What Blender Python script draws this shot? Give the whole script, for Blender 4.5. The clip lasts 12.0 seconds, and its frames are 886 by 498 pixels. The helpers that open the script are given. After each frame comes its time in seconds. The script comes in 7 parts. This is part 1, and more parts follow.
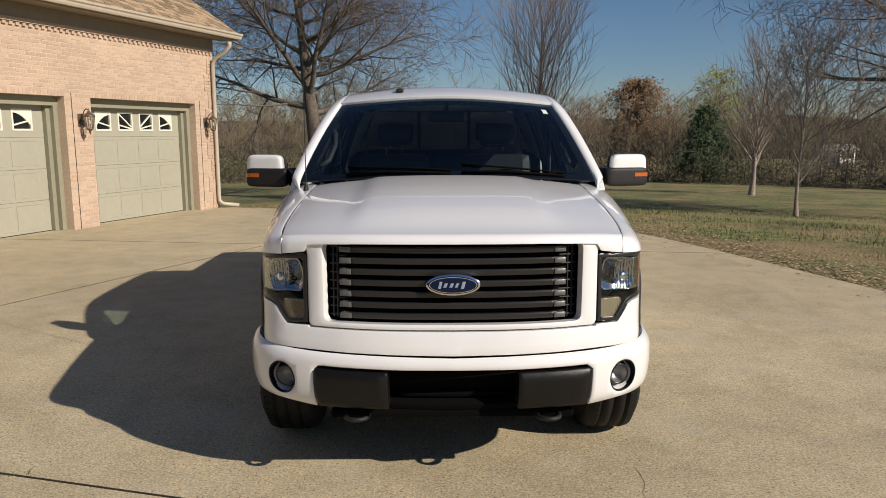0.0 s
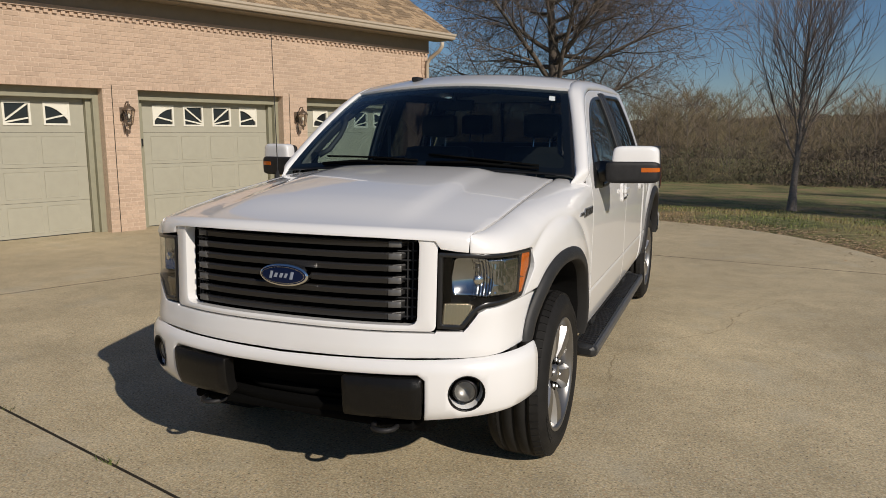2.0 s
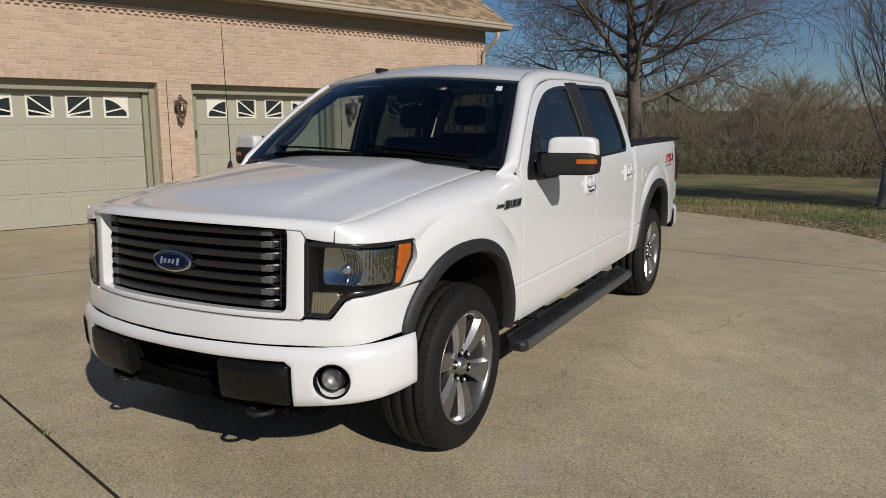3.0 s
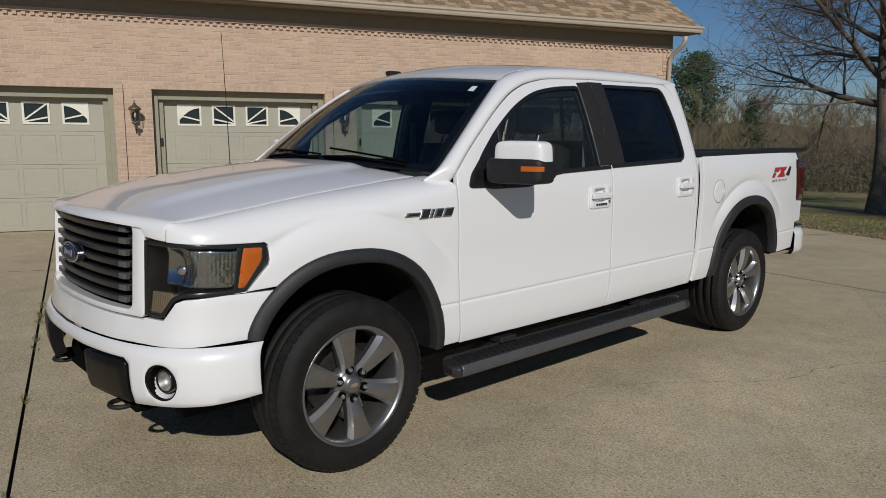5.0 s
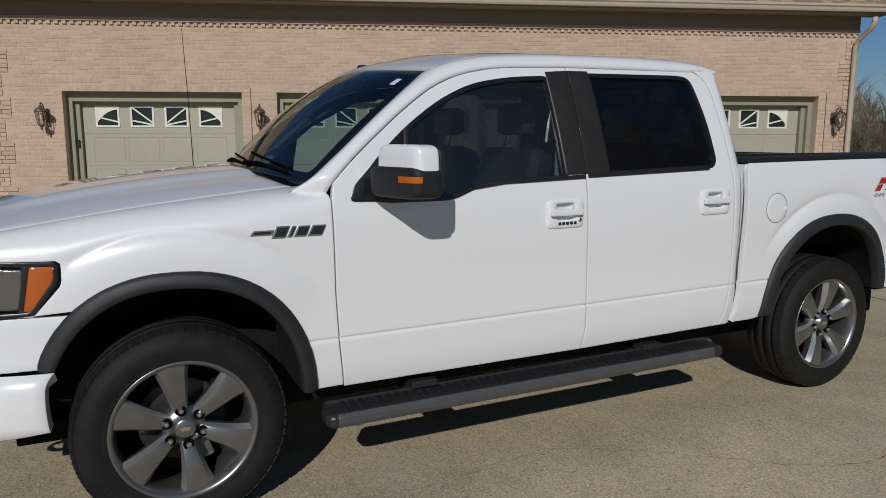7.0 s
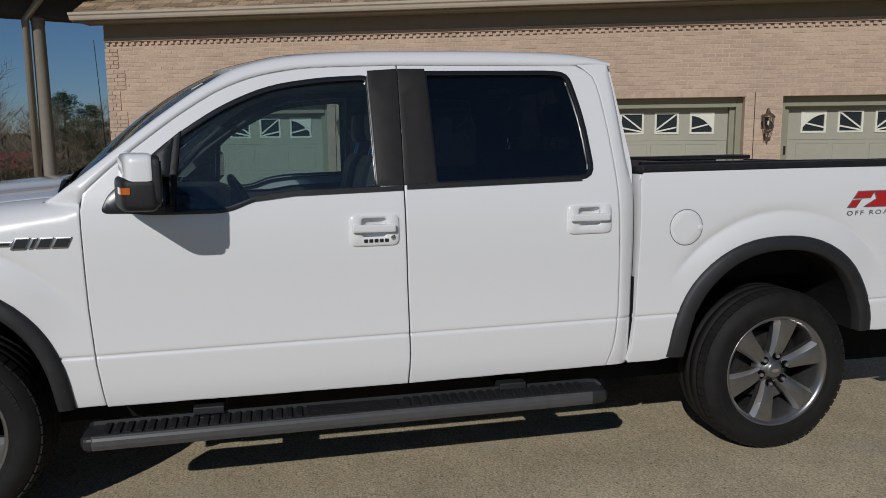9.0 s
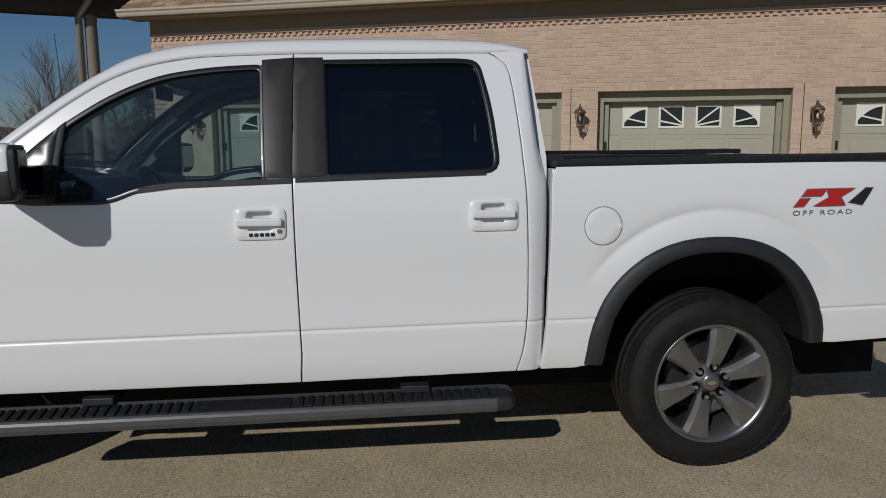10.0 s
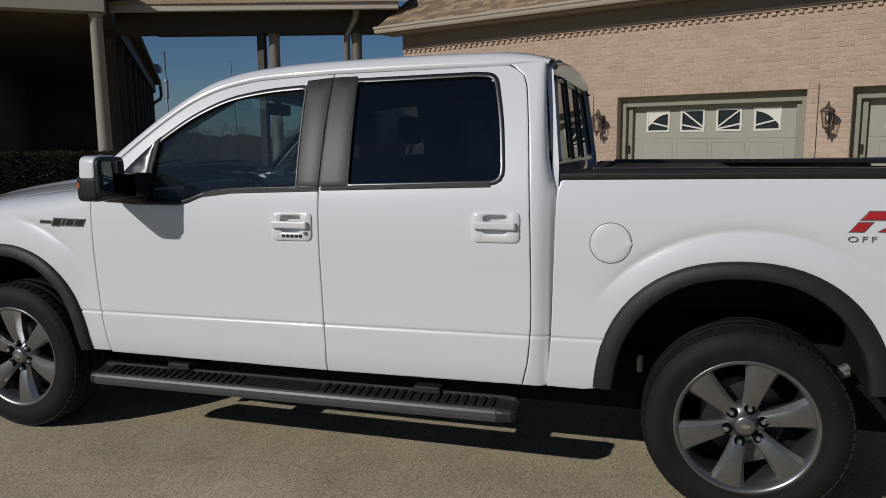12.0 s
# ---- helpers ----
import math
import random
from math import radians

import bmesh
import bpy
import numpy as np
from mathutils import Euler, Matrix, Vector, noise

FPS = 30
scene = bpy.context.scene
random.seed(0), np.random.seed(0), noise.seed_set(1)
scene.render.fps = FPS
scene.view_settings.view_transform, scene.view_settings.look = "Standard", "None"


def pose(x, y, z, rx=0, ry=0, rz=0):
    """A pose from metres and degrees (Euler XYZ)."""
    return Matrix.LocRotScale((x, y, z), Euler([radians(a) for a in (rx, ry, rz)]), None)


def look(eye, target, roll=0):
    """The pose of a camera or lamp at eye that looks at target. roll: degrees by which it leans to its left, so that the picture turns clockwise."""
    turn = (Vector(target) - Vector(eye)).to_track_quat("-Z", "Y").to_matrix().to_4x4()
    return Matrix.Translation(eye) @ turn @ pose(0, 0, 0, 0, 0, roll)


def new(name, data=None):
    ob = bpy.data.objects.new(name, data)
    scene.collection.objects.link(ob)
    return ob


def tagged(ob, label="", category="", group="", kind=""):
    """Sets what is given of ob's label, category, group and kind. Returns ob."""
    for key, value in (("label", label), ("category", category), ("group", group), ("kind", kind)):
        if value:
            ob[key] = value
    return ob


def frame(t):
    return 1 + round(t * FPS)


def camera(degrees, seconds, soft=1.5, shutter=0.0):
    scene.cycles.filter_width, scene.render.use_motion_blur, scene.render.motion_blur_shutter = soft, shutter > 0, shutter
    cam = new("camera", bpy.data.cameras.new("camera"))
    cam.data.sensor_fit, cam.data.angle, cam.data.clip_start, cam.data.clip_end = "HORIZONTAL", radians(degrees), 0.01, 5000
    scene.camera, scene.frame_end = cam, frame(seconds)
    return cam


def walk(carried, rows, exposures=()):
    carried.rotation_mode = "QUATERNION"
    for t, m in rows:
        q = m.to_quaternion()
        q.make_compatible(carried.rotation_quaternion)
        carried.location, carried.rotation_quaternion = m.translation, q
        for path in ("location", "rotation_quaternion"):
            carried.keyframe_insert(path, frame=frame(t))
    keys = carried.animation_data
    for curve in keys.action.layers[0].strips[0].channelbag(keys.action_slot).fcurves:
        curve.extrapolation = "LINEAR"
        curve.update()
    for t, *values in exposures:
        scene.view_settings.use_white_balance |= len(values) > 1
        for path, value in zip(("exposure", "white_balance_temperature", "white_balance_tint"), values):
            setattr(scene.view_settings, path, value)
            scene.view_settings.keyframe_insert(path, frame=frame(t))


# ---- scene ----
# World: x to the driver's side of the truck, y to its tail, z up; the truck's nose is at y = 0.
cam = camera(63.0, 12.0, soft=0.9)
ROWS = [  # t, eye x y z, yaw, pitch, roll
    (0.0, -0.070, -2.965, 1.630, -0.50, -9.13, 0.10),
    (0.5, 0.388, -2.830, 1.562, 6.40, -9.06, 0.05),
    (1.0, 0.908, -2.743, 1.564, 10.82, -8.80, -0.02),
    (1.5, 1.322, -2.618, 1.555, 16.09, -9.26, -0.13),
    (2.0, 1.701, -2.398, 1.563, 21.86, -9.12, -0.00),
    (2.5, 2.146, -2.281, 1.581, 25.76, -9.12, -0.04),
    (3.0, 2.507, -2.016, 1.558, 29.27, -9.77, 0.14),
    (3.5, 2.838, -1.758, 1.564, 33.70, -9.45, 0.08),
    (5.5, 3.640, -0.440, 1.497, 51.86, -8.75, -0.26),
    (6.0, 3.674, -0.041, 1.509, 54.76, -8.67, -0.23),
    (6.5, 3.730, 0.314, 1.520, 58.67, -8.73, -0.22),
    (8.5, 3.907, 1.927, 1.511, 77.18, -8.38, 0.58),
    (9.0, 3.970, 2.335, 1.504, 77.95, -8.06, 0.45),
    (9.5, 4.006, 2.713, 1.511, 80.74, -8.18, 0.35),
    (10.0, 3.955, 3.107, 1.491, 84.00, -8.50, 0.27),
    (10.5, 3.953, 3.470, 1.482, 88.89, -8.27, 0.33),
    (11.0, 3.891, 3.829, 1.503, 95.28, -8.88, 0.59),
    (11.5, 3.815, 4.058, 1.515, 101.00, -8.62, 0.43),
    (12.0, 3.939, 4.289, 1.534, 106.86, -8.34, 0.49),
]
EXPOSURES = [(0.0, 0.25, 6480, 12), (1.5, 0.0, 6480, 12), (2.5, -0.17, 6180, 11), (3.5, -0.30, 5980, 10), (5.5, -0.46, 5800, 10), (6.5, -0.53, 5700, 10), (8.5, -0.65, 5680, 10), (10.5, -0.74, 5700, 10), (12.0, -0.74, 5720, 10)]


def eye_pose(x, y, z, yaw, pitch, roll):
    return pose(x, y, z, 0, 0, yaw) @ pose(0, 0, 0, 90 + pitch, 0, 0) @ pose(0, 0, 0, 0, 0, -roll)


walk(cam, [(t, eye_pose(*p)) for t, *p in ROWS], EXPOSURES)

# ---- sun and sky ----
SUN_WAY = Vector((1.45, -0.93, 1.0)).normalized()  # towards the sun
world = bpy.data.worlds.new("sky")
scene.world = world
world.use_nodes = True
wn = world.node_tree.nodes
sky = wn.new("ShaderNodeTexSky")
sky.sky_type = "NISHITA"
sky.sun_disc = False
sky.sun_elevation = math.asin(SUN_WAY.z)
sky.sun_rotation = math.atan2(SUN_WAY.x, SUN_WAY.y)
sky.air_density, sky.dust_density, sky.ozone_density = 1.0, 0.05, 6.0
wn["Background"].inputs["Strength"].default_value = 0.055
world.node_tree.links.new(sky.outputs[0], wn["Background"].inputs["Color"])
sun_data = bpy.data.lights.new("sun", "SUN")
sun_data.energy, sun_data.angle, sun_data.color = 4.2, radians(0.55), (1.0, 0.90, 0.76)
sun = new("sun", sun_data)
sun.matrix_world = look(SUN_WAY * 60, (0, 0, 0))

# ---- materials ----
def material(name, base, rough=0.6, metal=0.0, spread=0.0, size=6.0, bump=0.0, bump_size=60.0, coat=0.0, tint=None, big=0.0, big_size=0.8,
             piece=0.0, spec=0.5, mottle=None):
    """A procedural surface: base colour with grain at `size` (amount `spread`) and slow stains at `big_size`; relief `bump`."""
    m = bpy.data.materials.new(name)
    m.use_nodes = True
    n, l = m.node_tree.nodes, m.node_tree.links
    p = n["Principled BSDF"]
    p.inputs["Base Color"].default_value = (*base, 1)
    p.inputs["Roughness"].default_value = rough
    p.inputs["Metallic"].default_value = metal
    p.inputs["Specular IOR Level"].default_value = spec
    p.inputs["Coat Weight"].default_value = coat
    p.inputs["Coat Roughness"].default_value = 0.03
    co = n.new("ShaderNodeTexCoord").outputs["Object"]
    colour = None

    def shade(amount, scale, detail, fac_socket=None):
        nonlocal colour
        if fac_socket is None:
            t = n.new("ShaderNodeTexNoise")
            t.inputs["Scale"].default_value, t.inputs["Detail"].default_value = scale, detail
            l.new(co, t.inputs["Vector"])
            fac_socket = t.outputs["Fac"]
        r = n.new("ShaderNodeMapRange")
        r.inputs["From Min"].default_value, r.inputs["From Max"].default_value = 0.3, 0.7
        r.inputs["To Min"].default_value, r.inputs["To Max"].default_value = 1 - amount, 1 + amount
        l.new(fac_socket, r.inputs["Value"])
        x = n.new("ShaderNodeMix")
        x.data_type, x.blend_type = "RGBA", "MULTIPLY"
        x.inputs["Factor"].default_value = 1
        if colour is None:
            x.inputs["A"].default_value = (*base, 1)
        else:
            l.new(colour, x.inputs["A"])
        l.new(r.outputs[0], x.inputs["B"])
        colour = x.outputs["Result"]

    if spread:
        shade(spread, size, 6)
    if big:
        shade(big, big_size, 4)
    if piece:
        oi = n.new("ShaderNodeObjectInfo").outputs["Random"]
        gi = n.new("ShaderNodeNewGeometry").outputs["Random Per Island"]
        a = n.new("ShaderNodeMath")
        a.operation = "ADD"
        l.new(oi, a.inputs[0]), l.new(gi, a.inputs[1])
        f = n.new("ShaderNodeMath")
        f.operation = "FRACT"
        l.new(a.outputs[0], f.inputs[0])
        shade(piece, 1, 1, f.outputs[0])
    if mottle:
        tint = mottle
    if tint:
        t = n.new("ShaderNodeTexNoise")
        t.inputs["Scale"].default_value, t.inputs["Detail"].default_value = tint[1], 5
        l.new(co, t.inputs["Vector"])
        ramp = n.new("ShaderNodeMapRange")
        ramp.inputs["From Min"].default_value, ramp.inputs["From Max"].default_value = (0.5, 0.95) if mottle else (0.42, 0.68)
        l.new(t.outputs["Fac"], ramp.inputs["Value"])
        x = n.new("ShaderNodeMix")
        x.data_type = "RGBA"
        l.new(ramp.outputs[0], x.inputs["Factor"])
        if colour is None:
            x.inputs["A"].default_value = (*base, 1)
        else:
            l.new(colour, x.inputs["A"])
        x.inputs["B"].default_value = (*tint[0], 1)
        colour = x.outputs["Result"]
    if colour is not None:
        l.new(colour, p.inputs["Base Color"])
    if bump:
        t = n.new("ShaderNodeTexNoise")
        t.inputs["Scale"].default_value, t.inputs["Detail"].default_value = bump_size, 5
        l.new(co, t.inputs["Vector"])
        b = n.new("ShaderNodeBump")
        b.inputs["Strength"].default_value, b.inputs["Distance"].default_value = 1.0, bump
        l.new(t.outputs["Fac"], b.inputs["Height"])
        l.new(b.outputs["Normal"], p.inputs["Normal"])
    return m


def glass_material(name, tint, rough=0.0, mirror=0.08, dust=0.0):
    """A thin pane: lets light straight through, tinted, with the gloss of glass."""
    m = bpy.data.materials.new(name)
    m.use_nodes = True
    n, l = m.node_tree.nodes, m.node_tree.links
    n.remove(n["Principled BSDF"])
    tr, gl, mx = n.new("ShaderNodeBsdfTransparent"), n.new("ShaderNodeBsdfGlossy"), n.new("ShaderNodeMixShader")
    lw, pw, fr = n.new("ShaderNodeLayerWeight"), n.new("ShaderNodeMath"), n.new("ShaderNodeMath")
    lw.inputs["Blend"].default_value = 0.5
    pw.operation, fr.operation = "POWER", "MULTIPLY_ADD"
    pw.inputs[1].default_value, fr.inputs[1].default_value, fr.inputs[2].default_value = 4.5, 0.9, mirror
    l.new(lw.outputs["Facing"], pw.inputs[0]), l.new(pw.outputs[0], fr.inputs[0])
    tr.inputs["Color"].default_value = (*tint, 1)
    gl.inputs["Roughness"].default_value = rough
    l.new(fr.outputs[0], mx.inputs[0]), l.new(tr.outputs[0], mx.inputs[1]), l.new(gl.outputs[0], mx.inputs[2])
    if dust:
        # a film of dust, uneven at two scales
        df, my, nz, ng, ad, sc = (n.new("ShaderNode" + k) for k in ("BsdfDiffuse", "MixShader", "TexNoise", "TexNoise", "Math", "Math"))
        tc = n.new("ShaderNodeTexCoord")
        nz.inputs["Scale"].default_value, ng.inputs["Scale"].default_value = 4.0, 90.0
        l.new(tc.outputs["Object"], nz.inputs["Vector"]), l.new(tc.outputs["Object"], ng.inputs["Vector"])
        sc.operation, ad.operation = "MULTIPLY", "ADD"
        l.new(nz.outputs["Fac"], ad.inputs[0]), l.new(ng.outputs["Fac"], ad.inputs[1])
        l.new(ad.outputs[0], sc.inputs[0])
        sc.inputs[1].default_value = dust
        df.inputs["Color"].default_value = (0.42, 0.52, 0.55, 1)
        l.new(sc.outputs[0], my.inputs[0]), l.new(mx.outputs[0], my.inputs[1]), l.new(df.outputs[0], my.inputs[2])
        mx = my
    l.new(mx.outputs[0], n["Material Output"].inputs[0])
    return m


PAINT = material("white_paint", (0.80, 0.80, 0.80), 0.32, coat=1.0)
BLACK = material("black_plastic", (0.014, 0.014, 0.015), 0.55, spec=0.35, spread=0.25, size=30, bump=0.0006, bump_size=500)
TRIM = material("gloss_black_trim", (0.012, 0.012, 0.013), 0.28, coat=0.3)
BLACKPAD = material("textured_black_pad", (0.0065, 0.0062, 0.006), 0.34, spec=0.3, spread=0.2, size=40, bump=0.0008, bump_size=350)
FLARE = material("grey_black_flare", (0.018, 0.0184, 0.0195), 0.55, spread=0.15, size=25, bump=0.0005, bump_size=600)
PILLAR = material("satin_black_pillar", (0.024, 0.0225, 0.021), 0.42, spec=0.3, spread=0.1, size=20)
DISC = material("dark_brake_disc", (0.07, 0.066, 0.062), 0.5, metal=0.7, spread=0.3, size=30)
LUGDARK = material("dull_spring_steel", (0.16, 0.155, 0.15), 0.5, metal=0.6, spread=0.3, size=30)
STEPFACE = material("satin_grey_plastic", (0.070, 0.070, 0.070), 0.42, spread=0.10, size=20)
STEPBLACK = material("satin_black_step", (0.022, 0.0225, 0.023), 0.40, spread=0.15, size=25, bump=0.0004, bump_size=600)
# Near-black: unlit depth put into the colour; also the plain black wipers.
VOID = material("black_and_unlit_depth", (0.004, 0.004, 0.004), 0.9, spec=0.05)
SLAT = material("satin_grey_slat", (0.034, 0.033, 0.033), 0.33, metal=0.4)
CHROME = material("chrome", (0.75, 0.75, 0.75), 0.12, metal=1.0)
SILVER = material("silver_reflector", (0.72, 0.74, 0.77), 0.22, metal=1.0)
RIMGREY = material("gunmetal_alloy", (0.26, 0.255, 0.25), 0.31, metal=0.85, spread=0.08, size=20)
RIMCUT = material("machined_alloy", (0.26, 0.26, 0.26), 0.5, metal=0.9)
RUBBER = material("tyre_rubber", (0.0115, 0.011, 0.0105), 0.68, spec=0.25, spread=0.25, size=18, big=0.2, big_size=3, bump=0.0006, bump_size=300)
LETTER = material("raised_rubber_letters", (0.0125, 0.0122, 0.012), 0.62, spec=0.25)
STEEL = material("brake_steel", (0.28, 0.27, 0.26), 0.4, metal=0.9, spread=0.2, size=30)
UNDER = material("underbody_black", (0.010, 0.010, 0.010), 0.9, spec=0.2, spread=0.3, size=9)
LEATHER = material("black_leather", (0.022, 0.021, 0.021), 0.5, spread=0.2, size=12, bump=0.001, bump_size=200)
DASH = material("dark_dashboard", (0.055, 0.055, 0.057), 0.6, spread=0.15, size=20)
AMBER = material("amber_lens", (0.50, 0.115, 0.010), 0.12, coat=0.6)
REDLENS = material("dark_red_lens", (0.055, 0.007, 0.006), 0.12, coat=0.6)
BLUE = material("blue_emblem", (0.005, 0.011, 0.040), 0.30, spec=0.2)
PALE = material("pale_silver_inlay", (0.30, 0.34, 0.42), 0.5, metal=0.2)
BADGE = material("dull_chrome_badge", (0.34, 0.345, 0.35), 0.3, metal=0.8)
DECALRED = material("red_decal", (0.45, 0.02, 0.02), 0.35)
DECALBLACK = material("black_decal", (0.02, 0.02, 0.022), 0.35)
DECALGREY = material("grey_decal", (0.16, 0.16, 0.17), 0.4)
GLASS = glass_material("clear_glass", (0.58, 0.70, 0.71), 0.0, dust=0.018)
SHIELD = glass_material("windshield_glass", (0.60, 0.67, 0.67))
TINT = glass_material("dark_tinted_glass", (0.075, 0.08, 0.085), dust=0.005)
LENS = glass_material("lamp_lens", (0.93, 0.94, 0.94), 0.0, 0.04)
MIRROR = material("mirror_glass", (0.40, 0.42, 0.44), 0.02, metal=1.0)

def concrete_material():
    """Weathered washed concrete: sandy speckle, dark pits, pale and red grains, slow olive and grey stains."""
    m = material("tan_concrete", (0.505, 0.425, 0.276), 0.9, big=0.09, big_size=0.33, spec=0.25, mottle=((0.42, 0.355, 0.225), 1.1), bump=0.0012, bump_size=150)
    n, l = m.node_tree.nodes, m.node_tree.links
    p = n["Principled BSDF"]
    co = n["Texture Coordinate"].outputs["Object"]
    colour = p.inputs["Base Color"].links[0].from_socket

    def noise_range(scale, detail, lo, hi, a, b):
        t, r = n.new("ShaderNodeTexNoise"), n.new("ShaderNodeMapRange")
        t.inputs["Scale"].default_value, t.inputs["Detail"].default_value = scale, detail
        l.new(co, t.inputs["Vector"]), l.new(t.outputs["Fac"], r.inputs["Value"])
        r.inputs["From Min"].default_value, r.inputs["From Max"].default_value = lo, hi
        r.inputs["To Min"].default_value, r.inputs["To Max"].default_value = a, b
        return r.outputs[0]

    # sand, mottling, worn patches, and the pits of the washed surface
    for scale, detail, lo, hi, dark, light in ((85, 2, 0.36, 0.64, 0.74, 1.22), (24, 4, 0.30, 0.70, 0.89, 1.11), (4, 5, 0.34, 0.68, 0.90, 1.08), (0.9, 6, 0.36, 0.60, 0.90, 1.05), (66, 1, 0.27, 0.37, 0.36, 1.0)):
        x = n.new("ShaderNodeMix")
        x.data_type, x.blend_type = "RGBA", "MULTIPLY"
        x.inputs["Factor"].default_value = 1
        l.new(colour, x.inputs["A"]), l.new(noise_range(scale, detail, lo, hi, dark, light), x.inputs["B"])
        colour = x.outputs["Result"]
    # reddish, grey and pale grains of the aggregate; smoother greyish patches
    for scale, detail, lo, hi, most, tone in ((63, 1, 0.60, 0.72, 0.6, (0.46, 0.27, 0.15)), (51, 1, 0.60, 0.72, 0.6, (0.30, 0.30, 0.27)), (74, 1, 0.62, 0.70, 0.7, (0.66, 0.60, 0.46)), (1.7, 5, 0.56, 0.70, 0.35, (0.47, 0.44, 0.35))):
        x = n.new("ShaderNodeMix")
        x.data_type = "RGBA"
        x.inputs["B"].default_value = (*tone, 1)
        l.new(noise_range(scale, detail, lo, hi, 0.0, most), x.inputs["Factor"]), l.new(colour, x.inputs["A"])
        colour = x.outputs["Result"]
    l.new(colour, p.inputs["Base Color"])
    return m


CONCRETE = concrete_material()
CRACK = material("sandy_crack_fill", (0.36, 0.29, 0.18), 0.95, spread=0.6, size=14)
WEED = material("joint_weeds", (0.10, 0.13, 0.03), 0.8, piece=0.4)
JOINT = material("joint_grime", (0.055, 0.045, 0.032), 0.95, spread=0.4, size=25)
BRICK = material("pink_tan_brick", (0.495, 0.366, 0.270), 0.85, spread=0.08, size=25, big=0.08, big_size=0.7, bump=0.003, bump_size=90, piece=0.065)
# Column paint, darkened: the covered walk's shade is put into the colour.
WALKSHADE = material("walk_paint_with_shade", (0.23, 0.205, 0.165), 0.6, spread=0.06, size=9, big=0.06)
MORTAR = material("pale_mortar", (0.53, 0.408, 0.308), 0.9, spread=0.15, size=30, big=0.08, big_size=1.0, bump=0.002, bump_size=120)
DOORPAINT = material("sage_beige_paint", (0.375, 0.36, 0.285), 0.5, spread=0.03, size=8, big=0.03)
TRIMPAINT = material("sage_trim_paint", (0.27, 0.26, 0.185), 0.55, spread=0.05, size=9, big=0.05)
CREAM = material("cream_insert", (0.74, 0.72, 0.62), 0.5, spread=0.04, size=10)
DARKPANE = material("dark_garage_pane", (0.012, 0.014, 0.016), 0.08, coat=0.5)
GUTTER = material("beige_aluminium", (0.50, 0.43, 0.34), 0.4, spread=0.05, size=7)
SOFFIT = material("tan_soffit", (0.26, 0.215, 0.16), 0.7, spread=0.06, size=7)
SHINGLE = material("tan_shingle", (0.34, 0.245, 0.15), 0.95, spread=0.35, size=60, big=0.1, big_size=0.9, bump=0.004, bump_size=150, piece=0.28)
BRONZE = material("aged_bronze", (0.15, 0.112, 0.082), 0.45, metal=0.5, spread=0.3, size=40)
LANTERNGLASS = glass_material("lantern_glass", (0.85, 0.84, 0.80), 0.05)
BULB = material("frosted_bulb", (0.8, 0.78, 0.7), 0.3)
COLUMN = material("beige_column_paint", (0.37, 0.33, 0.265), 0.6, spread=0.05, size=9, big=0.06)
# Near-black brown: the shade under the porch roofs is put into the colour.
PORCHSHADE = material("porch_trim_with_shade", (0.05, 0.038, 0.03), 0.6, spread=0.15, size=9)
DARKWALL = material("brown_house_brick", (0.22, 0.145, 0.11), 0.9, spread=0.25, size=14, big=0.15, bump=0.003, bump_size=60)
LAWN = material("spring_lawn", (0.150, 0.162, 0.055), 0.95, spread=0.55, size=7, big=0.38, big_size=0.33, bump=0.04, bump_size=22,
                tint=((0.30, 0.215, 0.105), 0.62))
GRASS = material("grass_blades", (0.14, 0.165, 0.045), 0.8, piece=0.5, tint=((0.34, 0.245, 0.115), 0.62))
LITTER = material("dry_leaves", (0.33, 0.235, 0.14), 0.9, piece=0.45)
BARK = material("grey_brown_bark", (0.13, 0.105, 0.083), 0.95, spread=0.35, size=14, big=0.2, bump=0.012, bump_size=30)
TWIG = material("reddish_twig", (0.42, 0.325, 0.265), 0.9, spread=0.2, size=8)
PALETWIG = material("grey_brown_twig", (0.27, 0.215, 0.175), 0.9, spread=0.2, size=8)
YOUNGBARK = material("pale_young_bark", (0.30, 0.245, 0.20), 0.95, spread=0.3, size=14)
WOODTWIG = material("far_twig", (0.14, 0.105, 0.074), 0.95, piece=0.4, tint=((0.15, 0.135, 0.06), 0.06))
BRUSH = material("dark_brush", (0.085, 0.066, 0.046), 0.95, piece=0.45, tint=((0.075, 0.08, 0.035), 0.08))
WOODBARK = material("far_grey_bark", (0.165, 0.14, 0.115), 0.95, spread=0.25, size=0.8)
RUST = material("russet_leaves", (0.19, 0.115, 0.055), 0.9, piece=0.4)
NEEDLE = material("pine_needles", (0.040, 0.070, 0.026), 0.85, piece=0.5)
BUDS = material("budding_leaves", (0.20, 0.21, 0.06), 0.85, piece=0.4)
HEDGE = material("clipped_hedge_leaf", (0.055, 0.065, 0.025), 0.7, piece=0.5)
REDROOF = material("red_metal_roof", (0.22, 0.06, 0.045), 0.5, spread=0.1)
WHITEWALL = material("white_siding", (0.70, 0.69, 0.66), 0.7, spread=0.05)

# ---- building tools ----
def link(name, bm, mat, smooth=False, m=None):
    me = bpy.data.meshes.new(name)
    bm.to_mesh(me)
    bm.free()
    return link_mesh(name, me, mat, smooth, m)


def link_mesh(name, me, mat, smooth=False, m=None):
    for k in (mat if isinstance(mat, (list, tuple)) else [mat]):
        me.materials.append(k)
    if smooth:
        me.polygons.foreach_set("use_smooth", [True] * len(me.polygons))
    ob = new(name, me)
    if m is not None:
        ob.matrix_world = m
    return ob


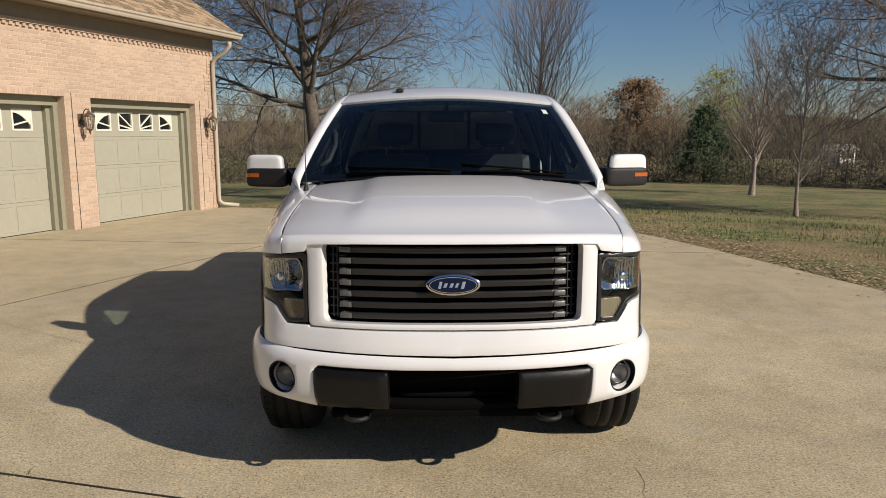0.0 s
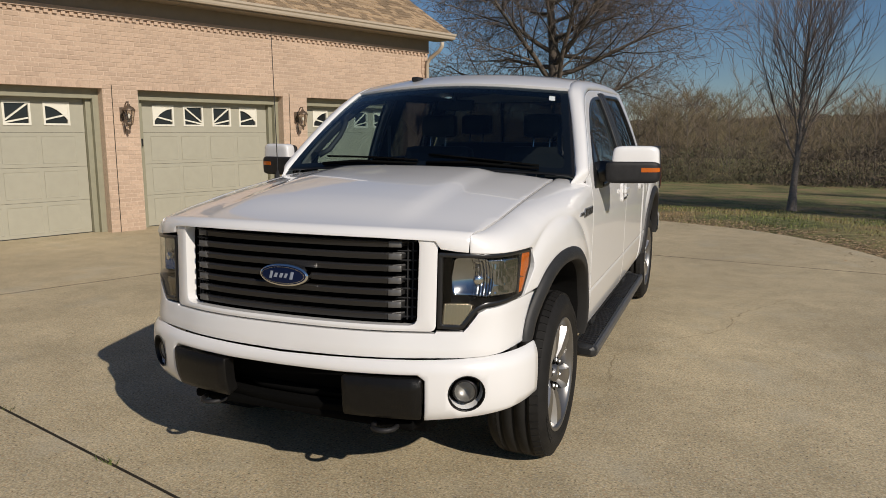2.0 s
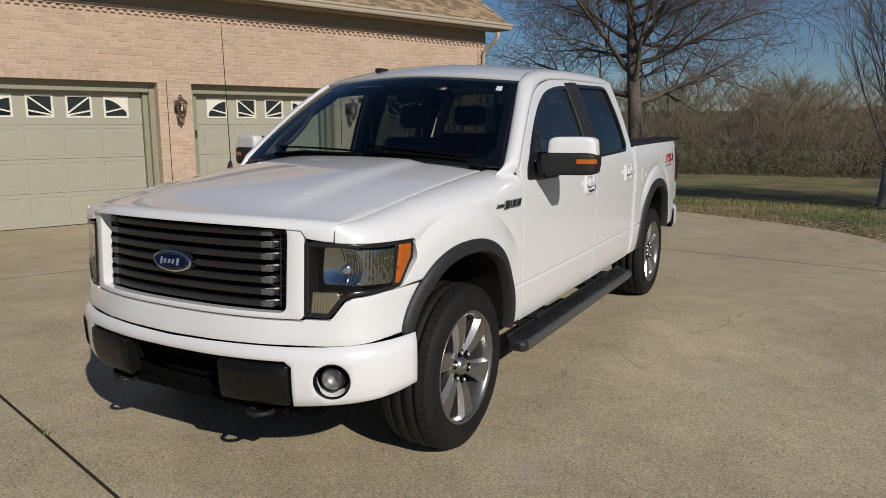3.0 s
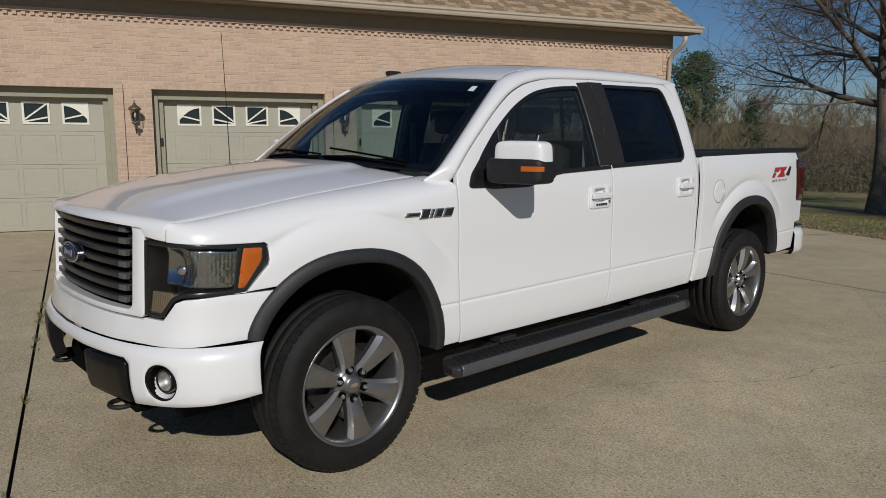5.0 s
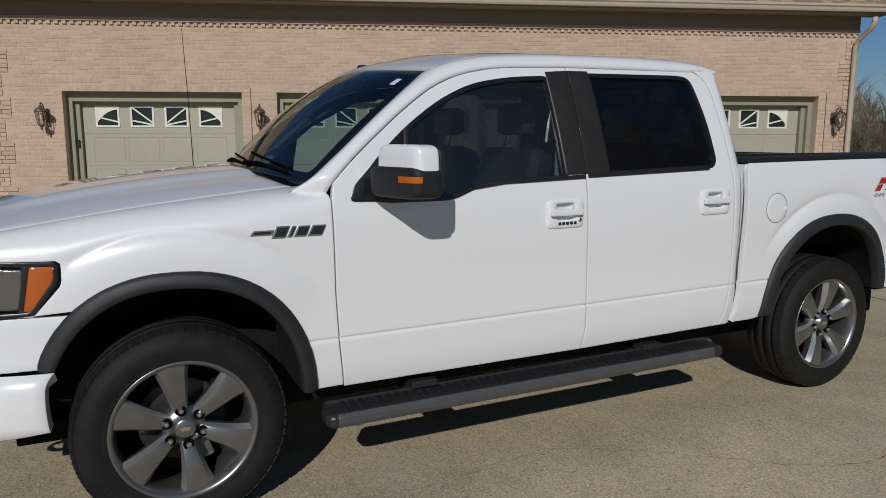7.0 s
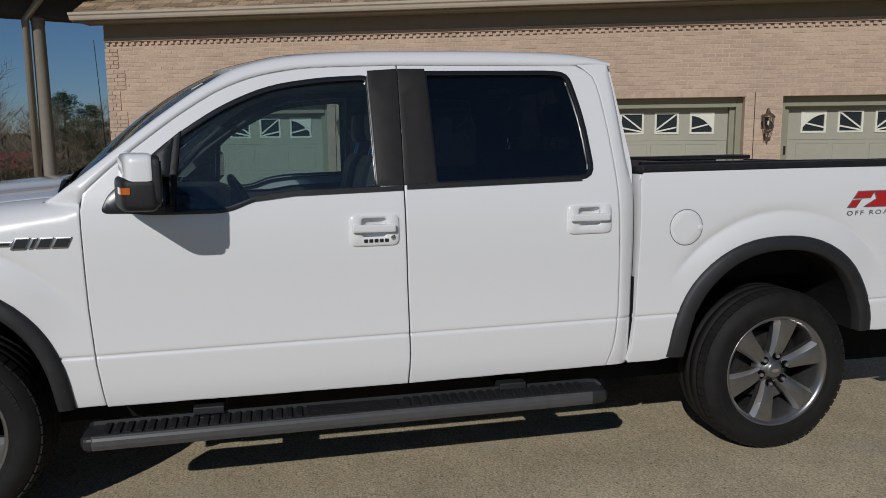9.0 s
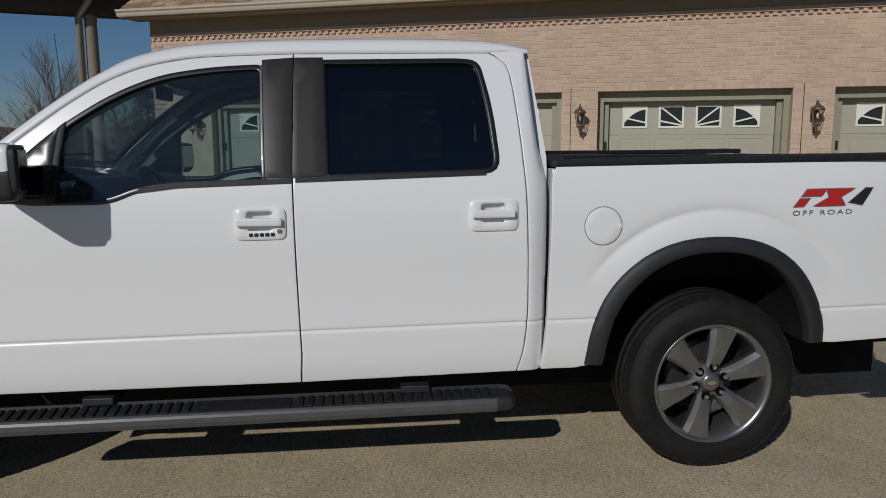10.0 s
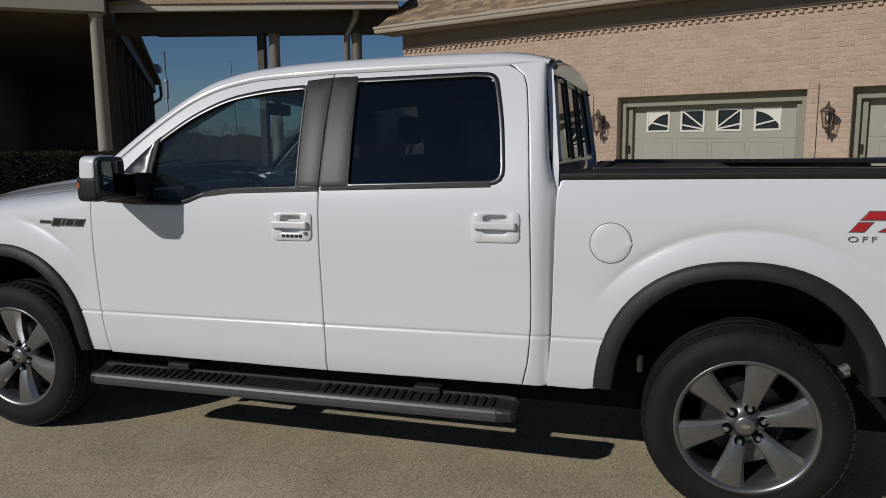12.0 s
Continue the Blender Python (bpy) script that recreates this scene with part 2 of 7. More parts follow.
def thing(name, label, category, at=(0, 0, 0), group="", kind="", m=None):
    ob = new(name)
    ob.matrix_world = m if m is not None else Matrix.Translation(at)
    return tagged(ob, label, category, group, kind)


def part(name, bm, mat, parent, label="", smooth=False):
    """One mesh under a thing or a part, its vertices in world metres when the parent stands at the origin."""
    ob = link(name, bm, mat, smooth)
    ob.parent = parent
    return tagged(ob, label)


def box(bm, x0, x1, y0, y1, z0, z1, bevel=0.0, m=None):
    vs = [bm.verts.new(p) for p in ((x0, y0, z0), (x1, y0, z0), (x1, y1, z0), (x0, y1, z0), (x0, y0, z1), (x1, y0, z1), (x1, y1, z1), (x0, y1, z1))]
    fs = [bm.faces.new([vs[i] for i in q]) for q in ((0, 3, 2, 1), (4, 5, 6, 7), (0, 1, 5, 4), (1, 2, 6, 5), (2, 3, 7, 6), (3, 0, 4, 7))]
    if bevel:
        es = list({e for f in fs for e in f.edges})
        r = bmesh.ops.bevel(bm, geom=es, offset=bevel, segments=2, affect="EDGES", profile=0.6)
        vs = list({v for f in r["faces"] for v in f.verts} | {v for v in vs if v.is_valid})
    if m is not None:
        bmesh.ops.transform(bm, matrix=m, verts=vs)
    return vs


def boxed(*a, bevel=0.0, m=None):
    bm = bmesh.new()
    box(bm, *a, bevel=bevel, m=m)
    return bm


def tube(bm, pts, radii, sides=8, caps=True):
    """A tube along points with a radius at each."""
    pts = [Vector(p) for p in pts]
    if not isinstance(radii, (list, tuple)):
        radii = [radii] * len(pts)
    rings = []
    side = None
    for i, p in enumerate(pts):
        way = (pts[min(i + 1, len(pts) - 1)] - pts[max(i - 1, 0)]).normalized()
        if side is None:
            side = way.orthogonal().normalized()
        else:
            side = (side - way * side.dot(way)).normalized()
        up = way.cross(side)
        rings.append([bm.verts.new(p + radii[i] * (side * math.cos(2 * math.pi * k / sides) + up * math.sin(2 * math.pi * k / sides))) for k in range(sides)])
    for a, b in zip(rings, rings[1:]):
        for k in range(sides):
            bm.faces.new((a[k], a[(k + 1) % sides], b[(k + 1) % sides], b[k]))
    if caps:
        bm.faces.new(rings[0][::-1])
        bm.faces.new(rings[-1])
    return rings


def lathe(bm, profile, sides=32, axis="z", centre=(0, 0, 0), closed=False):
    """Turns a profile of (radius, height) about an axis."""
    rings = []
    for r, h in profile:
        ring = []
        for k in range(sides):
            c, s = r * math.cos(2 * math.pi * k / sides), r * math.sin(2 * math.pi * k / sides)
            p = (c, s, h) if axis == "z" else (h, c, s)
            ring.append(bm.verts.new(Vector(centre) + Vector(p)))
        rings.append(ring)
    pairs = list(zip(rings, rings[1:])) + ([(rings[-1], rings[0])] if closed else [])
    for a, b in pairs:
        for k in range(sides):
            bm.faces.new((a[k], a[(k + 1) % sides], b[(k + 1) % sides], b[k]))
    return rings


def prism(bm, outline, depth, frame_m):
    """A flat outline (x, y) thickened by depth along z, then placed."""
    a = [bm.verts.new(frame_m @ Vector((x, y, 0))) for x, y in outline]
    b = [bm.verts.new(frame_m @ Vector((x, y, depth))) for x, y in outline]
    bm.faces.new(a[::-1])
    bm.faces.new(b)
    n = len(outline)
    for i in range(n):
        bm.faces.new((a[i], a[(i + 1) % n], b[(i + 1) % n], b[i]))


def curve(table):
    """A smooth function through (x, y) pairs."""
    xs, ys = [p[0] for p in table], [p[1] for p in table]
    n = len(xs)
    d = [(ys[i + 1] - ys[i]) / (xs[i + 1] - xs[i]) for i in range(n - 1)]
    m = [d[0]] + [0 if d[i - 1] * d[i] <= 0 else 2 * d[i - 1] * d[i] / (d[i - 1] + d[i]) for i in range(1, n - 1)] + [d[-1]]

    def f(x):
        if x <= xs[0]:
            return ys[0] + m[0] * (x - xs[0])
        if x >= xs[-1]:
            return ys[-1] + m[-1] * (x - xs[-1])
        i = next(k for k in range(n - 1) if x <= xs[k + 1])
        h = xs[i + 1] - xs[i]
        t = (x - xs[i]) / h
        return ((1 + 2 * t) * (1 - t) ** 2 * ys[i] + t * (1 - t) ** 2 * h * m[i] + t * t * (3 - 2 * t) * ys[i + 1] + t * t * (t - 1) * h * m[i + 1])
    return f


def inside(p, poly):
    x, y = p
    hit = False
    for (x0, y0), (x1, y1) in zip(poly, poly[1:] + poly[:1]):
        if (y0 > y) != (y1 > y) and x < (x1 - x0) * (y - y0) / (y1 - y0) + x0:
            hit = not hit
    return hit


def densify(poly, step):
    out = []
    for (x0, y0), (x1, y1) in zip(poly, poly[1:] + poly[:1]):
        n = max(1, math.ceil(math.hypot(x1 - x0, y1 - y0) / step))
        out += [(x0 + (x1 - x0) * k / n, y0 + (y1 - y0) * k / n) for k in range(n)]
    return out


def signed_area(poly):
    return sum(x0 * y1 - x1 * y0 for (x0, y0), (x1, y1) in zip(poly, poly[1:] + poly[:1])) / 2


def inset(poly, d):
    """Shifts a counter-clockwise polygon inwards by d."""
    out = []
    n = len(poly)
    for i in range(n):
        (ax, ay), (bx, by), (cx, cy) = poly[i - 1], poly[i], poly[(i + 1) % n]
        ux, uy, vx, vy = bx - ax, by - ay, cx - bx, cy - by
        lu, lv = math.hypot(ux, uy) or 1, math.hypot(vx, vy) or 1
        nx, ny = -uy / lu - vy / lv, ux / lu + vx / lv
        k = max(0.5, (nx * nx + ny * ny) / 2)
        out.append((bx + nx * d / k, by + ny * d / k))
    return out


def round_corners(poly, radius, seg=4):
    """Replaces each corner of a polygon by a short arc; radius may be a list."""
    out = []
    n = len(poly)
    for i in range(n):
        r = radius[i] if isinstance(radius, (list, tuple)) else radius
        a, b, c = (Vector(poly[j % n]) for j in (i - 1, i, i + 1))
        ra = min(r, (a - b).length * 0.45, (c - b).length * 0.45)
        if ra < 1e-4:
            out.append(tuple(b))
            continue
        p, q = b + (a - b).normalized() * ra, b + (c - b).normalized() * ra
        for k in range(seg + 1):
            t = k / seg
            out.append(tuple(p * (1 - t) ** 2 + b * 2 * t * (1 - t) + q * t * t))
    return out


def sheet(outline, fmap, holes=(), step=0.04, thick=0.028, roll=0.0014, rim=0.004, rows=(), flip=False, cols=(), extra=(), skip=None, band=False):
    """A panel: an outline in (a, b), with holes, laid on the surface fmap(a, b); its edges are rolled under and have depth."""
    from mathutils.geometry import delaunay_2d_cdt
    rings, kinds, pts, edges = [], [], [], []
    outs = densify(outline if signed_area(outline) > 0 else outline[::-1], step * 0.7)
    if rows:
        split = []
        for p, q in zip(outs, outs[1:] + outs[:1]):
            split.append(p)
            cut = sorted((w - p[1]) / (q[1] - p[1]) for w in rows if (p[1] - w) * (q[1] - w) < 0)
            split += [(p[0] + (q[0] - p[0]) * t, p[1] + (q[1] - p[1]) * t) for t in cut if 0.02 < t < 0.98]
        outs = split
    loops = [(outs, 1)] + [(densify(h if signed_area(h) > 0 else h[::-1], step * 0.7), -1) for h in holes]
    solid = loops[0][0]
    gaps = [l for l, s in loops[1:]]
    for loop, s in loops:
        for k, ring in enumerate([loop, inset(loop, s * rim)] + ([inset(loop, s * rim * 2.0)] if band else [])):
            o = len(pts)
            pts += [Vector(p) for p in ring]
            kinds += [k == 0] * len(ring)
            edges += [(o + i, o + (i + 1) % len(ring)) for i in range(len(ring))]
    xs, ys = [p[0] for p in solid], [p[1] for p in solid]
    rim *= 2 if band else 1
    near = inset(solid, rim + step * 0.35)
    wide = [inset(g, -(rim + step * 0.35)) for g in gaps]
    na, nb = int((max(xs) - min(xs)) / step) + 1, int((max(ys) - min(ys)) / step) + 1
    av = [min(xs) + (i + 0.5) * step for i in range(na)]
    bv = [min(ys) + (j + 0.5) * step for j in range(nb)]
    if rows:
        bv = [b for b in bv if all(abs(b - r) > step * 0.3 for r in rows)] + list(rows)
    if cols:
        av = [a for a in av if all(abs(a - c) > step * 0.3 for c in cols)] + list(cols)
    for a in av:
        for b in bv:
            if skip and skip(a, b):
                continue
            if inside((a, b), near) and not any(inside((a, b), w) for w in wide):
                pts.append(Vector((a, b)))
                kinds.append(False)
    for q in extra:
        if inside(q, near) and not any(inside(q, w) for w in wide):
            pts.append(Vector(q))
            kinds.append(False)
    vs, _, fs, ov, _, _ = delaunay_2d_cdt(pts, edges, [], 0, 1e-6)
    e = 1e-3

    def normal(a, b):
        n = (fmap(a + e, b) - fmap(a - e, b)).cross(fmap(a, b + e) - fmap(a, b - e))
        return (-n if flip else n).normalized()
    bm = bmesh.new()
    made = []
    edge = [any(kinds[i] for i in o if i < len(kinds)) for o in ov]
    for (a, b), k in zip(vs, edge):
        p = fmap(a, b)
        made.append(bm.verts.new(p - normal(a, b) * roll if k else p))
    used = {}
    for f in fs:
        c = (sum(vs[i][0] for i in f) / len(f), sum(vs[i][1] for i in f) / len(f))
        if not inside(c, solid) or any(inside(c, g) for g in gaps):
            continue
        f = list(f)
        ar = signed_area([tuple(vs[i]) for i in f])
        if abs(ar) < 1e-10:
            continue
        if (ar < 0) != flip:
            f = f[::-1]
        bm.faces.new([made[i] for i in f]).smooth = True
        for i, j in zip(f, f[1:] + f[:1]):
            used[(i, j)] = True
    if thick:
        top, low = {}, {}
        for i, j in [q for q in used if (q[1], q[0]) not in used]:
            for k in (i, j):
                if k not in top:
                    n = normal(*vs[k])
                    top[k] = bm.verts.new(made[k].co)
                    low[k] = bm.verts.new(made[k].co - n * thick)
            bm.faces.new((top[j], top[i], low[i], low[j]))
    bmesh.ops.delete(bm, geom=[v for v in bm.verts if not v.link_faces], context="VERTS")
    return bm


def mirrored(bm):
    """A copy on the passenger's side."""
    b = bm.copy()
    for v in b.verts:
        v.co.x = -v.co.x
    bmesh.ops.reverse_faces(b, faces=b.faces)
    return b

# ---- ground ----
def ground_z(x, y):
    q = max(0.0, math.hypot(x + 1.5, max(y, 3.0) - 3.0) - 10.5)
    return -0.035 - 0.085 * min(q, 11) - 0.032 * max(0.0, min(q, 34) - 11) - 0.010 * max(0.0, min(q, 120) - 34)


DRIVE_EDGE = [(30, -14), (12, -7), (6.4, -0.5), (4.95, 3.0), (4.45, 4.8), (3.95, 6.7), (3.35, 8.6), (2.4, 10.1), (0.6, 11.1), (-1.6, 12.0), (-3.6, 12.9),
              (-5.15, 13.25), (-5.6, 13.1), (-10.2, -0.3), (-13, -9), (-6, -30), (30, -30)]
DRIVE_EDGE = DRIVE_EDGE[:2] + [tuple(p) for p in round_corners(DRIVE_EDGE, [0.9 if 1 < k < 11 else 0.0 for k in range(len(DRIVE_EDGE))], 3)][2:]


def build_ground():
    bm = bmesh.new()
    rs = [0.0, 3, 6, 8, 9, 10, 11, 12, 13, 14, 15.5, 17, 19, 21, 24, 27, 30, 34, 39, 45, 55, 70, 90, 120, 170, 260, 420, 800, 1600, 3000]
    n = 120
    rings = []
    for r in rs[1:]:
        ring = []
        for k in range(n):
            a = 2 * math.pi * k / n
            x, y = -1 + r * math.cos(a), 3 + r * math.sin(a)
            lump = 0.05 * noise.noise((x * 0.15, y * 0.15, 0.3)) * min(1, max(0, r - 13) / 6)
            ring.append(bm.verts.new((x, y, ground_z(x, y) + lump)))
        rings.append(ring)
    mid = bm.verts.new((-1, 3, ground_z(-1, 3)))
    for k in range(n):
        bm.faces.new((mid, rings[0][k], rings[0][(k + 1) % n]))
    for a, b in zip(rings, rings[1:]):
        for k in range(n):
            bm.faces.new((a[k], b[k], b[(k + 1) % n], a[(k + 1) % n]))
    tagged(link("ground", bm, LAWN, True), "patchy spring lawn with dry brown spots sloping away", "lawn", kind="structure")

    drive = thing("driveway", "tan broom-finished concrete driveway with dark dirt joints", "driveway", kind="structure")
    bm = bmesh.new()
    f = bm.faces.new([bm.verts.new((x, y, -0.025)) for x, y in DRIVE_EDGE])
    bed = part("joint_bed", bm.copy(), JOINT, drive, "dark dirt in the slab joints")
    for (x0, y0), (x1, y1) in (((-3.2, 0.62), (-0.01, -0.23)), ((-0.3, 7.35), (4.0, 6.72)), ((-4.22, 3.93), (-3.1, 6.45)), ((1.0, -7.0), (8.0, -9.5))):
        bmesh.ops.bisect_plane(bm, geom=bm.verts[:] + bm.edges[:] + bm.faces[:], plane_co=(x0, y0, 0), plane_no=(y1 - y0, x0 - x1, 0), dist=1e-5)
    slabs = [[tuple(v.co.xy) for v in f.verts] for f in bm.faces]
    bm.free()
    for poly in slabs:
        if signed_area(poly) < 0:
            poly = poly[::-1]
        b = bmesh.new()
        rings = []
        for d, z in ((0.008, -0.024), (0.008, -0.001), (0.010, 0.0)):
            rings.append([b.verts.new((x, y, z)) for x, y in inset(poly, d)])
        for p, q in zip(rings, rings[1:]):
            for k in range(len(p)):
                b.faces.new((p[k], p[(k + 1) % len(p)], q[(k + 1) % len(p)], q[k])).material_index = 1
        b.faces.new(rings[-1])
        part("slab", b, [CONCRETE, JOINT], drive)
    # hairline cracks
    rng = random.Random(4)
    for line, wide in (([(0.87, 0.0), (0.93, 0.5)], 0.006), ([(1.06, 2.06), (1.0, 2.4), (0.99, 2.65), (1.08, 2.85), (1.31, 3.17), (1.60, 3.53), (1.74, 3.79), (1.76, 4.08), (1.87, 4.37), (2.04, 4.66), (2.3, 5.2)], 0.011),
                       ([(1.76, 3.95), (2.05, 3.92), (2.36, 3.88), (3.3, 3.7)], 0.007), ([(1.16, 2.87), (1.3, 2.64), (1.7, 2.3)], 0.005),
                       ([(1.0, 7.0), (1.6, 5.9), (2.0, 5.1), (2.1, 4.7)], 0.004), ([(-2.2, 1.6), (-2.6, 2.6), (-2.5, 3.8), (-3.0, 5.0)], 0.004)):
        b = bmesh.new()
        pts = []
        for (x0, y0), (x1, y1) in zip(line, line[1:]):
            n = max(2, int(math.hypot(x1 - x0, y1 - y0) / 0.06))
            pts += [(x0 + (x1 - x0) * k / n + rng.uniform(-0.015, 0.015), y0 + (y1 - y0) * k / n + rng.uniform(-0.015, 0.015)) for k in range(n)]
        last = None
        for i in range(len(pts) - 1):
            d = (Vector(pts[i + 1]) - Vector(pts[i])).normalized()
            w = wide * rng.uniform(0.15, 0.6)
            a = b.verts.new((pts[i][0] - d.y * w, pts[i][1] + d.x * w, 0.0015)), b.verts.new((pts[i][0] + d.y * w, pts[i][1] - d.x * w, 0.0015))
            if last:
                b.faces.new((last[0], last[1], a[1], a[0]))
            last = a
        part("crack", b, CRACK, drive)


def build_weeds():
    """Small tufts of grass in the slab joint by the truck's nose."""
    rng = random.Random(31)
    for k in range(11):
        t = rng.uniform(-0.15, 1.5)
        x, y = -3.2 + 3.19 * t, 0.62 - 0.85 * t
        tuft = thing("weed_tuft", "small green weed tuft growing in the slab joint", "weed", at=(x, y, 0), group="weeds in the joint")
        bm = bmesh.new()
        for j in range(rng.randint(14, 34)):
            a, l = rng.uniform(0, 6.283), rng.uniform(0.015, 0.055)
            b = Vector((rng.gauss(0, 0.04), rng.gauss(0, 0.008) - 0.266 * 0.0, -0.012))
            w = Vector((math.sin(a), -math.cos(a), 0)) * 0.0035
            e = b + Vector((math.cos(a) * l * 0.8, math.sin(a) * l * 0.8, 0.012 + l * 0.7))
            bm.faces.new([bm.verts.new(p) for p in (b - w, b + w, e)])
        ob = tagged(link("blades", bm, WEED), kind="stuff")
        ob.parent = tuft


# ---- garage ----
# Garage frame: x out of the front wall, y along it to the north, z up.
GARAGE = pose(0, 0, 0, 0, 0, -19.67)
FACE = -9.04
SOUTH, NORTH, DEPTH = -3.93, 10.72, 7.5
DOORS = [-2.82 + 3.36 * k for k in range(4)]  # south edge of each door trim
TRIM_W, TRIM_H = 2.80, 2.24
WALL_TOP = 3.39
COURSE, STRETCH, BED = 0.0677, 0.2032, 0.010


def build_wall():
    wall = thing("wall_garage", "pinkish tan brick garage wall with quoined corners", "brick wall", kind="structure", m=GARAGE)
    bm = bmesh.new()
    x0, x1 = FACE - 0.25, FACE - 0.003
    ys = [SOUTH] + [e for d in DOORS for e in (d, d + TRIM_W)] + [NORTH]
    for a, b in zip(ys[::2], ys[1::2]):
        box(bm, x0, x1, a, b, -0.03, TRIM_H)
    box(bm, x0, x1, SOUTH, NORTH, TRIM_H, 3.75)
    back = FACE - DEPTH
    box(bm, back, x0, SOUTH, SOUTH + 0.25, -0.1, 3.73)
    box(bm, back, x0, NORTH - 0.25, NORTH, -0.1, 3.73)
    box(bm, back, back + 0.25, SOUTH + 0.25, NORTH - 0.25, -0.1, 3.73)
    # gable ends
    for a, b in ((SOUTH, SOUTH + 0.25), (NORTH - 0.25, NORTH)):
        q = [(back, 3.62), (FACE, 3.62), (FACE - DEPTH / 2, 3.62 + DEPTH / 2 * 0.66)]
        lo, hi = [bm.verts.new((x, a, z)) for x, z in q], [bm.verts.new((x, b, z)) for x, z in q]
        bm.faces.new(lo), bm.faces.new(hi[::-1])
        for i in range(3):
            bm.faces.new((lo[i], lo[(i + 1) % 3], hi[(i + 1) % 3], hi[i]))
    core = part("mortar_bed", bm, MORTAR, wall, "pale mortar between the bricks")

    def row(z, off, y0, y1, out, h=COURSE - BED, stretch=STRETCH, x=FACE):
        k = math.floor((y0 - off) / stretch)
        while off + k * stretch < y1:
            a, b = max(y0, off + k * stretch), min(y1, off + (k + 1) * stretch - BED)
            if b - a > 0.03:
                out.append((a, b, z, z + h, x))
            k += 1
    bricks = []
    n = int(WALL_TOP / COURSE)
    for c in range(n):
        z = c * COURSE
        off = SOUTH + (c % 2) * STRETCH / 2
        if z < TRIM_H:
            for a, b in zip(ys[::2], ys[1::2]):
                row(z, off, a + 0.002, b - 0.002, bricks)
        else:
            row(z, off, SOUTH + 0.002, NORTH - 0.002, bricks)
    # north end wall courses, seen at its corner
    rng = random.Random(2)
    near = [b for b in bricks if 3.2 < b[0] and b[1] < 5.7 and b[2] > 2.2][:290]
    rest = [b for b in bricks if b not in set(near)]
    bm = bmesh.new()

    def brick(bm, a, b, z0, z1, x, jut):
        c = 0.004
        o = [bm.verts.new((x - 0.012, y, z)) for y, z in ((a, z0), (b, z0), (b, z1), (a, z1))]
        i = [bm.verts.new((x + jut, y, z)) for y, z in ((a + c, z0 + c), (b - c, z0 + c), (b - c, z1 - c), (a + c, z1 - c))]
        bm.faces.new(i)
        for k in range(4):
            bm.faces.new((o[k], o[(k + 1) % 4], i[(k + 1) % 4], i[k]))
    for a, b, z0, z1, x in rest:
        brick(bm, a, b, z0, z1, x, rng.uniform(-0.002, 0.003))
    tagged(part("brickwork", bm, BRICK, wall), kind="stuff")
    shared = {}
    for a, b, z0, z1, x in near:
        key = round(b - a, 3)
        if key not in shared:
            bm = bmesh.new()
            brick(bm, 0, b - a, 0, z1 - z0, 0, 0.001)
            me = bpy.data.meshes.new("brick")
            bm.to_mesh(me), bm.free()
            me.materials.append(BRICK)
            shared[key] = me
        ob = new("brick", shared[key])
        ob.parent = wall
        ob.location = (x + rng.uniform(-0.001, 0.003), a, z0)
    # dentils under the frieze
    bm = bmesh.new()
    y = SOUTH + 0.02
    while y < NORTH - 0.1:
        box(bm, FACE, FACE + 0.030, y, y + 0.060, WALL_TOP - 0.115, WALL_TOP - 0.062)
        y += 0.118
    box(bm, FACE, FACE + 0.045, SOUTH, NORTH, WALL_TOP - 0.06, WALL_TOP)
    part("dentil_course", bm, BRICK, wall, "toothed brick course under the eave")
    # quoins at both corners
    k = 0
    z = 0.02
    while z < WALL_TOP - 0.45:
        w = 0.33 if k % 2 else 0.22
        for a, b in ((NORTH - w, NORTH + 0.012), (SOUTH - 0.012, SOUTH + w)):
            bm = bmesh.new()
            for j in range(5):
                m = (a + b) / 2 + (0.03 if j % 2 else -0.03)
                for p, q in ((a, m - 0.005), (m + 0.005, b)):
                    box(bm, FACE - 0.01, FACE + 0.014, p, q, z + j * COURSE, z + j * COURSE + COURSE - BED)
            part("quoin", bm, BRICK, wall)
        z += 5 * COURSE + 0.02
        k += 1
    # rowlock edging beside and over each door
    for d in DOORS:
        bm = bmesh.new()
        y = d - 0.02
        while y < d + TRIM_W:
            box(bm, FACE - 0.1, FACE + 0.0015, y, y + 0.0605, TRIM_H + 0.001, TRIM_H + 0.098)
            y += COURSE
        part("brick_lintel", bm, BRICK, wall, "upright bricks over the garage door")
    for d in DOORS:
        bm = bmesh.new()
        box(bm, FACE - 0.004, FACE + 0.0055, d + TRIM_W + 0.14, d + TRIM_W + 0.15, 0, 2.3)
        part("control_joint", bm, JOINT, wall, "dark upright sealant joint")


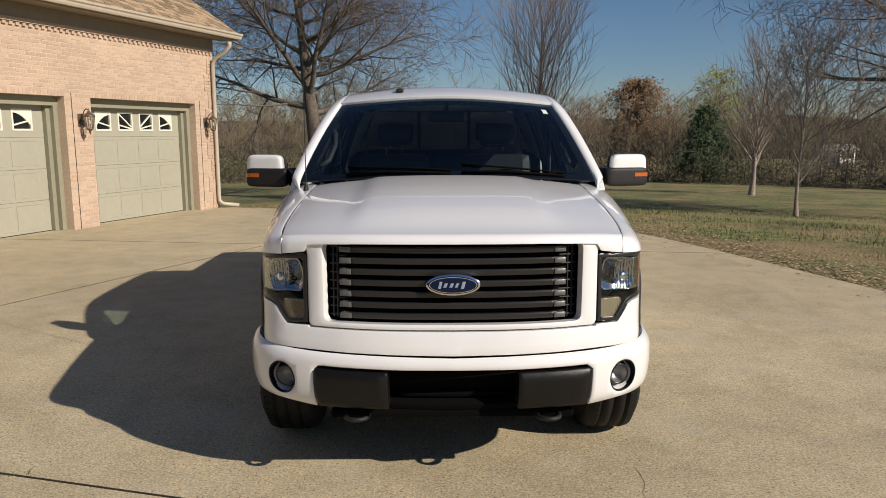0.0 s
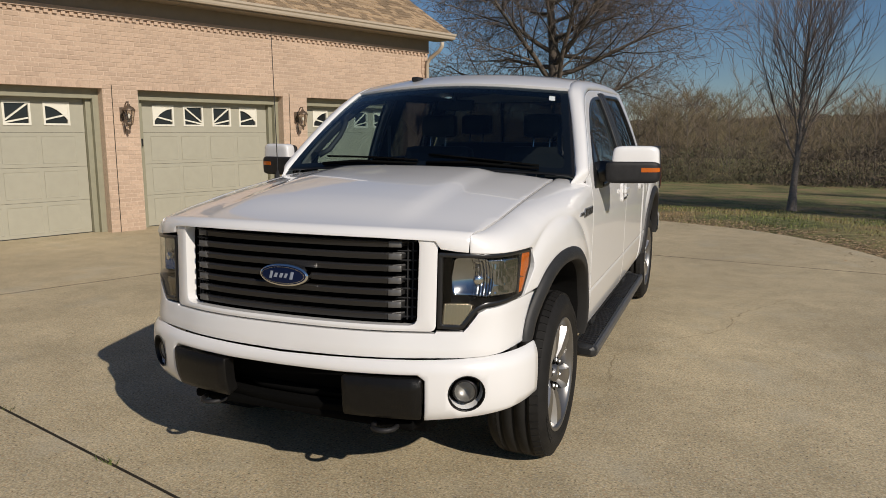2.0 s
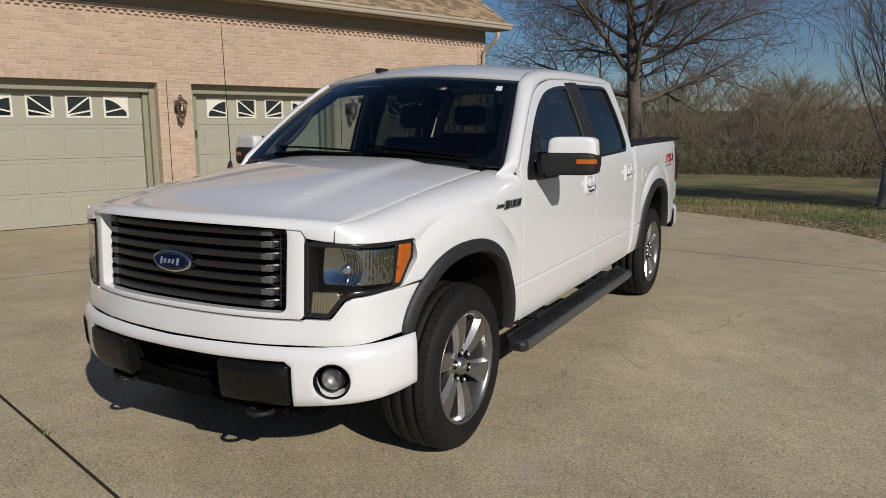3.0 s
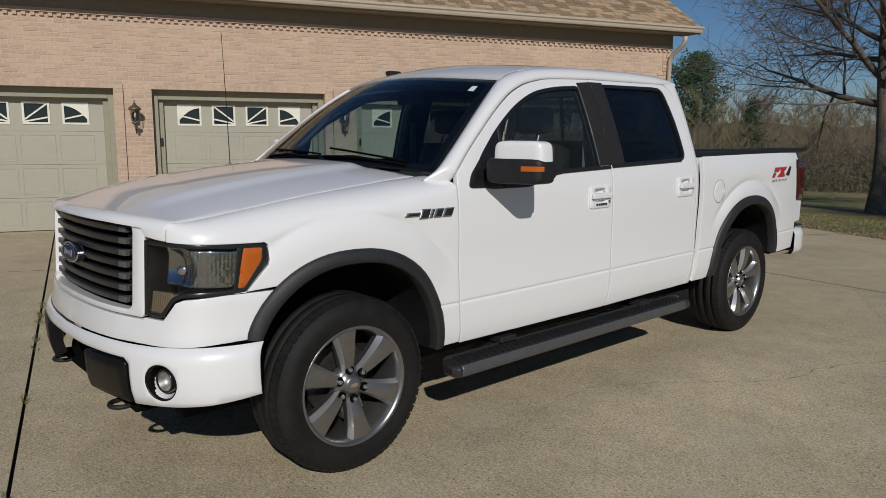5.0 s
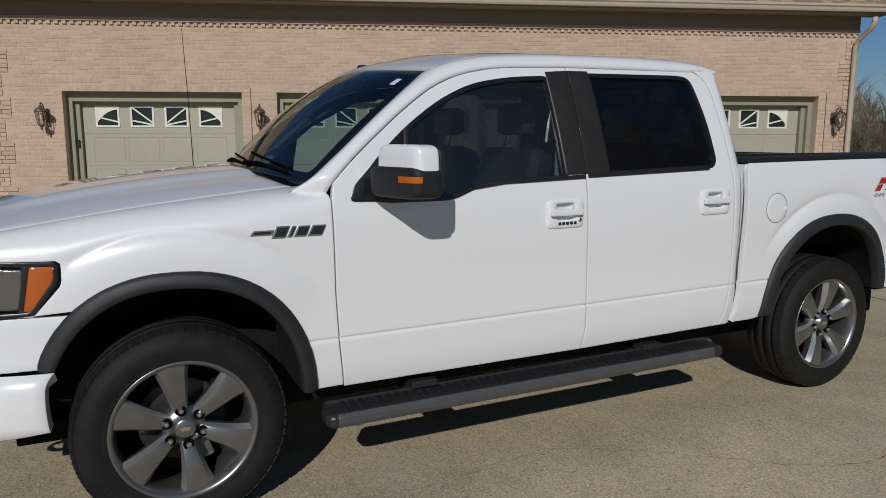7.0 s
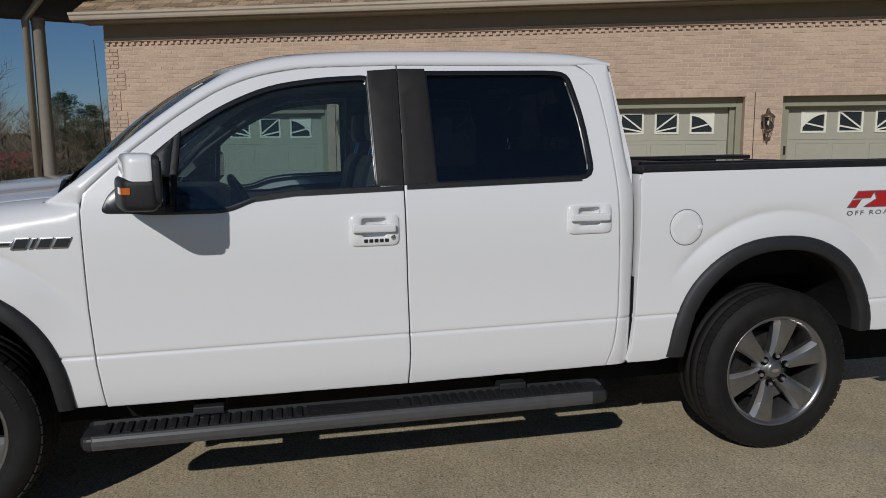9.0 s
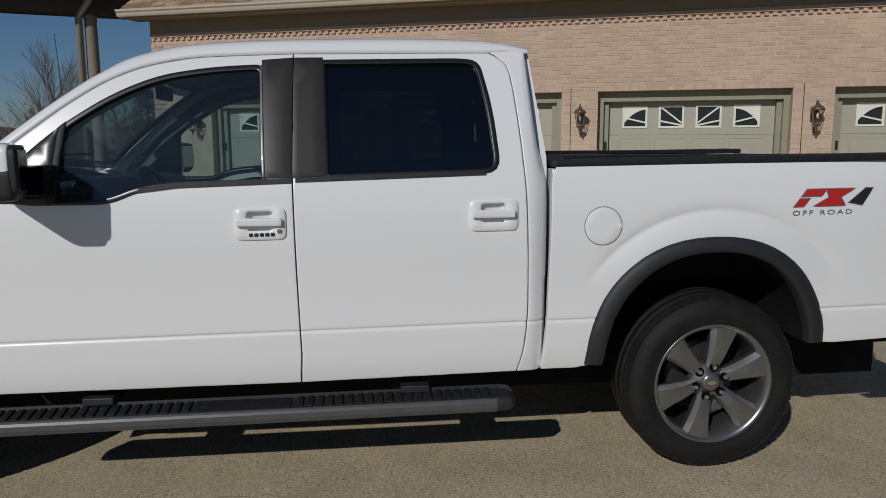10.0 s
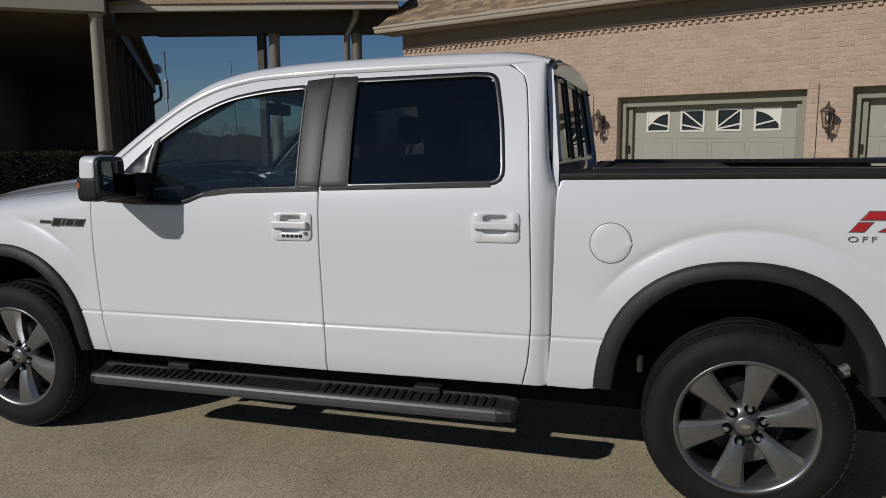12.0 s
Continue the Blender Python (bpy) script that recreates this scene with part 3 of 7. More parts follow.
def build_garage_door(d, number):
    door = thing("door_%d" % number, "closed sage-beige sectional garage door with cream sunburst window inserts", "garage door",
                 group="garage doors", kind="structure", m=GARAGE)
    d0, d1 = d + 0.17, d + TRIM_W - 0.17  # clear opening 2.46 m wide
    top = 2.11
    # stepped trim round the opening
    for name, w, x0, x1 in (("casing", 0.09, FACE - 0.30, FACE - 0.16), ("stop_moulding", 0.17, FACE - 0.36, FACE - 0.24)):
        lo = 0 if name == "casing" else 0.09
        for a, b in ((d + lo, d + w), (d + TRIM_W - w, d + TRIM_W - lo)):
            part(name, boxed(x0, x1, a, b, 0, TRIM_H - lo, bevel=0.006), TRIMPAINT, door)
        part(name, boxed(x0, x1, d + w, d + TRIM_W - w, TRIM_H - (0.153 if name == "casing" else 0.125), TRIM_H - lo, bevel=0.006), TRIMPAINT, door)
    face = FACE - 0.32
    part("backing", boxed(face - 0.09, face - 0.05, d0, d1, 0.0, TRIM_H - 0.12), VOID, door, "black board standing for the unlit garage behind the panes")
    pitch = 0.552
    cols = [d + TRIM_W / 2 + (k - 1.5) * pitch for k in range(4)]
    for r in range(4):
        z0, z1 = 0.008 + r * 0.521, 0.008 + r * 0.521 + 0.5175
        bm = bmesh.new()
        if r < 3:
            box(bm, face - 0.045, face, d0 + 0.004, d1 - 0.004, z0, z1, bevel=0.004)
            section = part("section", bm, DOORPAINT, door)
            for c in cols:
                bm = bmesh.new()
                ring = []
                for w, h, x in ((0.245, 0.20, 0.0), (0.238, 0.193, -0.004), (0.228, 0.183, -0.004), (0.195, 0.15, 0.001)):
                    ring.append([bm.verts.new((face + 0.001 + x + 0.004 * (x <= 0), c + sy * w, (z0 + z1) / 2 + sz * h)) for sy, sz in ((-1, -1), (1, -1), (1, 1), (-1, 1))])
                for p, q in zip(ring, ring[1:]):
                    for k in range(4):
                        bm.faces.new((p[k], p[(k + 1) % 4], q[(k + 1) % 4], q[k]))
                bm.faces.new(ring[-1])
                part("raised_panel", bm, DOORPAINT, section)
        else:
            w, lo, hi = 0.19, z0 + 0.105, z0 + 0.455
            edges = [d0 + 0.004] + [e for c in cols for e in (c - w, c + w)] + [d1 - 0.004]
            for a, b in zip(edges[::2], edges[1::2]):
                box(bm, face - 0.045, face, a, b, z0, z1)
            for c in cols:
                box(bm, face - 0.045, face, c - w, c + w, z0, lo)
                box(bm, face - 0.045, face, c - w, c + w, hi, z1)
            section = part("section", bm, DOORPAINT, door)
            cy, cz = d + TRIM_W / 2, lo - 0.02
            for k, c in enumerate(cols):
                win = part("window", boxed(face - 0.03, face - 0.024, c - w, c + w, lo, hi), DARKPANE, door, "dark garage window pane")
                f = 0.03
                bm = bmesh.new()
                for a, b, p, q in ((c - w, c - w + f, lo, hi), (c + w - f, c + w, lo, hi), (c - w + f, c + w - f, lo, lo + f), (c - w + f, c + w - f, hi - f, hi)):
                    box(bm, face - 0.02, face + 0.012, a, b, p, q)
                part("insert_frame", bm, CREAM, win, "cream window frame")
                bm = bmesh.new()
                # sunburst: rays from the middle of the door's window row
                for ang in (14, 36, 144, 166) if k in (0, 3) else (12, 38, 142, 168):
                    a = math.radians(ang)
                    best = []
                    if k in (1, 2):
                        px, py = (cy - 0.06, cz + 0.05) if k == 1 else (cy + 0.06, cz + 0.05)
                    else:
                        px, py = cy, cz - 0.06
                    for s in range(400):
                        q = (px + s * 0.005 * math.cos(a), py + s * 0.005 * math.sin(a))
                        if c - w + f < q[0] < c + w - f and lo + f < q[1] < hi - f:
                            best.append(q)
                    if len(best) > 8:
                        (ya, za), (yb, zb) = best[0], best[-1]
                        nx, nz = -math.sin(a) * 0.012, math.cos(a) * 0.012
                        prism(bm, [(ya - nx, za - nz), (yb - nx, zb - nz), (yb + nx, zb + nz), (ya + nx, za + nz)], 0.02,
                              Matrix(((0, 0, 1, face - 0.018), (1, 0, 0, 0), (0, 1, 0, 0), (0, 0, 0, 1))))
                if k in (0, 3):  # the fan's arc closes the outer corners
                    sgn = -1 if k == 0 else 1
                    arc = []
                    for j in range(9):
                        t = j / 8
                        arc.append((c - sgn * w + sgn * (2 * w) * t, hi - 0.06 - 0.245 * t ** 2.2))
                    poly = arc + [(c + sgn * w, hi), (c - sgn * w, hi)]
                    if signed_area(poly) < 0:
                        poly = poly[::-1]
                    prism(bm, poly, 0.024, Matrix(((0, 0, 1, face - 0.02), (1, 0, 0, 0), (0, 1, 0, 0), (0, 0, 0, 1))))
                if len(bm.verts):
                    part("sunburst_bars", bm, CREAM, win, "cream sunburst bars")
                else:
                    bm.free()
    part("bottom_seal", boxed(face - 0.05, face + 0.004, d0, d1, 0.0, 0.012), BLACK, door)
    part("side_latch", boxed(FACE - 0.235, FACE - 0.20, d + 0.10, d + 0.14, 1.35, 1.47, bevel=0.004), BLACK, door, "small black sensor box")


def build_lantern(at_y):
    lamp = thing("wall_lantern", "aged bronze wall lantern with clear glass on the brick pier", "wall lamp", group="garage lanterns",
                 m=GARAGE @ Matrix.Translation((FACE, at_y, 1.80)))
    bm = bmesh.new()
    box(bm, 0.004, 0.025, -0.055, 0.055, -0.05, 0.16, bevel=0.008)
    part("backplate", bm, BRONZE, lamp)
    bm = bmesh.new()
    pts = [(0.02, 0, 0.02), (0.06, 0, 0.12), (0.1, 0, 0.21), (0.15, 0, 0.245), (0.19, 0, 0.225), (0.2, 0, 0.185)]
    tube(bm, pts, [0.011, 0.011, 0.01, 0.009, 0.008, 0.008], 8)
    tube(bm, [(0.02, 0, -0.03), (0.06, 0, -0.1), (0.05, 0, -0.2), (0.02, 0, -0.26)], [0.012, 0.014, 0.01, 0.004], 8)
    part("scroll_arm", bm, BRONZE, lamp, smooth=True)
    c = (0.2, 0, 0)
    bm = bmesh.new()
    lathe(bm, [(0.006, 0.25), (0.012, 0.235), (0.006, 0.22), (0.02, 0.205), (0.03, 0.18), (0.075, 0.15), (0.098, 0.118), (0.098, 0.108), (0.0, 0.108)], 12, centre=c)
    part("cap", bm, BRONZE, lamp, smooth=True)
    bm = bmesh.new()
    for k in range(6):
        a = 2 * math.pi * k / 6
        tube(bm, [(0.2 + 0.088 * math.cos(a), 0.088 * math.sin(a), 0.108), (0.2 + 0.052 * math.cos(a), 0.052 * math.sin(a), -0.09)], 0.005, 4)
    part("cage", bm, BRONZE, lamp)
    bm = bmesh.new()
    lathe(bm, [(0.084, 0.106), (0.049, -0.088)], 6, centre=c)
    g = part("glass_panes", bm, LANTERNGLASS, lamp, "clear lantern glass")
    g.visible_shadow = False
    bm = bmesh.new()
    lathe(bm, [(0.0, -0.02), (0.016, 0.0), (0.018, 0.03), (0.008, 0.075), (0.0, 0.08)], 8, centre=c)
    part("bulb", bm, BULB, lamp, smooth=True)
    bm = bmesh.new()
    lathe(bm, [(0.054, -0.088), (0.058, -0.098), (0.03, -0.12), (0.014, -0.14), (0.02, -0.155), (0.008, -0.175), (0.0, -0.19)], 12, centre=c)
    part("bottom_finial", bm, BRONZE, lamp, smooth=True)


EAVE_X, EAVE_Z, PITCH = FACE + 0.46, 3.76, 0.66


def build_roof():
    roof = thing("roof_garage", "tan architectural shingle roof with a beige gutter", "roof", kind="structure", m=GARAGE)
    y0, y1 = SOUTH - 0.28, NORTH + 0.33
    ridge_x = FACE - DEPTH / 2
    rise = (EAVE_X - ridge_x) * PITCH
    bm = bmesh.new()
    prof = [(EAVE_X, EAVE_Z - 0.02), (ridge_x, EAVE_Z - 0.02 + rise), (2 * ridge_x - EAVE_X, EAVE_Z - 0.02), (2 * ridge_x - EAVE_X, EAVE_Z - 0.16), (ridge_x, EAVE_Z - 0.16 + rise), (EAVE_X, EAVE_Z - 0.16)]
    a, b = [bm.verts.new((x, y0, z)) for x, z in prof], [bm.verts.new((x, y1, z)) for x, z in prof]
    for i in range(6):
        bm.faces.new((a[i], a[(i + 1) % 6], b[(i + 1) % 6], b[i]))
    for q in (a, b):
        bm.faces.new((q[0], q[1], q[4], q[5])), bm.faces.new((q[1], q[2], q[3], q[4]))
    bmesh.ops.recalc_face_normals(bm, faces=bm.faces)
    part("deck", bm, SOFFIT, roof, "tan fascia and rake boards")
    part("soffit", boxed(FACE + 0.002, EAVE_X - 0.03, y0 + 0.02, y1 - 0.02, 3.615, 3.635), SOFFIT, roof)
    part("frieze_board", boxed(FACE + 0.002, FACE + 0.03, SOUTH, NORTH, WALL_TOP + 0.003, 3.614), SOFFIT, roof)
    # shingles in courses, each tab a slab of its own thickness
    rng = random.Random(7)
    bm = bmesh.new()
    cs, sn = 1 / math.hypot(1, PITCH), PITCH / math.hypot(1, PITCH)
    slope = (EAVE_X - ridge_x) / cs

    def on(u, y, h):
        return (EAVE_X + 0.03 - u * cs + h * sn, y, EAVE_Z - 0.015 + (u - 0.03) * sn + h * cs)
    exp = 0.14
    for c in range(int(slope / exp)):
        y = y0 - rng.uniform(0, 0.2)
        while y < y1:
            w = rng.uniform(0.11, 0.26)
            a, b = max(y, y0 - 0.01), min(y + w - 0.004, y1 + 0.01)
            if b - a > 0.02:
                lift = rng.choice((0.006, 0.013))
                u0 = c * exp - (0.0 if lift > 0.01 else -0.012)
                v = [bm.verts.new(on(u, yy, h)) for u, yy, h in ((u0, a, lift), (u0, b, lift), (c * exp + exp + 0.02, b, 0.001), (c * exp + exp + 0.02, a, 0.001), (u0, a, 0), (u0, b, 0))]
                bm.faces.new(v[:4]), bm.faces.new((v[4], v[5], v[1], v[0])), bm.faces.new((v[0], v[3], v[4])), bm.faces.new((v[1], v[5], v[2]))
            y += w
    tagged(part("shingles", bm, SHINGLE, roof, "tan mottled architectural shingles"), kind="stuff")
    # gutter with an ogee face
    prof = [(0.0, -0.115), (0.06, -0.115), (0.075, -0.09), (0.085, -0.055), (0.11, -0.035), (0.115, 0.0), (0.105, 0.004), (0.10, -0.01), (0.004, -0.01), (0.0, -0.002)]
    bm = bmesh.new()
    a, b = [bm.verts.new((EAVE_X + 0.004 + x, y0, EAVE_Z - 0.02 + z)) for x, z in prof], [bm.verts.new((EAVE_X + 0.004 + x, y1, EAVE_Z - 0.02 + z)) for x, z in prof]
    for i in range(len(prof)):
        j = (i + 1) % len(prof)
        bm.faces.new((a[i], b[i], b[j], a[j]))
    bm.faces.new(a), bm.faces.new(b[::-1])
    part("gutter", bm, GUTTER, roof, "beige aluminium gutter")
    bm = bmesh.new()
    yd = NORTH - 0.09
    pts = [(EAVE_X + 0.06, yd, 3.54), (EAVE_X + 0.06, yd, 3.46), (EAVE_X - 0.04, yd, 3.35), (FACE + 0.16, yd, 3.22), (FACE + 0.07, yd, 3.1), (FACE + 0.065, yd, 2.0), (FACE + 0.065, yd, 0.3),
           (FACE + 0.07, yd, 0.16), (FACE + 0.13, yd + 0.04, 0.09), (FACE + 0.4, yd + 0.25, 0.045)]
    tube(bm, pts, 0.043, 8)
    part("downspout", bm, GUTTER, roof, "beige downspout with a kicked-out foot", smooth=True)


def build_porch():
    """The covered walk between the garage and the house, and the house's porch in its shade."""
    porch = thing("covered_walk", "shaded covered walk with round beige columns beside the garage", "porch", kind="structure")
    def beam(name, p, q, w, z0, z1, mat, label=""):
        p, q = Vector((*p, 0)), Vector((*q, 0))
        d = (q - p).normalized()
        m = Matrix(((d.x, -d.y, 0, p.x), (d.y, d.x, 0, p.y), (0, 0, 1, 0), (0, 0, 0, 1)))
        part(name, boxed(0, (q - p).length, -w / 2, w / 2, z0, z1, bevel=0.01, m=m), mat, porch, label)
    for c in ((-10.18, -1.80), (-9.72, -3.43)):
        bm = bmesh.new()
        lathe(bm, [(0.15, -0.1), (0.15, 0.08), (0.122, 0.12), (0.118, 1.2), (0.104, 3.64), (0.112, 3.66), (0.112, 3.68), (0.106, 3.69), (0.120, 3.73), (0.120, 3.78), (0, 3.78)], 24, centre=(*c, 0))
        part("column", bm, WALKSHADE, porch, smooth=True)
    beam("beam", (-10.48, -0.75), (-8.85, -6.5), 0.34, 3.78, 4.26, PORCHSHADE)
    beam("back_beam", (-12.9, -1.4), (-11.2, -7.4), 0.34, 4.12, 4.22, PORCHSHADE)
    beam("fascia_gutter", (-9.78, -0.73), (-8.20, -6.33), 0.14, 4.12, 4.26, GUTTER, "pale gutter along the walk's eave")
    bm = bmesh.new()
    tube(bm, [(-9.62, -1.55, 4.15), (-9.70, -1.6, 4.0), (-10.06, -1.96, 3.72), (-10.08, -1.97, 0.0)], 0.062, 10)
    part("downspout", bm, WALKSHADE, porch, smooth=True)
    for name, mat, quad, z0, z1, rise in (("ceiling_board", PORCHSHADE, ((-10.48, -0.75), (-8.85, -6.5), (-11.2, -7.4), (-12.9, -1.4)), 4.16, 4.19, 0.0),
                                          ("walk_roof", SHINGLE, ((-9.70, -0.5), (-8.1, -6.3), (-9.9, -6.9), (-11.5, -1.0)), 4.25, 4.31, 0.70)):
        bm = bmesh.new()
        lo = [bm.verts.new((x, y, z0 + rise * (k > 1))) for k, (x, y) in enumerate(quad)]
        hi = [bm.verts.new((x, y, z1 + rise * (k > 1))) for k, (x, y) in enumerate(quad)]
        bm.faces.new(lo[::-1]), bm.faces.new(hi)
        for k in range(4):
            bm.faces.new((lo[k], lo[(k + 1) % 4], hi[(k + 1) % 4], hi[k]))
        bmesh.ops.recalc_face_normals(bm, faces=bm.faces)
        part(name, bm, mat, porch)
    part("post", boxed(-9.80, -9.66, -3.80, -3.655, -0.1, 3.78), PORCHSHADE, porch, "dark shaded post")

    house = thing("house", "brown brick house behind a deep shaded porch with round columns", "house")
    hm = pose(-7.64, -5.99, 0, 0, 0, 126.0)  # x axis: to the right of the porch's run; y: along the run, away
    def hpart(name, bm, mat, label="", smooth=False):
        bmesh.ops.transform(bm, matrix=hm, verts=bm.verts)
        part(name, bm, mat, house, label, smooth)
    for k in range(10):
        bm = bmesh.new()
        lathe(bm, [(0.17, 0), (0.17, 0.1), (0.135, 0.14), (0.13, 1.3), (0.112, 3.86), (0.124, 3.88), (0.124, 3.905), (0.112, 3.92), (0.132, 3.96), (0.132, 4.0), (0, 4.0)], 20, centre=(0, 2.35 * k, 0))
        # Columns after the first get the dark colour in place of porch shade.
        hpart("column", bm, COLUMN if k == 0 else PORCHSHADE, smooth=True)
    hpart("porch_beam", boxed(-0.19, 0.19, 0.2, 22, 4.0, 4.36), PORCHSHADE)
    hpart("porch_front_beam", boxed(-9, 0.17, -0.19, 0.19, 4.003, 4.36), COLUMN, "cream front fascia")
    hpart("porch_roof", boxed(-9, 0.45, -0.23, 22.2, 4.37, 4.53), SHINGLE)
    # Side wall is set to keep sun out; end wall added to keep it dark.
    hpart("brick_wall", boxed(-9, -4.6, 0.2, 22, 0, 4.36), DARKWALL)
    hpart("porch_end_wall", boxed(-4.6, -0.4, 18.5, 18.8, 0, 4.36), DARKWALL)
    hpart("porch_floor", boxed(-9, 0.3, -0.3, 22, 0.0, 0.12), CONCRETE)
    for k in range(3):
        hpart("window", boxed(-4.59, -4.55, 4.0 + 3.2 * k, 5.2 + 3.2 * k, 0.9, 2.3), DARKPANE, "dark porch window")
    bm = bmesh.new()
    tube(bm, [(0.4, 22.1, 4.35), (0.42, 22.1, 3.9), (0.36, 22.1, 3.72), (0.05, 22.1, 3.5), (0.02, 22.1, 3.3), (0.02, 22.1, 0.2)], 0.07, 8)
    hpart("downspout", bm, BRONZE)
    bm = bmesh.new()
    lathe(bm, [(0.0, 0.0), (0.10, 0.012), (0.18, 0.04), (0.25, 0.085), (0.243, 0.092), (0.17, 0.05), (0.0, 0.012)], 24)
    bmesh.ops.transform(bm, matrix=Matrix.Translation((0.30, 21.0, 4.98)) @ Matrix.Rotation(radians(62), 4, "X") @ Matrix.Rotation(radians(25), 4, "Y"), verts=bm.verts)
    tube(bm, [(0.30, 21.0, 4.52), (0.30, 21.0, 4.98)], 0.025, 6)
    hpart("satellite_dish", bm, STEEL, "pale grey satellite dish on the roof's end")


build_ground()
build_weeds()
build_wall()
for k, d in enumerate(DOORS):
    build_garage_door(d, k + 1)
for k in range(5):
    build_lantern(-3.08 + 3.36 * k)
build_roof()
build_porch()


def build_pole(x, y, top, r, label):
    z = ground_z(x, y)
    pole = thing("pole", label, "pole", at=(x, y, z))
    bm = bmesh.new()
    tube(bm, [(0, 0, -0.2), (0, 0, top * 0.5), (0, 0, top)], [r, r * 0.9, r * 0.7], 8)
    part("shaft", bm, STEEL, pole, smooth=True)
    bm = bmesh.new()
    lathe(bm, [(0, top - 0.02), (r * 1.1, top + 0.02), (r * 1.1, top + 0.08), (0, top + 0.12)], 8)
    part("finial", bm, STEEL, pole)
    return pole


flagstaff = build_pole(-46.96, -34.46, 10.6, 0.085, "thick grey pole standing far beyond the house")
bm = bmesh.new()
box(bm, -0.12, 0.12, -0.12, 0.12, 7.0, 8.5, bevel=0.03)
part("box", bm, STEEL, flagstaff, "grey equipment case")

# ---- the pickup truck ----
# Nose at y = 0, driver's side at +x, wheels on z = 0; front axle y = 0.957, rear axle y = 4.640.
truck = thing("pickup_truck", "white crew-cab pickup truck with black trim parked on the concrete driveway", "pickup truck")
FRONT_AXLE, REAR_AXLE, HUB = 0.957, 4.640, 0.404


def raked(p):
    return Vector((p[0], p[1], p[2] + 0.012 * max(0.0, p[1] - 1.5)))


# plan of the nose and flank: half width by length
NOSE = [(0.0, 0.075), (0.16, 0.079), (0.30, 0.090), (0.46, 0.117), (0.58, 0.152), (0.67, 0.183), (0.762, 0.220), (0.826, 0.262), (0.866, 0.315), (0.889, 0.385), (0.905, 0.47), (0.919, 0.57), (0.937, 0.70),
        (0.954, 0.83), (0.970, 0.97), (0.984, 1.15), (0.99, 1.4)]
_arc = [0.0]
for (xa, ya), (xb, yb) in zip(NOSE, NOSE[1:]):
    _arc.append(_arc[-1] + math.hypot(xb - xa, yb - ya))
nose_x, nose_y = curve(list(zip(_arc, [p[0] for p in NOSE]))), curve(list(zip(_arc, [p[1] for p in NOSE])))
flank = curve([(y, x) for x, y in NOSE[5:]] + [(2.2, 0.995), (3.4, 0.997), (4.4, 0.995), (5.2, 0.985), (5.6, 0.965)])
section_x = curve([(0.42, -0.045), (0.47, -0.028), (0.55, -0.008), (0.64, 0.0), (0.685, 0.0025), (0.692, 0.0005), (0.697, -0.0055), (0.702, 0.0015), (0.709, 0.003), (0.76, 0.003), (0.90, 0.005), (1.05, 0.009),
                   (1.18, 0.006), (1.27, -0.004), (1.33, -0.0175), (1.36, -0.026), (1.45, -0.054), (1.60, -0.107), (1.75, -0.168), (1.85, -0.215), (1.92, -0.248)])
CREASE = (0.677, 0.685, 0.691, 0.697, 0.702, 0.709, 0.718)


SWELLS = ((FRONT_AXLE, 0.475, 0.70), (REAR_AXLE - 0.03, 0.455, 0.70))


def bulge(y, z):
    """The swelling over each wheel, rising from a soft valley along an arc."""
    out = 0.0
    for yc, zc, r0 in SWELLS:
        r, a = math.hypot(y - yc, z - zc), math.degrees(math.atan2(abs(y - yc), z - zc))
        k = max(0.0, min(1.0, (60 - a) / 26))
        k = k * k * (3 - 2 * k)
        if r > r0:
            t = max(0.0, 1 - (r - r0) / 0.05)
            out += -0.009 * t * t * k
        else:
            t = min(1.0, (r0 - r) / 0.10)
            out += (-0.009 + 0.021 * t * (2 - t)) * k
    return out


SWELL_POINTS = [(yc + r * math.sin(math.radians(a)), zc + r * math.cos(math.radians(a))) for yc, zc, r0 in SWELLS
                for r in (r0 + 0.050, r0 + 0.034, r0 + 0.020, r0 + 0.009, r0, r0 - 0.010, r0 - 0.025, r0 - 0.045, r0 - 0.07, r0 - 0.10) for a in range(-60, 61, 2)]


def in_swell(y, z):
    for yc, zc, r0 in SWELLS:
        if -0.115 < math.hypot(y - yc, z - zc) - r0 < 0.065 and abs(math.atan2(y - yc, z - zc)) < 1.065:
            return True
    return False


def side(y, z):
    return raked((flank(y) + section_x(z) + bulge(y, z), y, z))


hood_mid = curve([(0.06, 1.200), (0.2, 1.222), (0.4, 1.272), (0.7, 1.325), (1.0, 1.362), (1.3, 1.385), (1.5, 1.392)])
hood_low = curve([(0.06, 1.155), (0.3, 1.175), (0.5, 1.205), (0.8, 1.250), (1.1, 1.285), (1.4, 1.315), (1.6, 1.325)])
HOOD_EDGE = 0.80


def hood_z(x, y):
    a = min(abs(x) / HOOD_EDGE, 1.15)
    t = max(0.0, min(1.0, (a - 0.50) / 0.16))
    dome = (1 - t * t * (3 - 2 * t)) * min(1.0, max(0.0, (y - 0.12) / 0.35))
    lo, mid = hood_low(y), hood_mid(y)
    return lo + (mid - lo) * (0.80 * (1 - a ** 2.5)) + (mid - lo) * 0.10 * dome + 0.006 * dome


def front_edge(x):
    """Where the hood's nose begins, by half width."""
    f = [(p[0], p[1]) for p in NOSE if p[0] < 0.855]
    return curve(f)(abs(x))


NOSE_R = 0.05


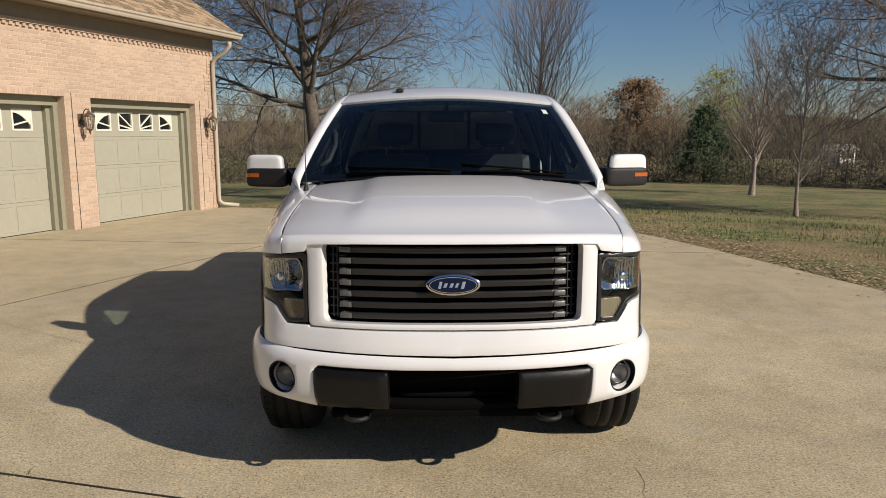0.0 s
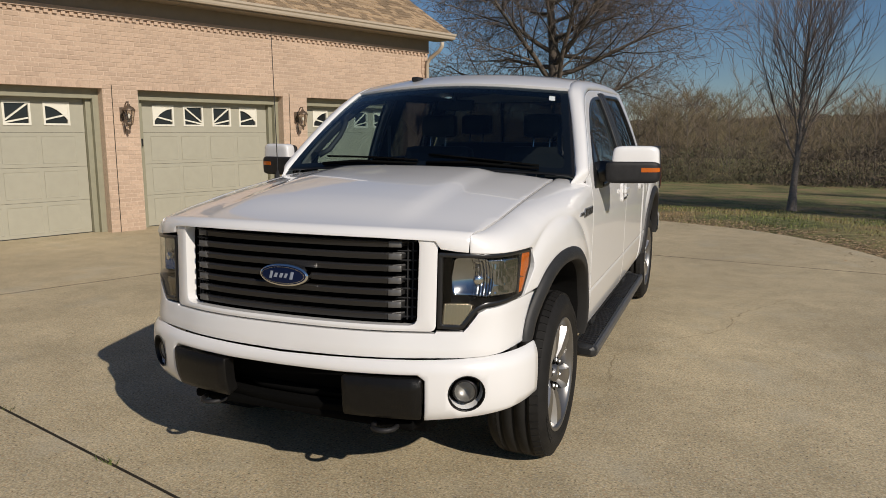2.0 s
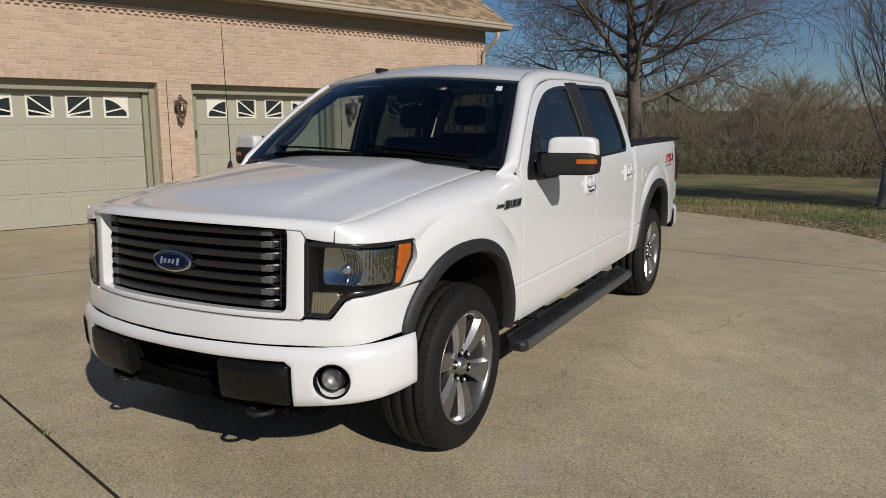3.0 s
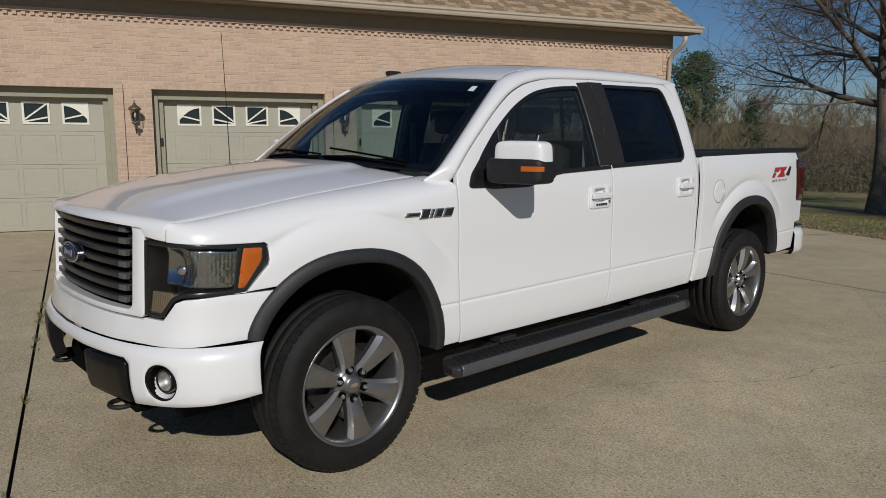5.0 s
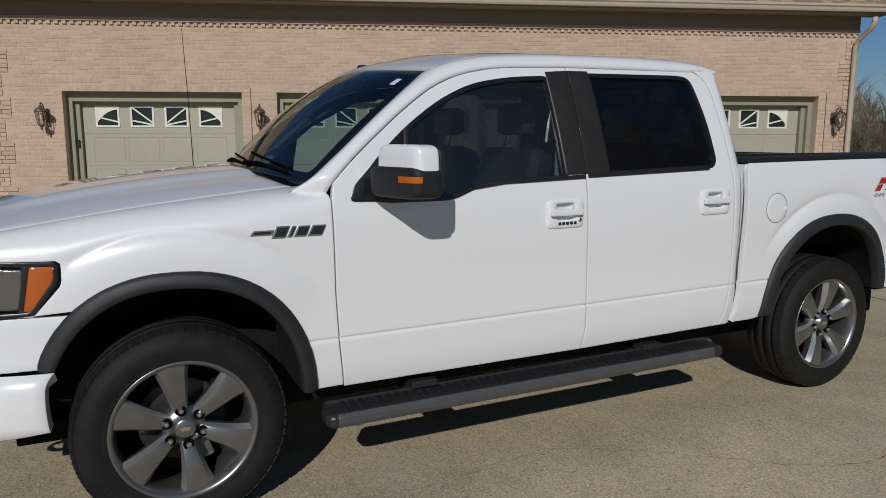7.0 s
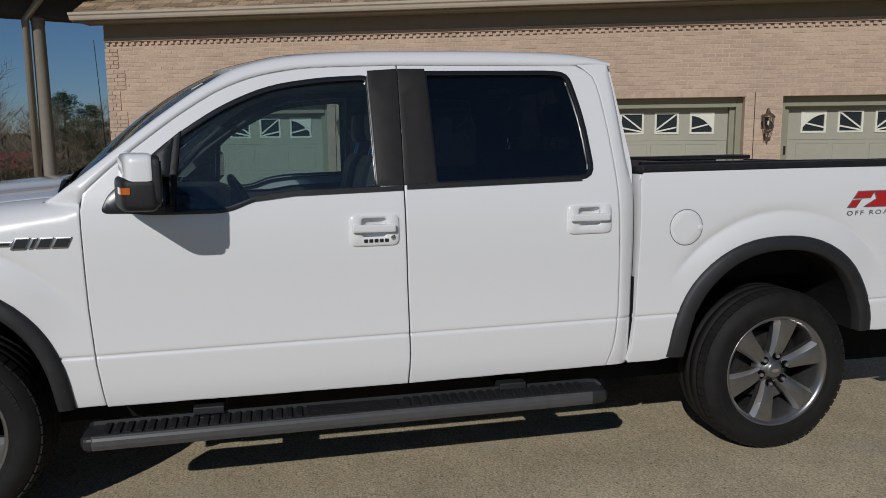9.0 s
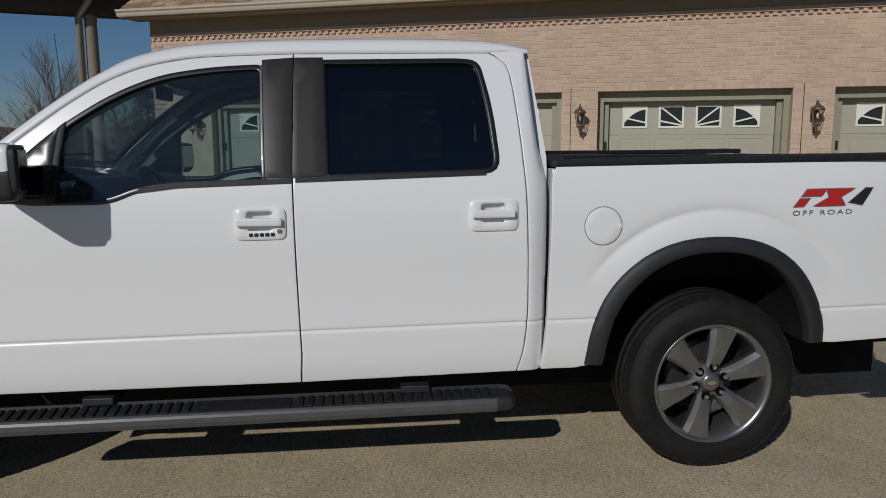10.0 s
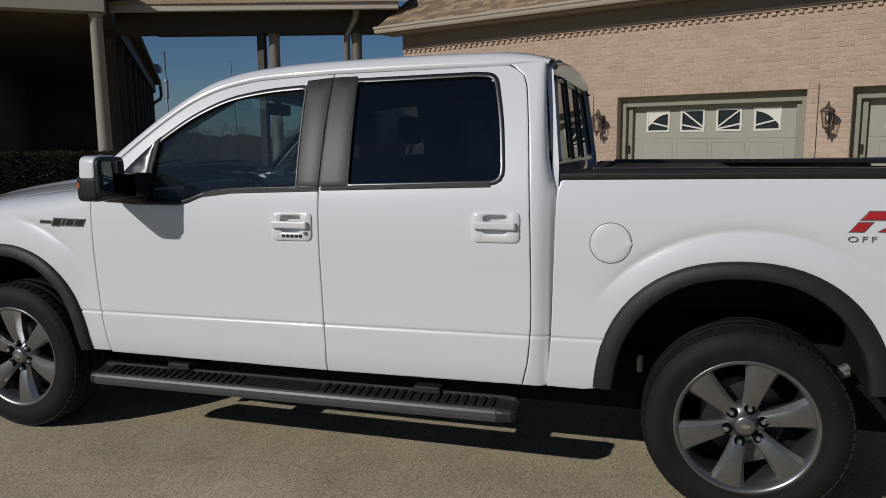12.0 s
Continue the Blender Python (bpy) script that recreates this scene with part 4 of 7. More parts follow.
def hood_map(x, v):
    yf = front_edge(x) + NOSE_R
    if v >= 0:
        y = yf + v
        return Vector((x, y, hood_z(x, y)))
    t = -v / NOSE_R
    return Vector((x, yf - NOSE_R * math.sin(min(t, 1.55)), hood_z(x, yf) - NOSE_R * (1 - math.cos(min(t, 1.55))) - max(0, t - 1.55) * NOSE_R))


def nose_map(u, z, out=0.0):
    x, y = nose_x(abs(u)), nose_y(abs(u))
    return Vector((math.copysign(x, u) if u else 0.0, y + 0.05 * (z - 0.8) - out, z))


shoulder = curve([(0.60, 0.15), (1.0, 0.14), (1.3, 0.11), (1.56, 0.065)])
hood_seam = curve([(0.20, 0.752), (0.225, 0.757), (0.30, 0.772), (0.42, 0.788), (0.55, 0.797), (0.8, 0.802), (1.6, 0.802)])


def fender_map(y, v):
    """Up the side to the shoulder, then over it to the hood's edge."""
    zt = hood_low(y)
    R = shoulder(y)
    k = zt - R
    if v <= k:
        return side(y, v)
    t = (v - k) / R
    p = side(y, k)
    x = p.x - bulge(y, k)
    k = (x - (hood_seam(y) + 0.005)) / (1 - math.cos(1.5))
    return Vector((x - k * (1 - math.cos(t)) + bulge(y, v) * math.cos(t), y, p.z + R * math.sin(t)))


def arch(yc, a, b, zlo0, zlo1, n=2.25, zc=0.45, seg=28, lift=0.0):
    """A wheel arch from its front foot over the top to its rear foot."""
    pts = []
    for k in range(seg + 1):
        t = math.pi - math.pi * 1.0 * k / seg
        c, s = math.cos(t), math.sin(t)
        pts.append((yc + a * math.copysign(abs(c) ** (2 / n), c), zc + lift + b * abs(s) ** (2 / n)))
    pts = [p for p in pts if p[1] > (zlo0 if p[0] < yc else zlo1)]
    return [(pts[0][0] - 0.004, zlo0)] + pts + [(pts[-1][0] + 0.004, zlo1)]


FA = dict(front_in=arch(FRONT_AXLE, 0.462, 0.515, 0.690, 0.485), front_out=arch(FRONT_AXLE, 0.525, 0.578, 0.690, 0.485),
          rear_in=arch(REAR_AXLE - 0.045, 0.475, 0.525, 0.49, 0.545), rear_out=arch(REAR_AXLE - 0.045, 0.555, 0.592, 0.49, 0.545),
          front_cut=arch(FRONT_AXLE, 0.480, 0.533, 0.735, 0.485), rear_cut=arch(REAR_AXLE - 0.045, 0.495, 0.545, 0.49, 0.545))


def both(name, bm, mat, parent=None, label="", smooth=False):
    """A part on the driver's side and its twin on the other."""
    other = mirrored(bm)
    return part(name, bm, mat, parent[0] if parent else truck, label, smooth), part(name, other, mat, parent[1] if parent else truck, label, smooth)


# Lighter grey: sunlight on the slat ends put into the colour; also window channel.
SLATEND = material("grey_channel_and_sunlit_slat", (0.13, 0.128, 0.125), 0.42, metal=0.3)
# -- hood --
VB = lambda x: 1.318 + 0.122 * (abs(x) / 0.8) ** 2.3 - front_edge(x) - NOSE_R
hood_side = [(hood_seam(y), y) for y in (1.44, 1.30, 1.15, 0.95, 0.75, 0.6, 0.5, 0.42, 0.36, 0.30)]
right = [(x - 0.004, y - front_edge(x) - NOSE_R) for x, y in hood_side]
nose_line = [(0.7635, -0.03), (0.7600, -0.105), (0.72, -0.105), (0.658, -0.10), (0.638, -0.07)] + [(x, -0.068) for x in (0.55, 0.45, 0.3, 0.15, 0.0)]
half = right + nose_line
outline = half + [(-x, v) for x, v in half[::-1][1:]] + [(x, VB(x)) for x in (-0.6, -0.4, -0.2, 0.0, 0.2, 0.4, 0.6)]
part("hood", sheet(outline, hood_map, step=0.03, thick=0.025, rows=(-0.06, -0.05, -0.04, -0.03, -0.02, -0.01, 0.0)), PAINT, truck)
# cowl under the windshield
bm = bmesh.new()
ring = []
for k in range(21):
    x = -0.93 + 1.86 * k / 20
    y = 1.305 + 0.13 * (abs(x) / 0.93) ** 2.3
    ring.append([bm.verts.new(p) for p in ((x, y, hood_z(min(abs(x), 0.84), 1.34) - 0.032), (x, y + 0.05, hood_z(min(abs(x), 0.84), 1.34) - 0.024), (x, y + 0.15, hood_z(min(abs(x), 0.84), 1.34) - 0.026))])
for a, b in zip(ring, ring[1:]):
    for k in range(2):
        bm.faces.new((a[k], b[k], b[k + 1], a[k + 1]))
part("cowl_grille", bm, BLACK, truck, smooth=True)

# -- front fenders --
U = lambda x: next(_arc[i] + (_arc[i + 1] - _arc[i]) * (x - NOSE[i][0]) / (NOSE[i + 1][0] - NOSE[i][0]) for i in range(len(NOSE) - 1) if x <= NOSE[i + 1][0])
U0, U1 = U(0.7615), U(flank(0.605))
BROW0, BROW1 = 0.228, 0.605


def wing_map(a, v):
    """The fender: its flank and shoulder, and in front of BROW1 its brow round the corner over the headlight."""
    if a >= BROW1:
        return fender_map(a, v)
    s = max(0.0, (a - BROW0) / (BROW1 - BROW0))
    u = U0 + (U1 - U0) * s
    z0 = hood_low(a) - 0.07 - 0.08 * s
    p = nose_map(u, min(v, z0))
    p.y = nose_y(u) + (0.05 * (min(v, z0) - 0.8) - 0.014) * (1 - s)
    p.x += (section_x(min(v, z0)) + bulge(p.y, v)) * s
    if v <= z0:
        return p
    t = (v - z0) / 0.15
    q = Vector((hood_seam(a) + 0.005, a + 0.002 * (1 - s), 0))
    k = (1 - math.cos(t)) / (1 - math.cos(1.5))
    return Vector((p.x + (q.x - p.x) * k, p.y + (q.y - p.y) * k, z0 + (0.07 + 0.08 * s) * math.sin(t)))


wing_top = lambda a: hood_low(a) + 0.5 * shoulder(a) if a >= BROW1 else hood_low(a) - 0.07 - 0.08 * (a - BROW0) / (BROW1 - BROW0) + 0.225
tops = [(y, wing_top(y)) for y in (1.46, 1.25, 1.05, 0.85, 0.7, 0.605, 0.52, 0.44, 0.36, 0.29, 0.231)]
brow = [(0.231, 1.101), (0.32, 1.098), (0.45, 1.091), (0.565, 1.087), (0.579, 1.075), (0.579, 1.015), (0.574, 0.995), (0.497, 0.889), (0.455, 0.888)]
outline = [(1.5915, 0.487), (1.5715, 0.662), (1.5585, 0.885), (1.5535, 1.145), (1.5505, 1.262), (1.548, hood_low(1.548) - 0.5 * shoulder(1.548)), (1.53, hood_low(1.53) + 0.2 * shoulder(1.53)), (1.50, wing_top(1.50))] + tops + brow + [p for p in FA["front_cut"] if p[0] > FRONT_AXLE or p[1] > 0.892]
fender = both("front_fender", sheet(outline, wing_map, step=0.030, rows=CREASE, extra=SWELL_POINTS, skip=in_swell, band=True), PAINT)

# -- doors --
door_line = [(1.565, 1.335), (1.66, 1.425), (1.80, 1.54), (1.95, 1.652), (2.10, 1.742), (2.25, 1.795), (2.45, 1.826), (2.815, 1.838)]
door_top = curve(door_line)
door_line = [(y, door_top(y)) for y in (1.565, 1.61, 1.66, 1.71, 1.76, 1.80, 1.85, 1.90, 1.95, 2.0, 2.05, 2.10, 2.15, 2.20, 2.25, 2.31, 2.38, 2.45, 2.55, 2.68, 2.815)]
win_f = round_corners([(1.655, 1.275), (1.80, 1.255), (1.99, 1.252), (2.10, 1.252), (2.21, 1.298), (2.36, 1.314), (2.70, 1.320), (2.685, 1.785), (2.48, 1.775), (2.27, 1.742), (2.09, 1.665), (1.90, 1.54), (1.745, 1.40)],
                      [0.03, 0.02, 0.05, 0.08, 0.06, 0.05, 0.01, 0.03, 0.1, 0.12, 0.12, 0.1, 0.05])
front_door_o = [(1.597, 0.480), (2.815, 0.469), (2.822, 0.600), (2.819, 0.70), (2.813, 0.914), (2.806, 1.318), (2.81, 1.838)] + door_line[::-1][1:] + [(1.556, 1.27), (1.559, 1.145), (1.564, 0.885), (1.577, 0.662)]
FRONT_GRIP, REAR_GRIP = (2.577, 2.780, 1.086, 1.215), (3.528, 3.731, 1.095, 1.223)


def grip_hole(y0, y1, z0, z1, grow=0.0):
    return round_corners([(y0 + 0.048 - grow, z1 - 0.092 - grow), (y1 - 0.052 + grow, z1 - 0.092 - grow), (y1 - 0.052 + grow, z1 - 0.014 + grow), (y0 + 0.048 - grow, z1 - 0.014 + grow)], 0.016, 5)


# the black pillar cover is laid into a notch of the door
fd = both("front_door", sheet(front_door_o, side, holes=[win_f, grip_hole(*FRONT_GRIP)], step=0.034, rows=CREASE, band=True), PAINT)
win_r = round_corners([(2.945, 1.330), (3.655, 1.342), (3.632, 1.60), (3.588, 1.798), (3.50, 1.806), (2.932, 1.803)], [0.012, 0.06, 0.2, 0.05, 0.06, 0.012])
rear_edge = curve([(0.472, 3.738), (0.60, 3.766), (0.78, 3.778), (1.13, 3.772), (1.42, 3.756), (1.625, 3.738), (1.75, 3.722), (1.79, 3.708), (1.815, 3.680)])
EDGE_Z = (0.472, 0.52, 0.56, 0.60, 0.66, 0.72, 0.78, 0.90, 1.02, 1.13, 1.25, 1.34, 1.42, 1.50, 1.56, 1.625, 1.69, 1.75, 1.79, 1.815)
rear_door_o = [(2.821, 0.469)] + [(rear_edge(z), z) for z in EDGE_Z] + [(3.640, 1.838), (2.816, 1.838), (2.812, 1.318), (2.819, 0.914), (2.825, 0.70), (2.828, 0.60)]
rd = both("rear_door", sheet(rear_door_o, side, holes=[win_r, grip_hole(*REAR_GRIP)], step=0.034, rows=CREASE, band=True), PAINT)


def on_side(d):
    def f(y, z):
        p, e = side(y, z), 1e-3
        n = (side(y + e, z) - side(y - e, z)).cross(side(y, z + e) - side(y, z - e)).normalized()
        return p + n * d
    return f


# glass, seals and black pillar covers
both("side_window", sheet(inset(densify(win_f, 0.05), -0.012), on_side(-0.012), step=0.06, thick=0.004, roll=0), GLASS, fd, "lightly tinted side glass")
both("side_window", sheet(inset(densify(win_r, 0.05), -0.012), on_side(-0.012), step=0.06, thick=0.004, roll=0), TINT, rd, "dark privacy glass")
for hole, doors in ((win_f, fd), (win_r, rd)):
    h = densify(hole if signed_area(hole) > 0 else hole[::-1], 0.03)
    both("window_seal", sheet(inset(h, -0.010), on_side(0.003), holes=[inset(h, 0.010)], step=0.04, thick=0.016, roll=0.001, rim=0.003), TRIM, doors, "black rubber window seal")
both("pillar_cover", sheet([(2.70, 1.330), (2.8075, 1.330), (2.8118, 1.822), (2.684, 1.813)], on_side(0.004), step=0.05, thick=0.006, roll=0.001, rim=0.004), PILLAR, fd, "satin black pillar cover")
both("pillar_cover", sheet([(2.8105, 1.330), (2.948, 1.334), (2.934, 1.822), (2.8148, 1.822)], on_side(0.004), step=0.05, thick=0.006, roll=0.001, rim=0.004), PILLAR, rd, "satin black pillar cover")
both("belt_moulding", sheet([(2.21, 1.284), (2.36, 1.300), (2.805, 1.309), (2.805, 1.328), (2.36, 1.320), (2.21, 1.304)], on_side(0.006), step=0.05, thick=0.01, roll=0, rim=0.004), BLACK, fd)
both("belt_moulding", sheet([(2.822, 1.312), (3.60, 1.325), (3.60, 1.344), (2.822, 1.330)], on_side(0.006), step=0.05, thick=0.01, roll=0, rim=0.004), BLACK, rd)
both("window_channel", sheet([(2.694, 1.335), (2.701, 1.335), (2.686, 1.79), (2.679, 1.79)], on_side(0.0075), step=0.05, thick=0.008, roll=0.001, rim=0.002), SLATEND, fd, "thin bright window channel")
both("mirror_sail", sheet(round_corners([(1.625, 1.258), (1.866, 1.249), (1.896, 1.543), (1.85, 1.502), (1.745, 1.408), (1.655, 1.325)], [0.03, 0.004, 0.004, 0.01, 0.02, 0.02]), on_side(0.006), step=0.05, thick=0.015, roll=0.002), TRIM, fd, "black triangular mirror base")
both("window_divider", sheet([(1.868, 1.250), (1.897, 1.250), (1.927, 1.568), (1.898, 1.545)], on_side(0.010), step=0.05, thick=0.02, roll=0.003, rim=0.006), BLACK, fd, "black divider bar behind the mirror")


def rounded(y0, y1, z0, z1, r):
    return round_corners([(y0, z0), (y1, z0), (y1, z1), (y0, z1)], r, 5)


def door_handle(y0, y1, z0, z1, doors, keypad):
    both("handle_plate", sheet(rounded(y0, y1, z0, z1, 0.028), on_side(0.010), holes=[grip_hole(y0, y1, z0, z1)], step=0.03, thick=0.014, roll=0.004, rim=0.006), PAINT, doors)
    cy, cz = (y0 + y1) / 2, z1 - 0.053

    def cup(y, z):
        return on_side(-0.026 + 0.020 * min(1.0, ((y - cy) / 0.056) ** 4 + ((z - cz) / 0.042) ** 4))(y, z)
    both("handle_cup", sheet(grip_hole(y0, y1, z0, z1, 0.004), cup, step=0.010, thick=0.0, roll=0), PAINT, doors)
    p = side((y0 + y1) / 2, z1 - 0.05)
    x = p.x + 0.022
    z = p.z + 0.002
    bm = bmesh.new()
    box(bm, x - 0.008, x + 0.010, y0 + 0.008, y1 - 0.014, z - 0.024, z + 0.009, bevel=0.0085)
    box(bm, x - 0.04, x - 0.006, y0 + 0.014, y0 + 0.034, z - 0.018, z + 0.004, bevel=0.003)
    box(bm, x - 0.04, x - 0.006, y1 - 0.040, y1 - 0.020, z - 0.018, z + 0.004, bevel=0.003)
    both("door_handle", bm, PAINT, doors, "white pull handle", smooth=False)
    if keypad:
        for k in range(5):
            yk = y0 + 0.065 + 0.0215 * k
            both("keypad_button", sheet(rounded(yk - 0.008, yk + 0.008, z0 + 0.014, z0 + 0.028, 0.003), on_side(0.013), step=0.03, thick=0.004, roll=0.0005, rim=0.002), DECALBLACK, doors)
        q = side(y1 - 0.025, z0 + 0.034)
        bm = bmesh.new()
        lathe(bm, [(0.010, 0.004), (0.010, 0.015), (0.007, 0.017), (0.0, 0.0172)], 14, axis="x", centre=q)
        both("lock_cylinder", bm, SILVER, doors)


door_handle(*FRONT_GRIP, fd, True)
door_handle(*REAR_GRIP, rd, False)

# -- cab: pillars, roof, rear wall --
def cab_corner(a, z):
    k = max(0.0, min(1.0, (1.45 - z) / 0.20))
    r = 0.050 + 0.032 * k * k * (3 - 2 * k)
    if a <= 3.789:
        return side(a, z)
    t = (a - 3.789) / 0.050 * (1 - 0.13 * k)
    p = side(3.789, z)
    lean = 0.11 * max(0.0, z - 1.40) * t / 1.57
    return Vector((p.x - r * (1 - math.cos(t)), p.y + r * math.sin(t) - lean, p.z))


corner_o = [(3.743, 0.472), (3.862, 0.472), (3.868, 0.70), (3.87, 1.10), (3.87, 1.60), (3.87, 1.72), (3.868, 1.79), (3.85, 1.832), (3.80, 1.846), (3.74, 1.8465), (3.69, 1.8440), (3.647, 1.8430), (3.668, 1.830)] + [(rear_edge(z) + 0.005, z) for z in EDGE_Z[:0:-1]]
both("cab_corner", sheet(corner_o, cab_corner, step=0.028, rows=CREASE, band=True), PAINT)

rail_in = [(1.535, 1.300)] + [(y, door_top(y) + 0.0055) for y in (1.565, 1.66, 1.80, 1.95, 2.10, 2.25, 2.45)] + [(2.82, 1.844), (3.2, 1.844), (3.45, 1.843), (3.60, 1.842), (3.72, 1.848), (3.81, 1.842)]
rail_out = [(0.900, 1.40, 1.300), (0.915, 1.475, 1.345), (0.884, 1.60, 1.440), (0.846, 1.73, 1.545), (0.806, 1.86, 1.648), (0.762, 2.00, 1.750), (0.728, 2.12, 1.818), (0.705, 2.32, 1.862), (0.695, 2.7, 1.888), (0.695, 3.2, 1.893), (0.695, 3.5, 1.888), (0.69, 3.64, 1.882), (0.685, 3.75, 1.868), (0.68, 3.83, 1.842)]
roof_lift = lambda y: 0.018 * max(0.0, min(1.0, (y - 1.95) / 0.4)) * max(0.0, min(1.0, (3.85 - y) / 0.2))
bm = bmesh.new()
rings = []
fine = 4
fin = [curve([(i, p[k]) for i, p in enumerate(rail_in)]) for k in (0, 1)]
fout = [curve([(i, p[k]) for i, p in enumerate(rail_out)]) for k in (0, 1, 2)]
for i in range((len(rail_in) - 1) * fine + 1):
    s = i / fine
    ya = fin[0](s)
    a = side(ya, door_top(ya) + 0.0055 if 1.57 < ya < 2.8 else fin[1](s)) - Vector((0.05, 0, 0.03)) * max(0.0, 1 - s)
    b = raked((fout[0](s), fout[1](s), fout[2](s) + roof_lift(fout[1](s))))
    mid = (a + b) / 2
    out = Vector((0.6, -0.25 if s < 5 else 0, 0.75)).normalized() * 0.022 * min(1, s / 1.5 + 0.25)
    row = [a + Vector((-0.012, 0, -0.006))]
    for k in range(7):
        t = k / 6
        row.append(a * (1 - t) + b * t + out * 4 * t * (1 - t))
    row.append(b + Vector((-0.01, 0.0, -0.02)))
    rings.append([bm.verts.new(p) for p in row])
for a, b in zip(rings, rings[1:]):
    for k in range(len(a) - 1):
        bm.faces.new((a[k], b[k], b[k + 1], a[k + 1]))
both("roof_rail", bm, PAINT, smooth=True)
bm = bmesh.new()
rings = []
for i in range(5, (len(rail_in) - 1) * 2 + 1):
    s = i / 2
    ya = fin[0](s)
    a = side(ya, fin[1](s)) + Vector((-0.055, 0, -0.045))
    b = raked((fout[0](s), fout[1](s), fout[2](s))) + Vector((-0.06, 0.03, -0.055))
    rings.append([bm.verts.new(p) for p in (a, a.lerp(b, 0.5) + Vector((-0.02, 0, -0.01)), b)])
for a, b in zip(rings, rings[1:]):
    for k in range(2):
        bm.faces.new((a[k], b[k], b[k + 1], a[k + 1]))
both("roof_side_trim", bm, DASH, smooth=True)


def roof_map(a, t):
    """a: across, -1 to 1; t: along, 0 at the windshield, 1 at the tail."""
    y = 1.985 + 0.13 * abs(a) ** 2.2 + t * (3.83 - 1.985 - 0.13 * abs(a) ** 2.2)
    we = curve([(1.9, 0.76), (2.12, 0.728), (2.32, 0.705), (2.7, 0.695), (3.9, 0.69)])(y)
    ze = curve([(1.9, 1.74), (2.0, 1.775), (2.12, 1.816), (2.32, 1.860), (2.7, 1.886), (3.2, 1.891), (3.5, 1.886), (3.64, 1.880), (3.75, 1.866), (3.83, 1.840)])(y)
    crown = curve([(1.9, 0.10), (2.0, 0.092), (2.2, 0.068), (2.5, 0.052), (3.0, 0.048), (3.9, 0.044)])(y)
    return raked((a * we, y, ze + roof_lift(y) + crown * (1 - a * a) + 0.004))


part("roof", sheet([(-1, 0), (1, 0), (1, 1), (-1, 1)], roof_map, step=0.035, thick=0.02, rim=0.01), PAINT, truck)
# windshield: ruled from the cowl to the roof, with a bow
def shield_map(a, t):
    b = Vector((0.905 * a, 1.385 + 0.10 * abs(a) ** 2.3, 1.375 - 0.03 * a * a))
    top = roof_map(a, 0) + Vector((0, 0.002, -0.012))
    p = b.lerp(top, t)
    return p + Vector((0, -0.35, 0.93)) * 0.055 * 4 * t * (1 - t) * (1 - 0.58 * a * a)


ws = part("windshield", sheet([(-0.985, 0), (0.985, 0), (0.985, 0.985), (-0.985, 0.985)], shield_map, step=0.06, thick=0.005, roll=0, rim=0.01), SHIELD, truck, "tinted windshield glass")
fr = sheet([(-1, -0.01), (1, -0.01), (1, 1), (-1, 1)], lambda a, t: shield_map(a, t) + Vector((0, 0.004, -0.006)), holes=[round_corners([(-0.945, 0.05), (0.945, 0.05), (0.925, 0.945), (-0.925, 0.945)], 0.05)], step=0.05, thick=0.006, roll=0)
part("windshield_frit", fr, TRIM, ws, "black ceramic border")
part("sun_band", sheet([(-0.92, 0.86), (0.92, 0.86), (0.92, 0.945), (-0.92, 0.945)], lambda a, t: shield_map(a, t) + Vector((0, 0.006, -0.008)), step=0.06, thick=0, roll=0), glass_material("shade_band", (0.10, 0.16, 0.20)), ws, "darker shade band at the top")
part("inspection_sticker", sheet([(0.84, 0.80), (0.885, 0.80), (0.885, 0.87), (0.84, 0.87)], lambda a, t: shield_map(a, t) + Vector((0, -0.001, 0.002)), step=0.03, thick=0, roll=0), material("pale_sticker", (0.6, 0.66, 0.66), 0.6), ws, "small pale sticker")
# rear wall of the cab with its three-pane window
def back_map(x, z):
    return raked((x, 3.846 - 0.12 * max(0.0, z - 1.40), z))


rw = [(-0.80, 1.42), (0.80, 1.42), (0.645, 1.80), (-0.645, 1.80)]
part("cab_rear_wall", sheet(round_corners([(-0.905, 0.6), (0.905, 0.6), (0.905, 1.36), (0.74, 1.84), (0.5, 1.88), (-0.5, 1.88), (-0.74, 1.84), (-0.905, 1.36)], 0.03), back_map, holes=[round_corners(rw, 0.05)], step=0.06, flip=False), PAINT, truck)
for a, b in ((-0.81, -0.235), (-0.225, 0.225), (0.235, 0.81)):
    s = 0.16 if abs(a) > 0.5 else 0
    e = 0.16 if abs(b) > 0.5 else 0
    part("rear_window", sheet([(a, 1.412), (b, 1.412), (b - e, 1.806), (a + s, 1.806)], lambda x, z: back_map(x, z) + Vector((0, 0.004, 0)), step=0.1, thick=0.004, roll=0), TINT, truck, "dark rear glass")
for x in (-0.23, 0.23):
    part("rear_window_bar", sheet([(x - 0.016, 1.42), (x + 0.016, 1.42), (x + 0.016, 1.80), (x - 0.016, 1.80)], lambda a, z: back_map(a, z) + Vector((0, 0.010, 0)), step=0.1, thick=0.008, roll=0.001, rim=0.003), TRIM, truck)

part("rear_window_border", sheet(round_corners([(-0.825, 1.398), (0.825, 1.398), (0.655, 1.814), (-0.655, 1.814)], 0.04), lambda x, z: back_map(x, z) + Vector((0, 0.011, 0)), holes=[round_corners([(-0.79, 1.43), (0.79, 1.43), (0.63, 1.79), (-0.63, 1.79)], 0.04)], step=0.05, thick=0.008, roll=0.001, rim=0.003, flip=True), TRIM, truck, "black border of the rear glass")
bm = bmesh.new()
rows = []
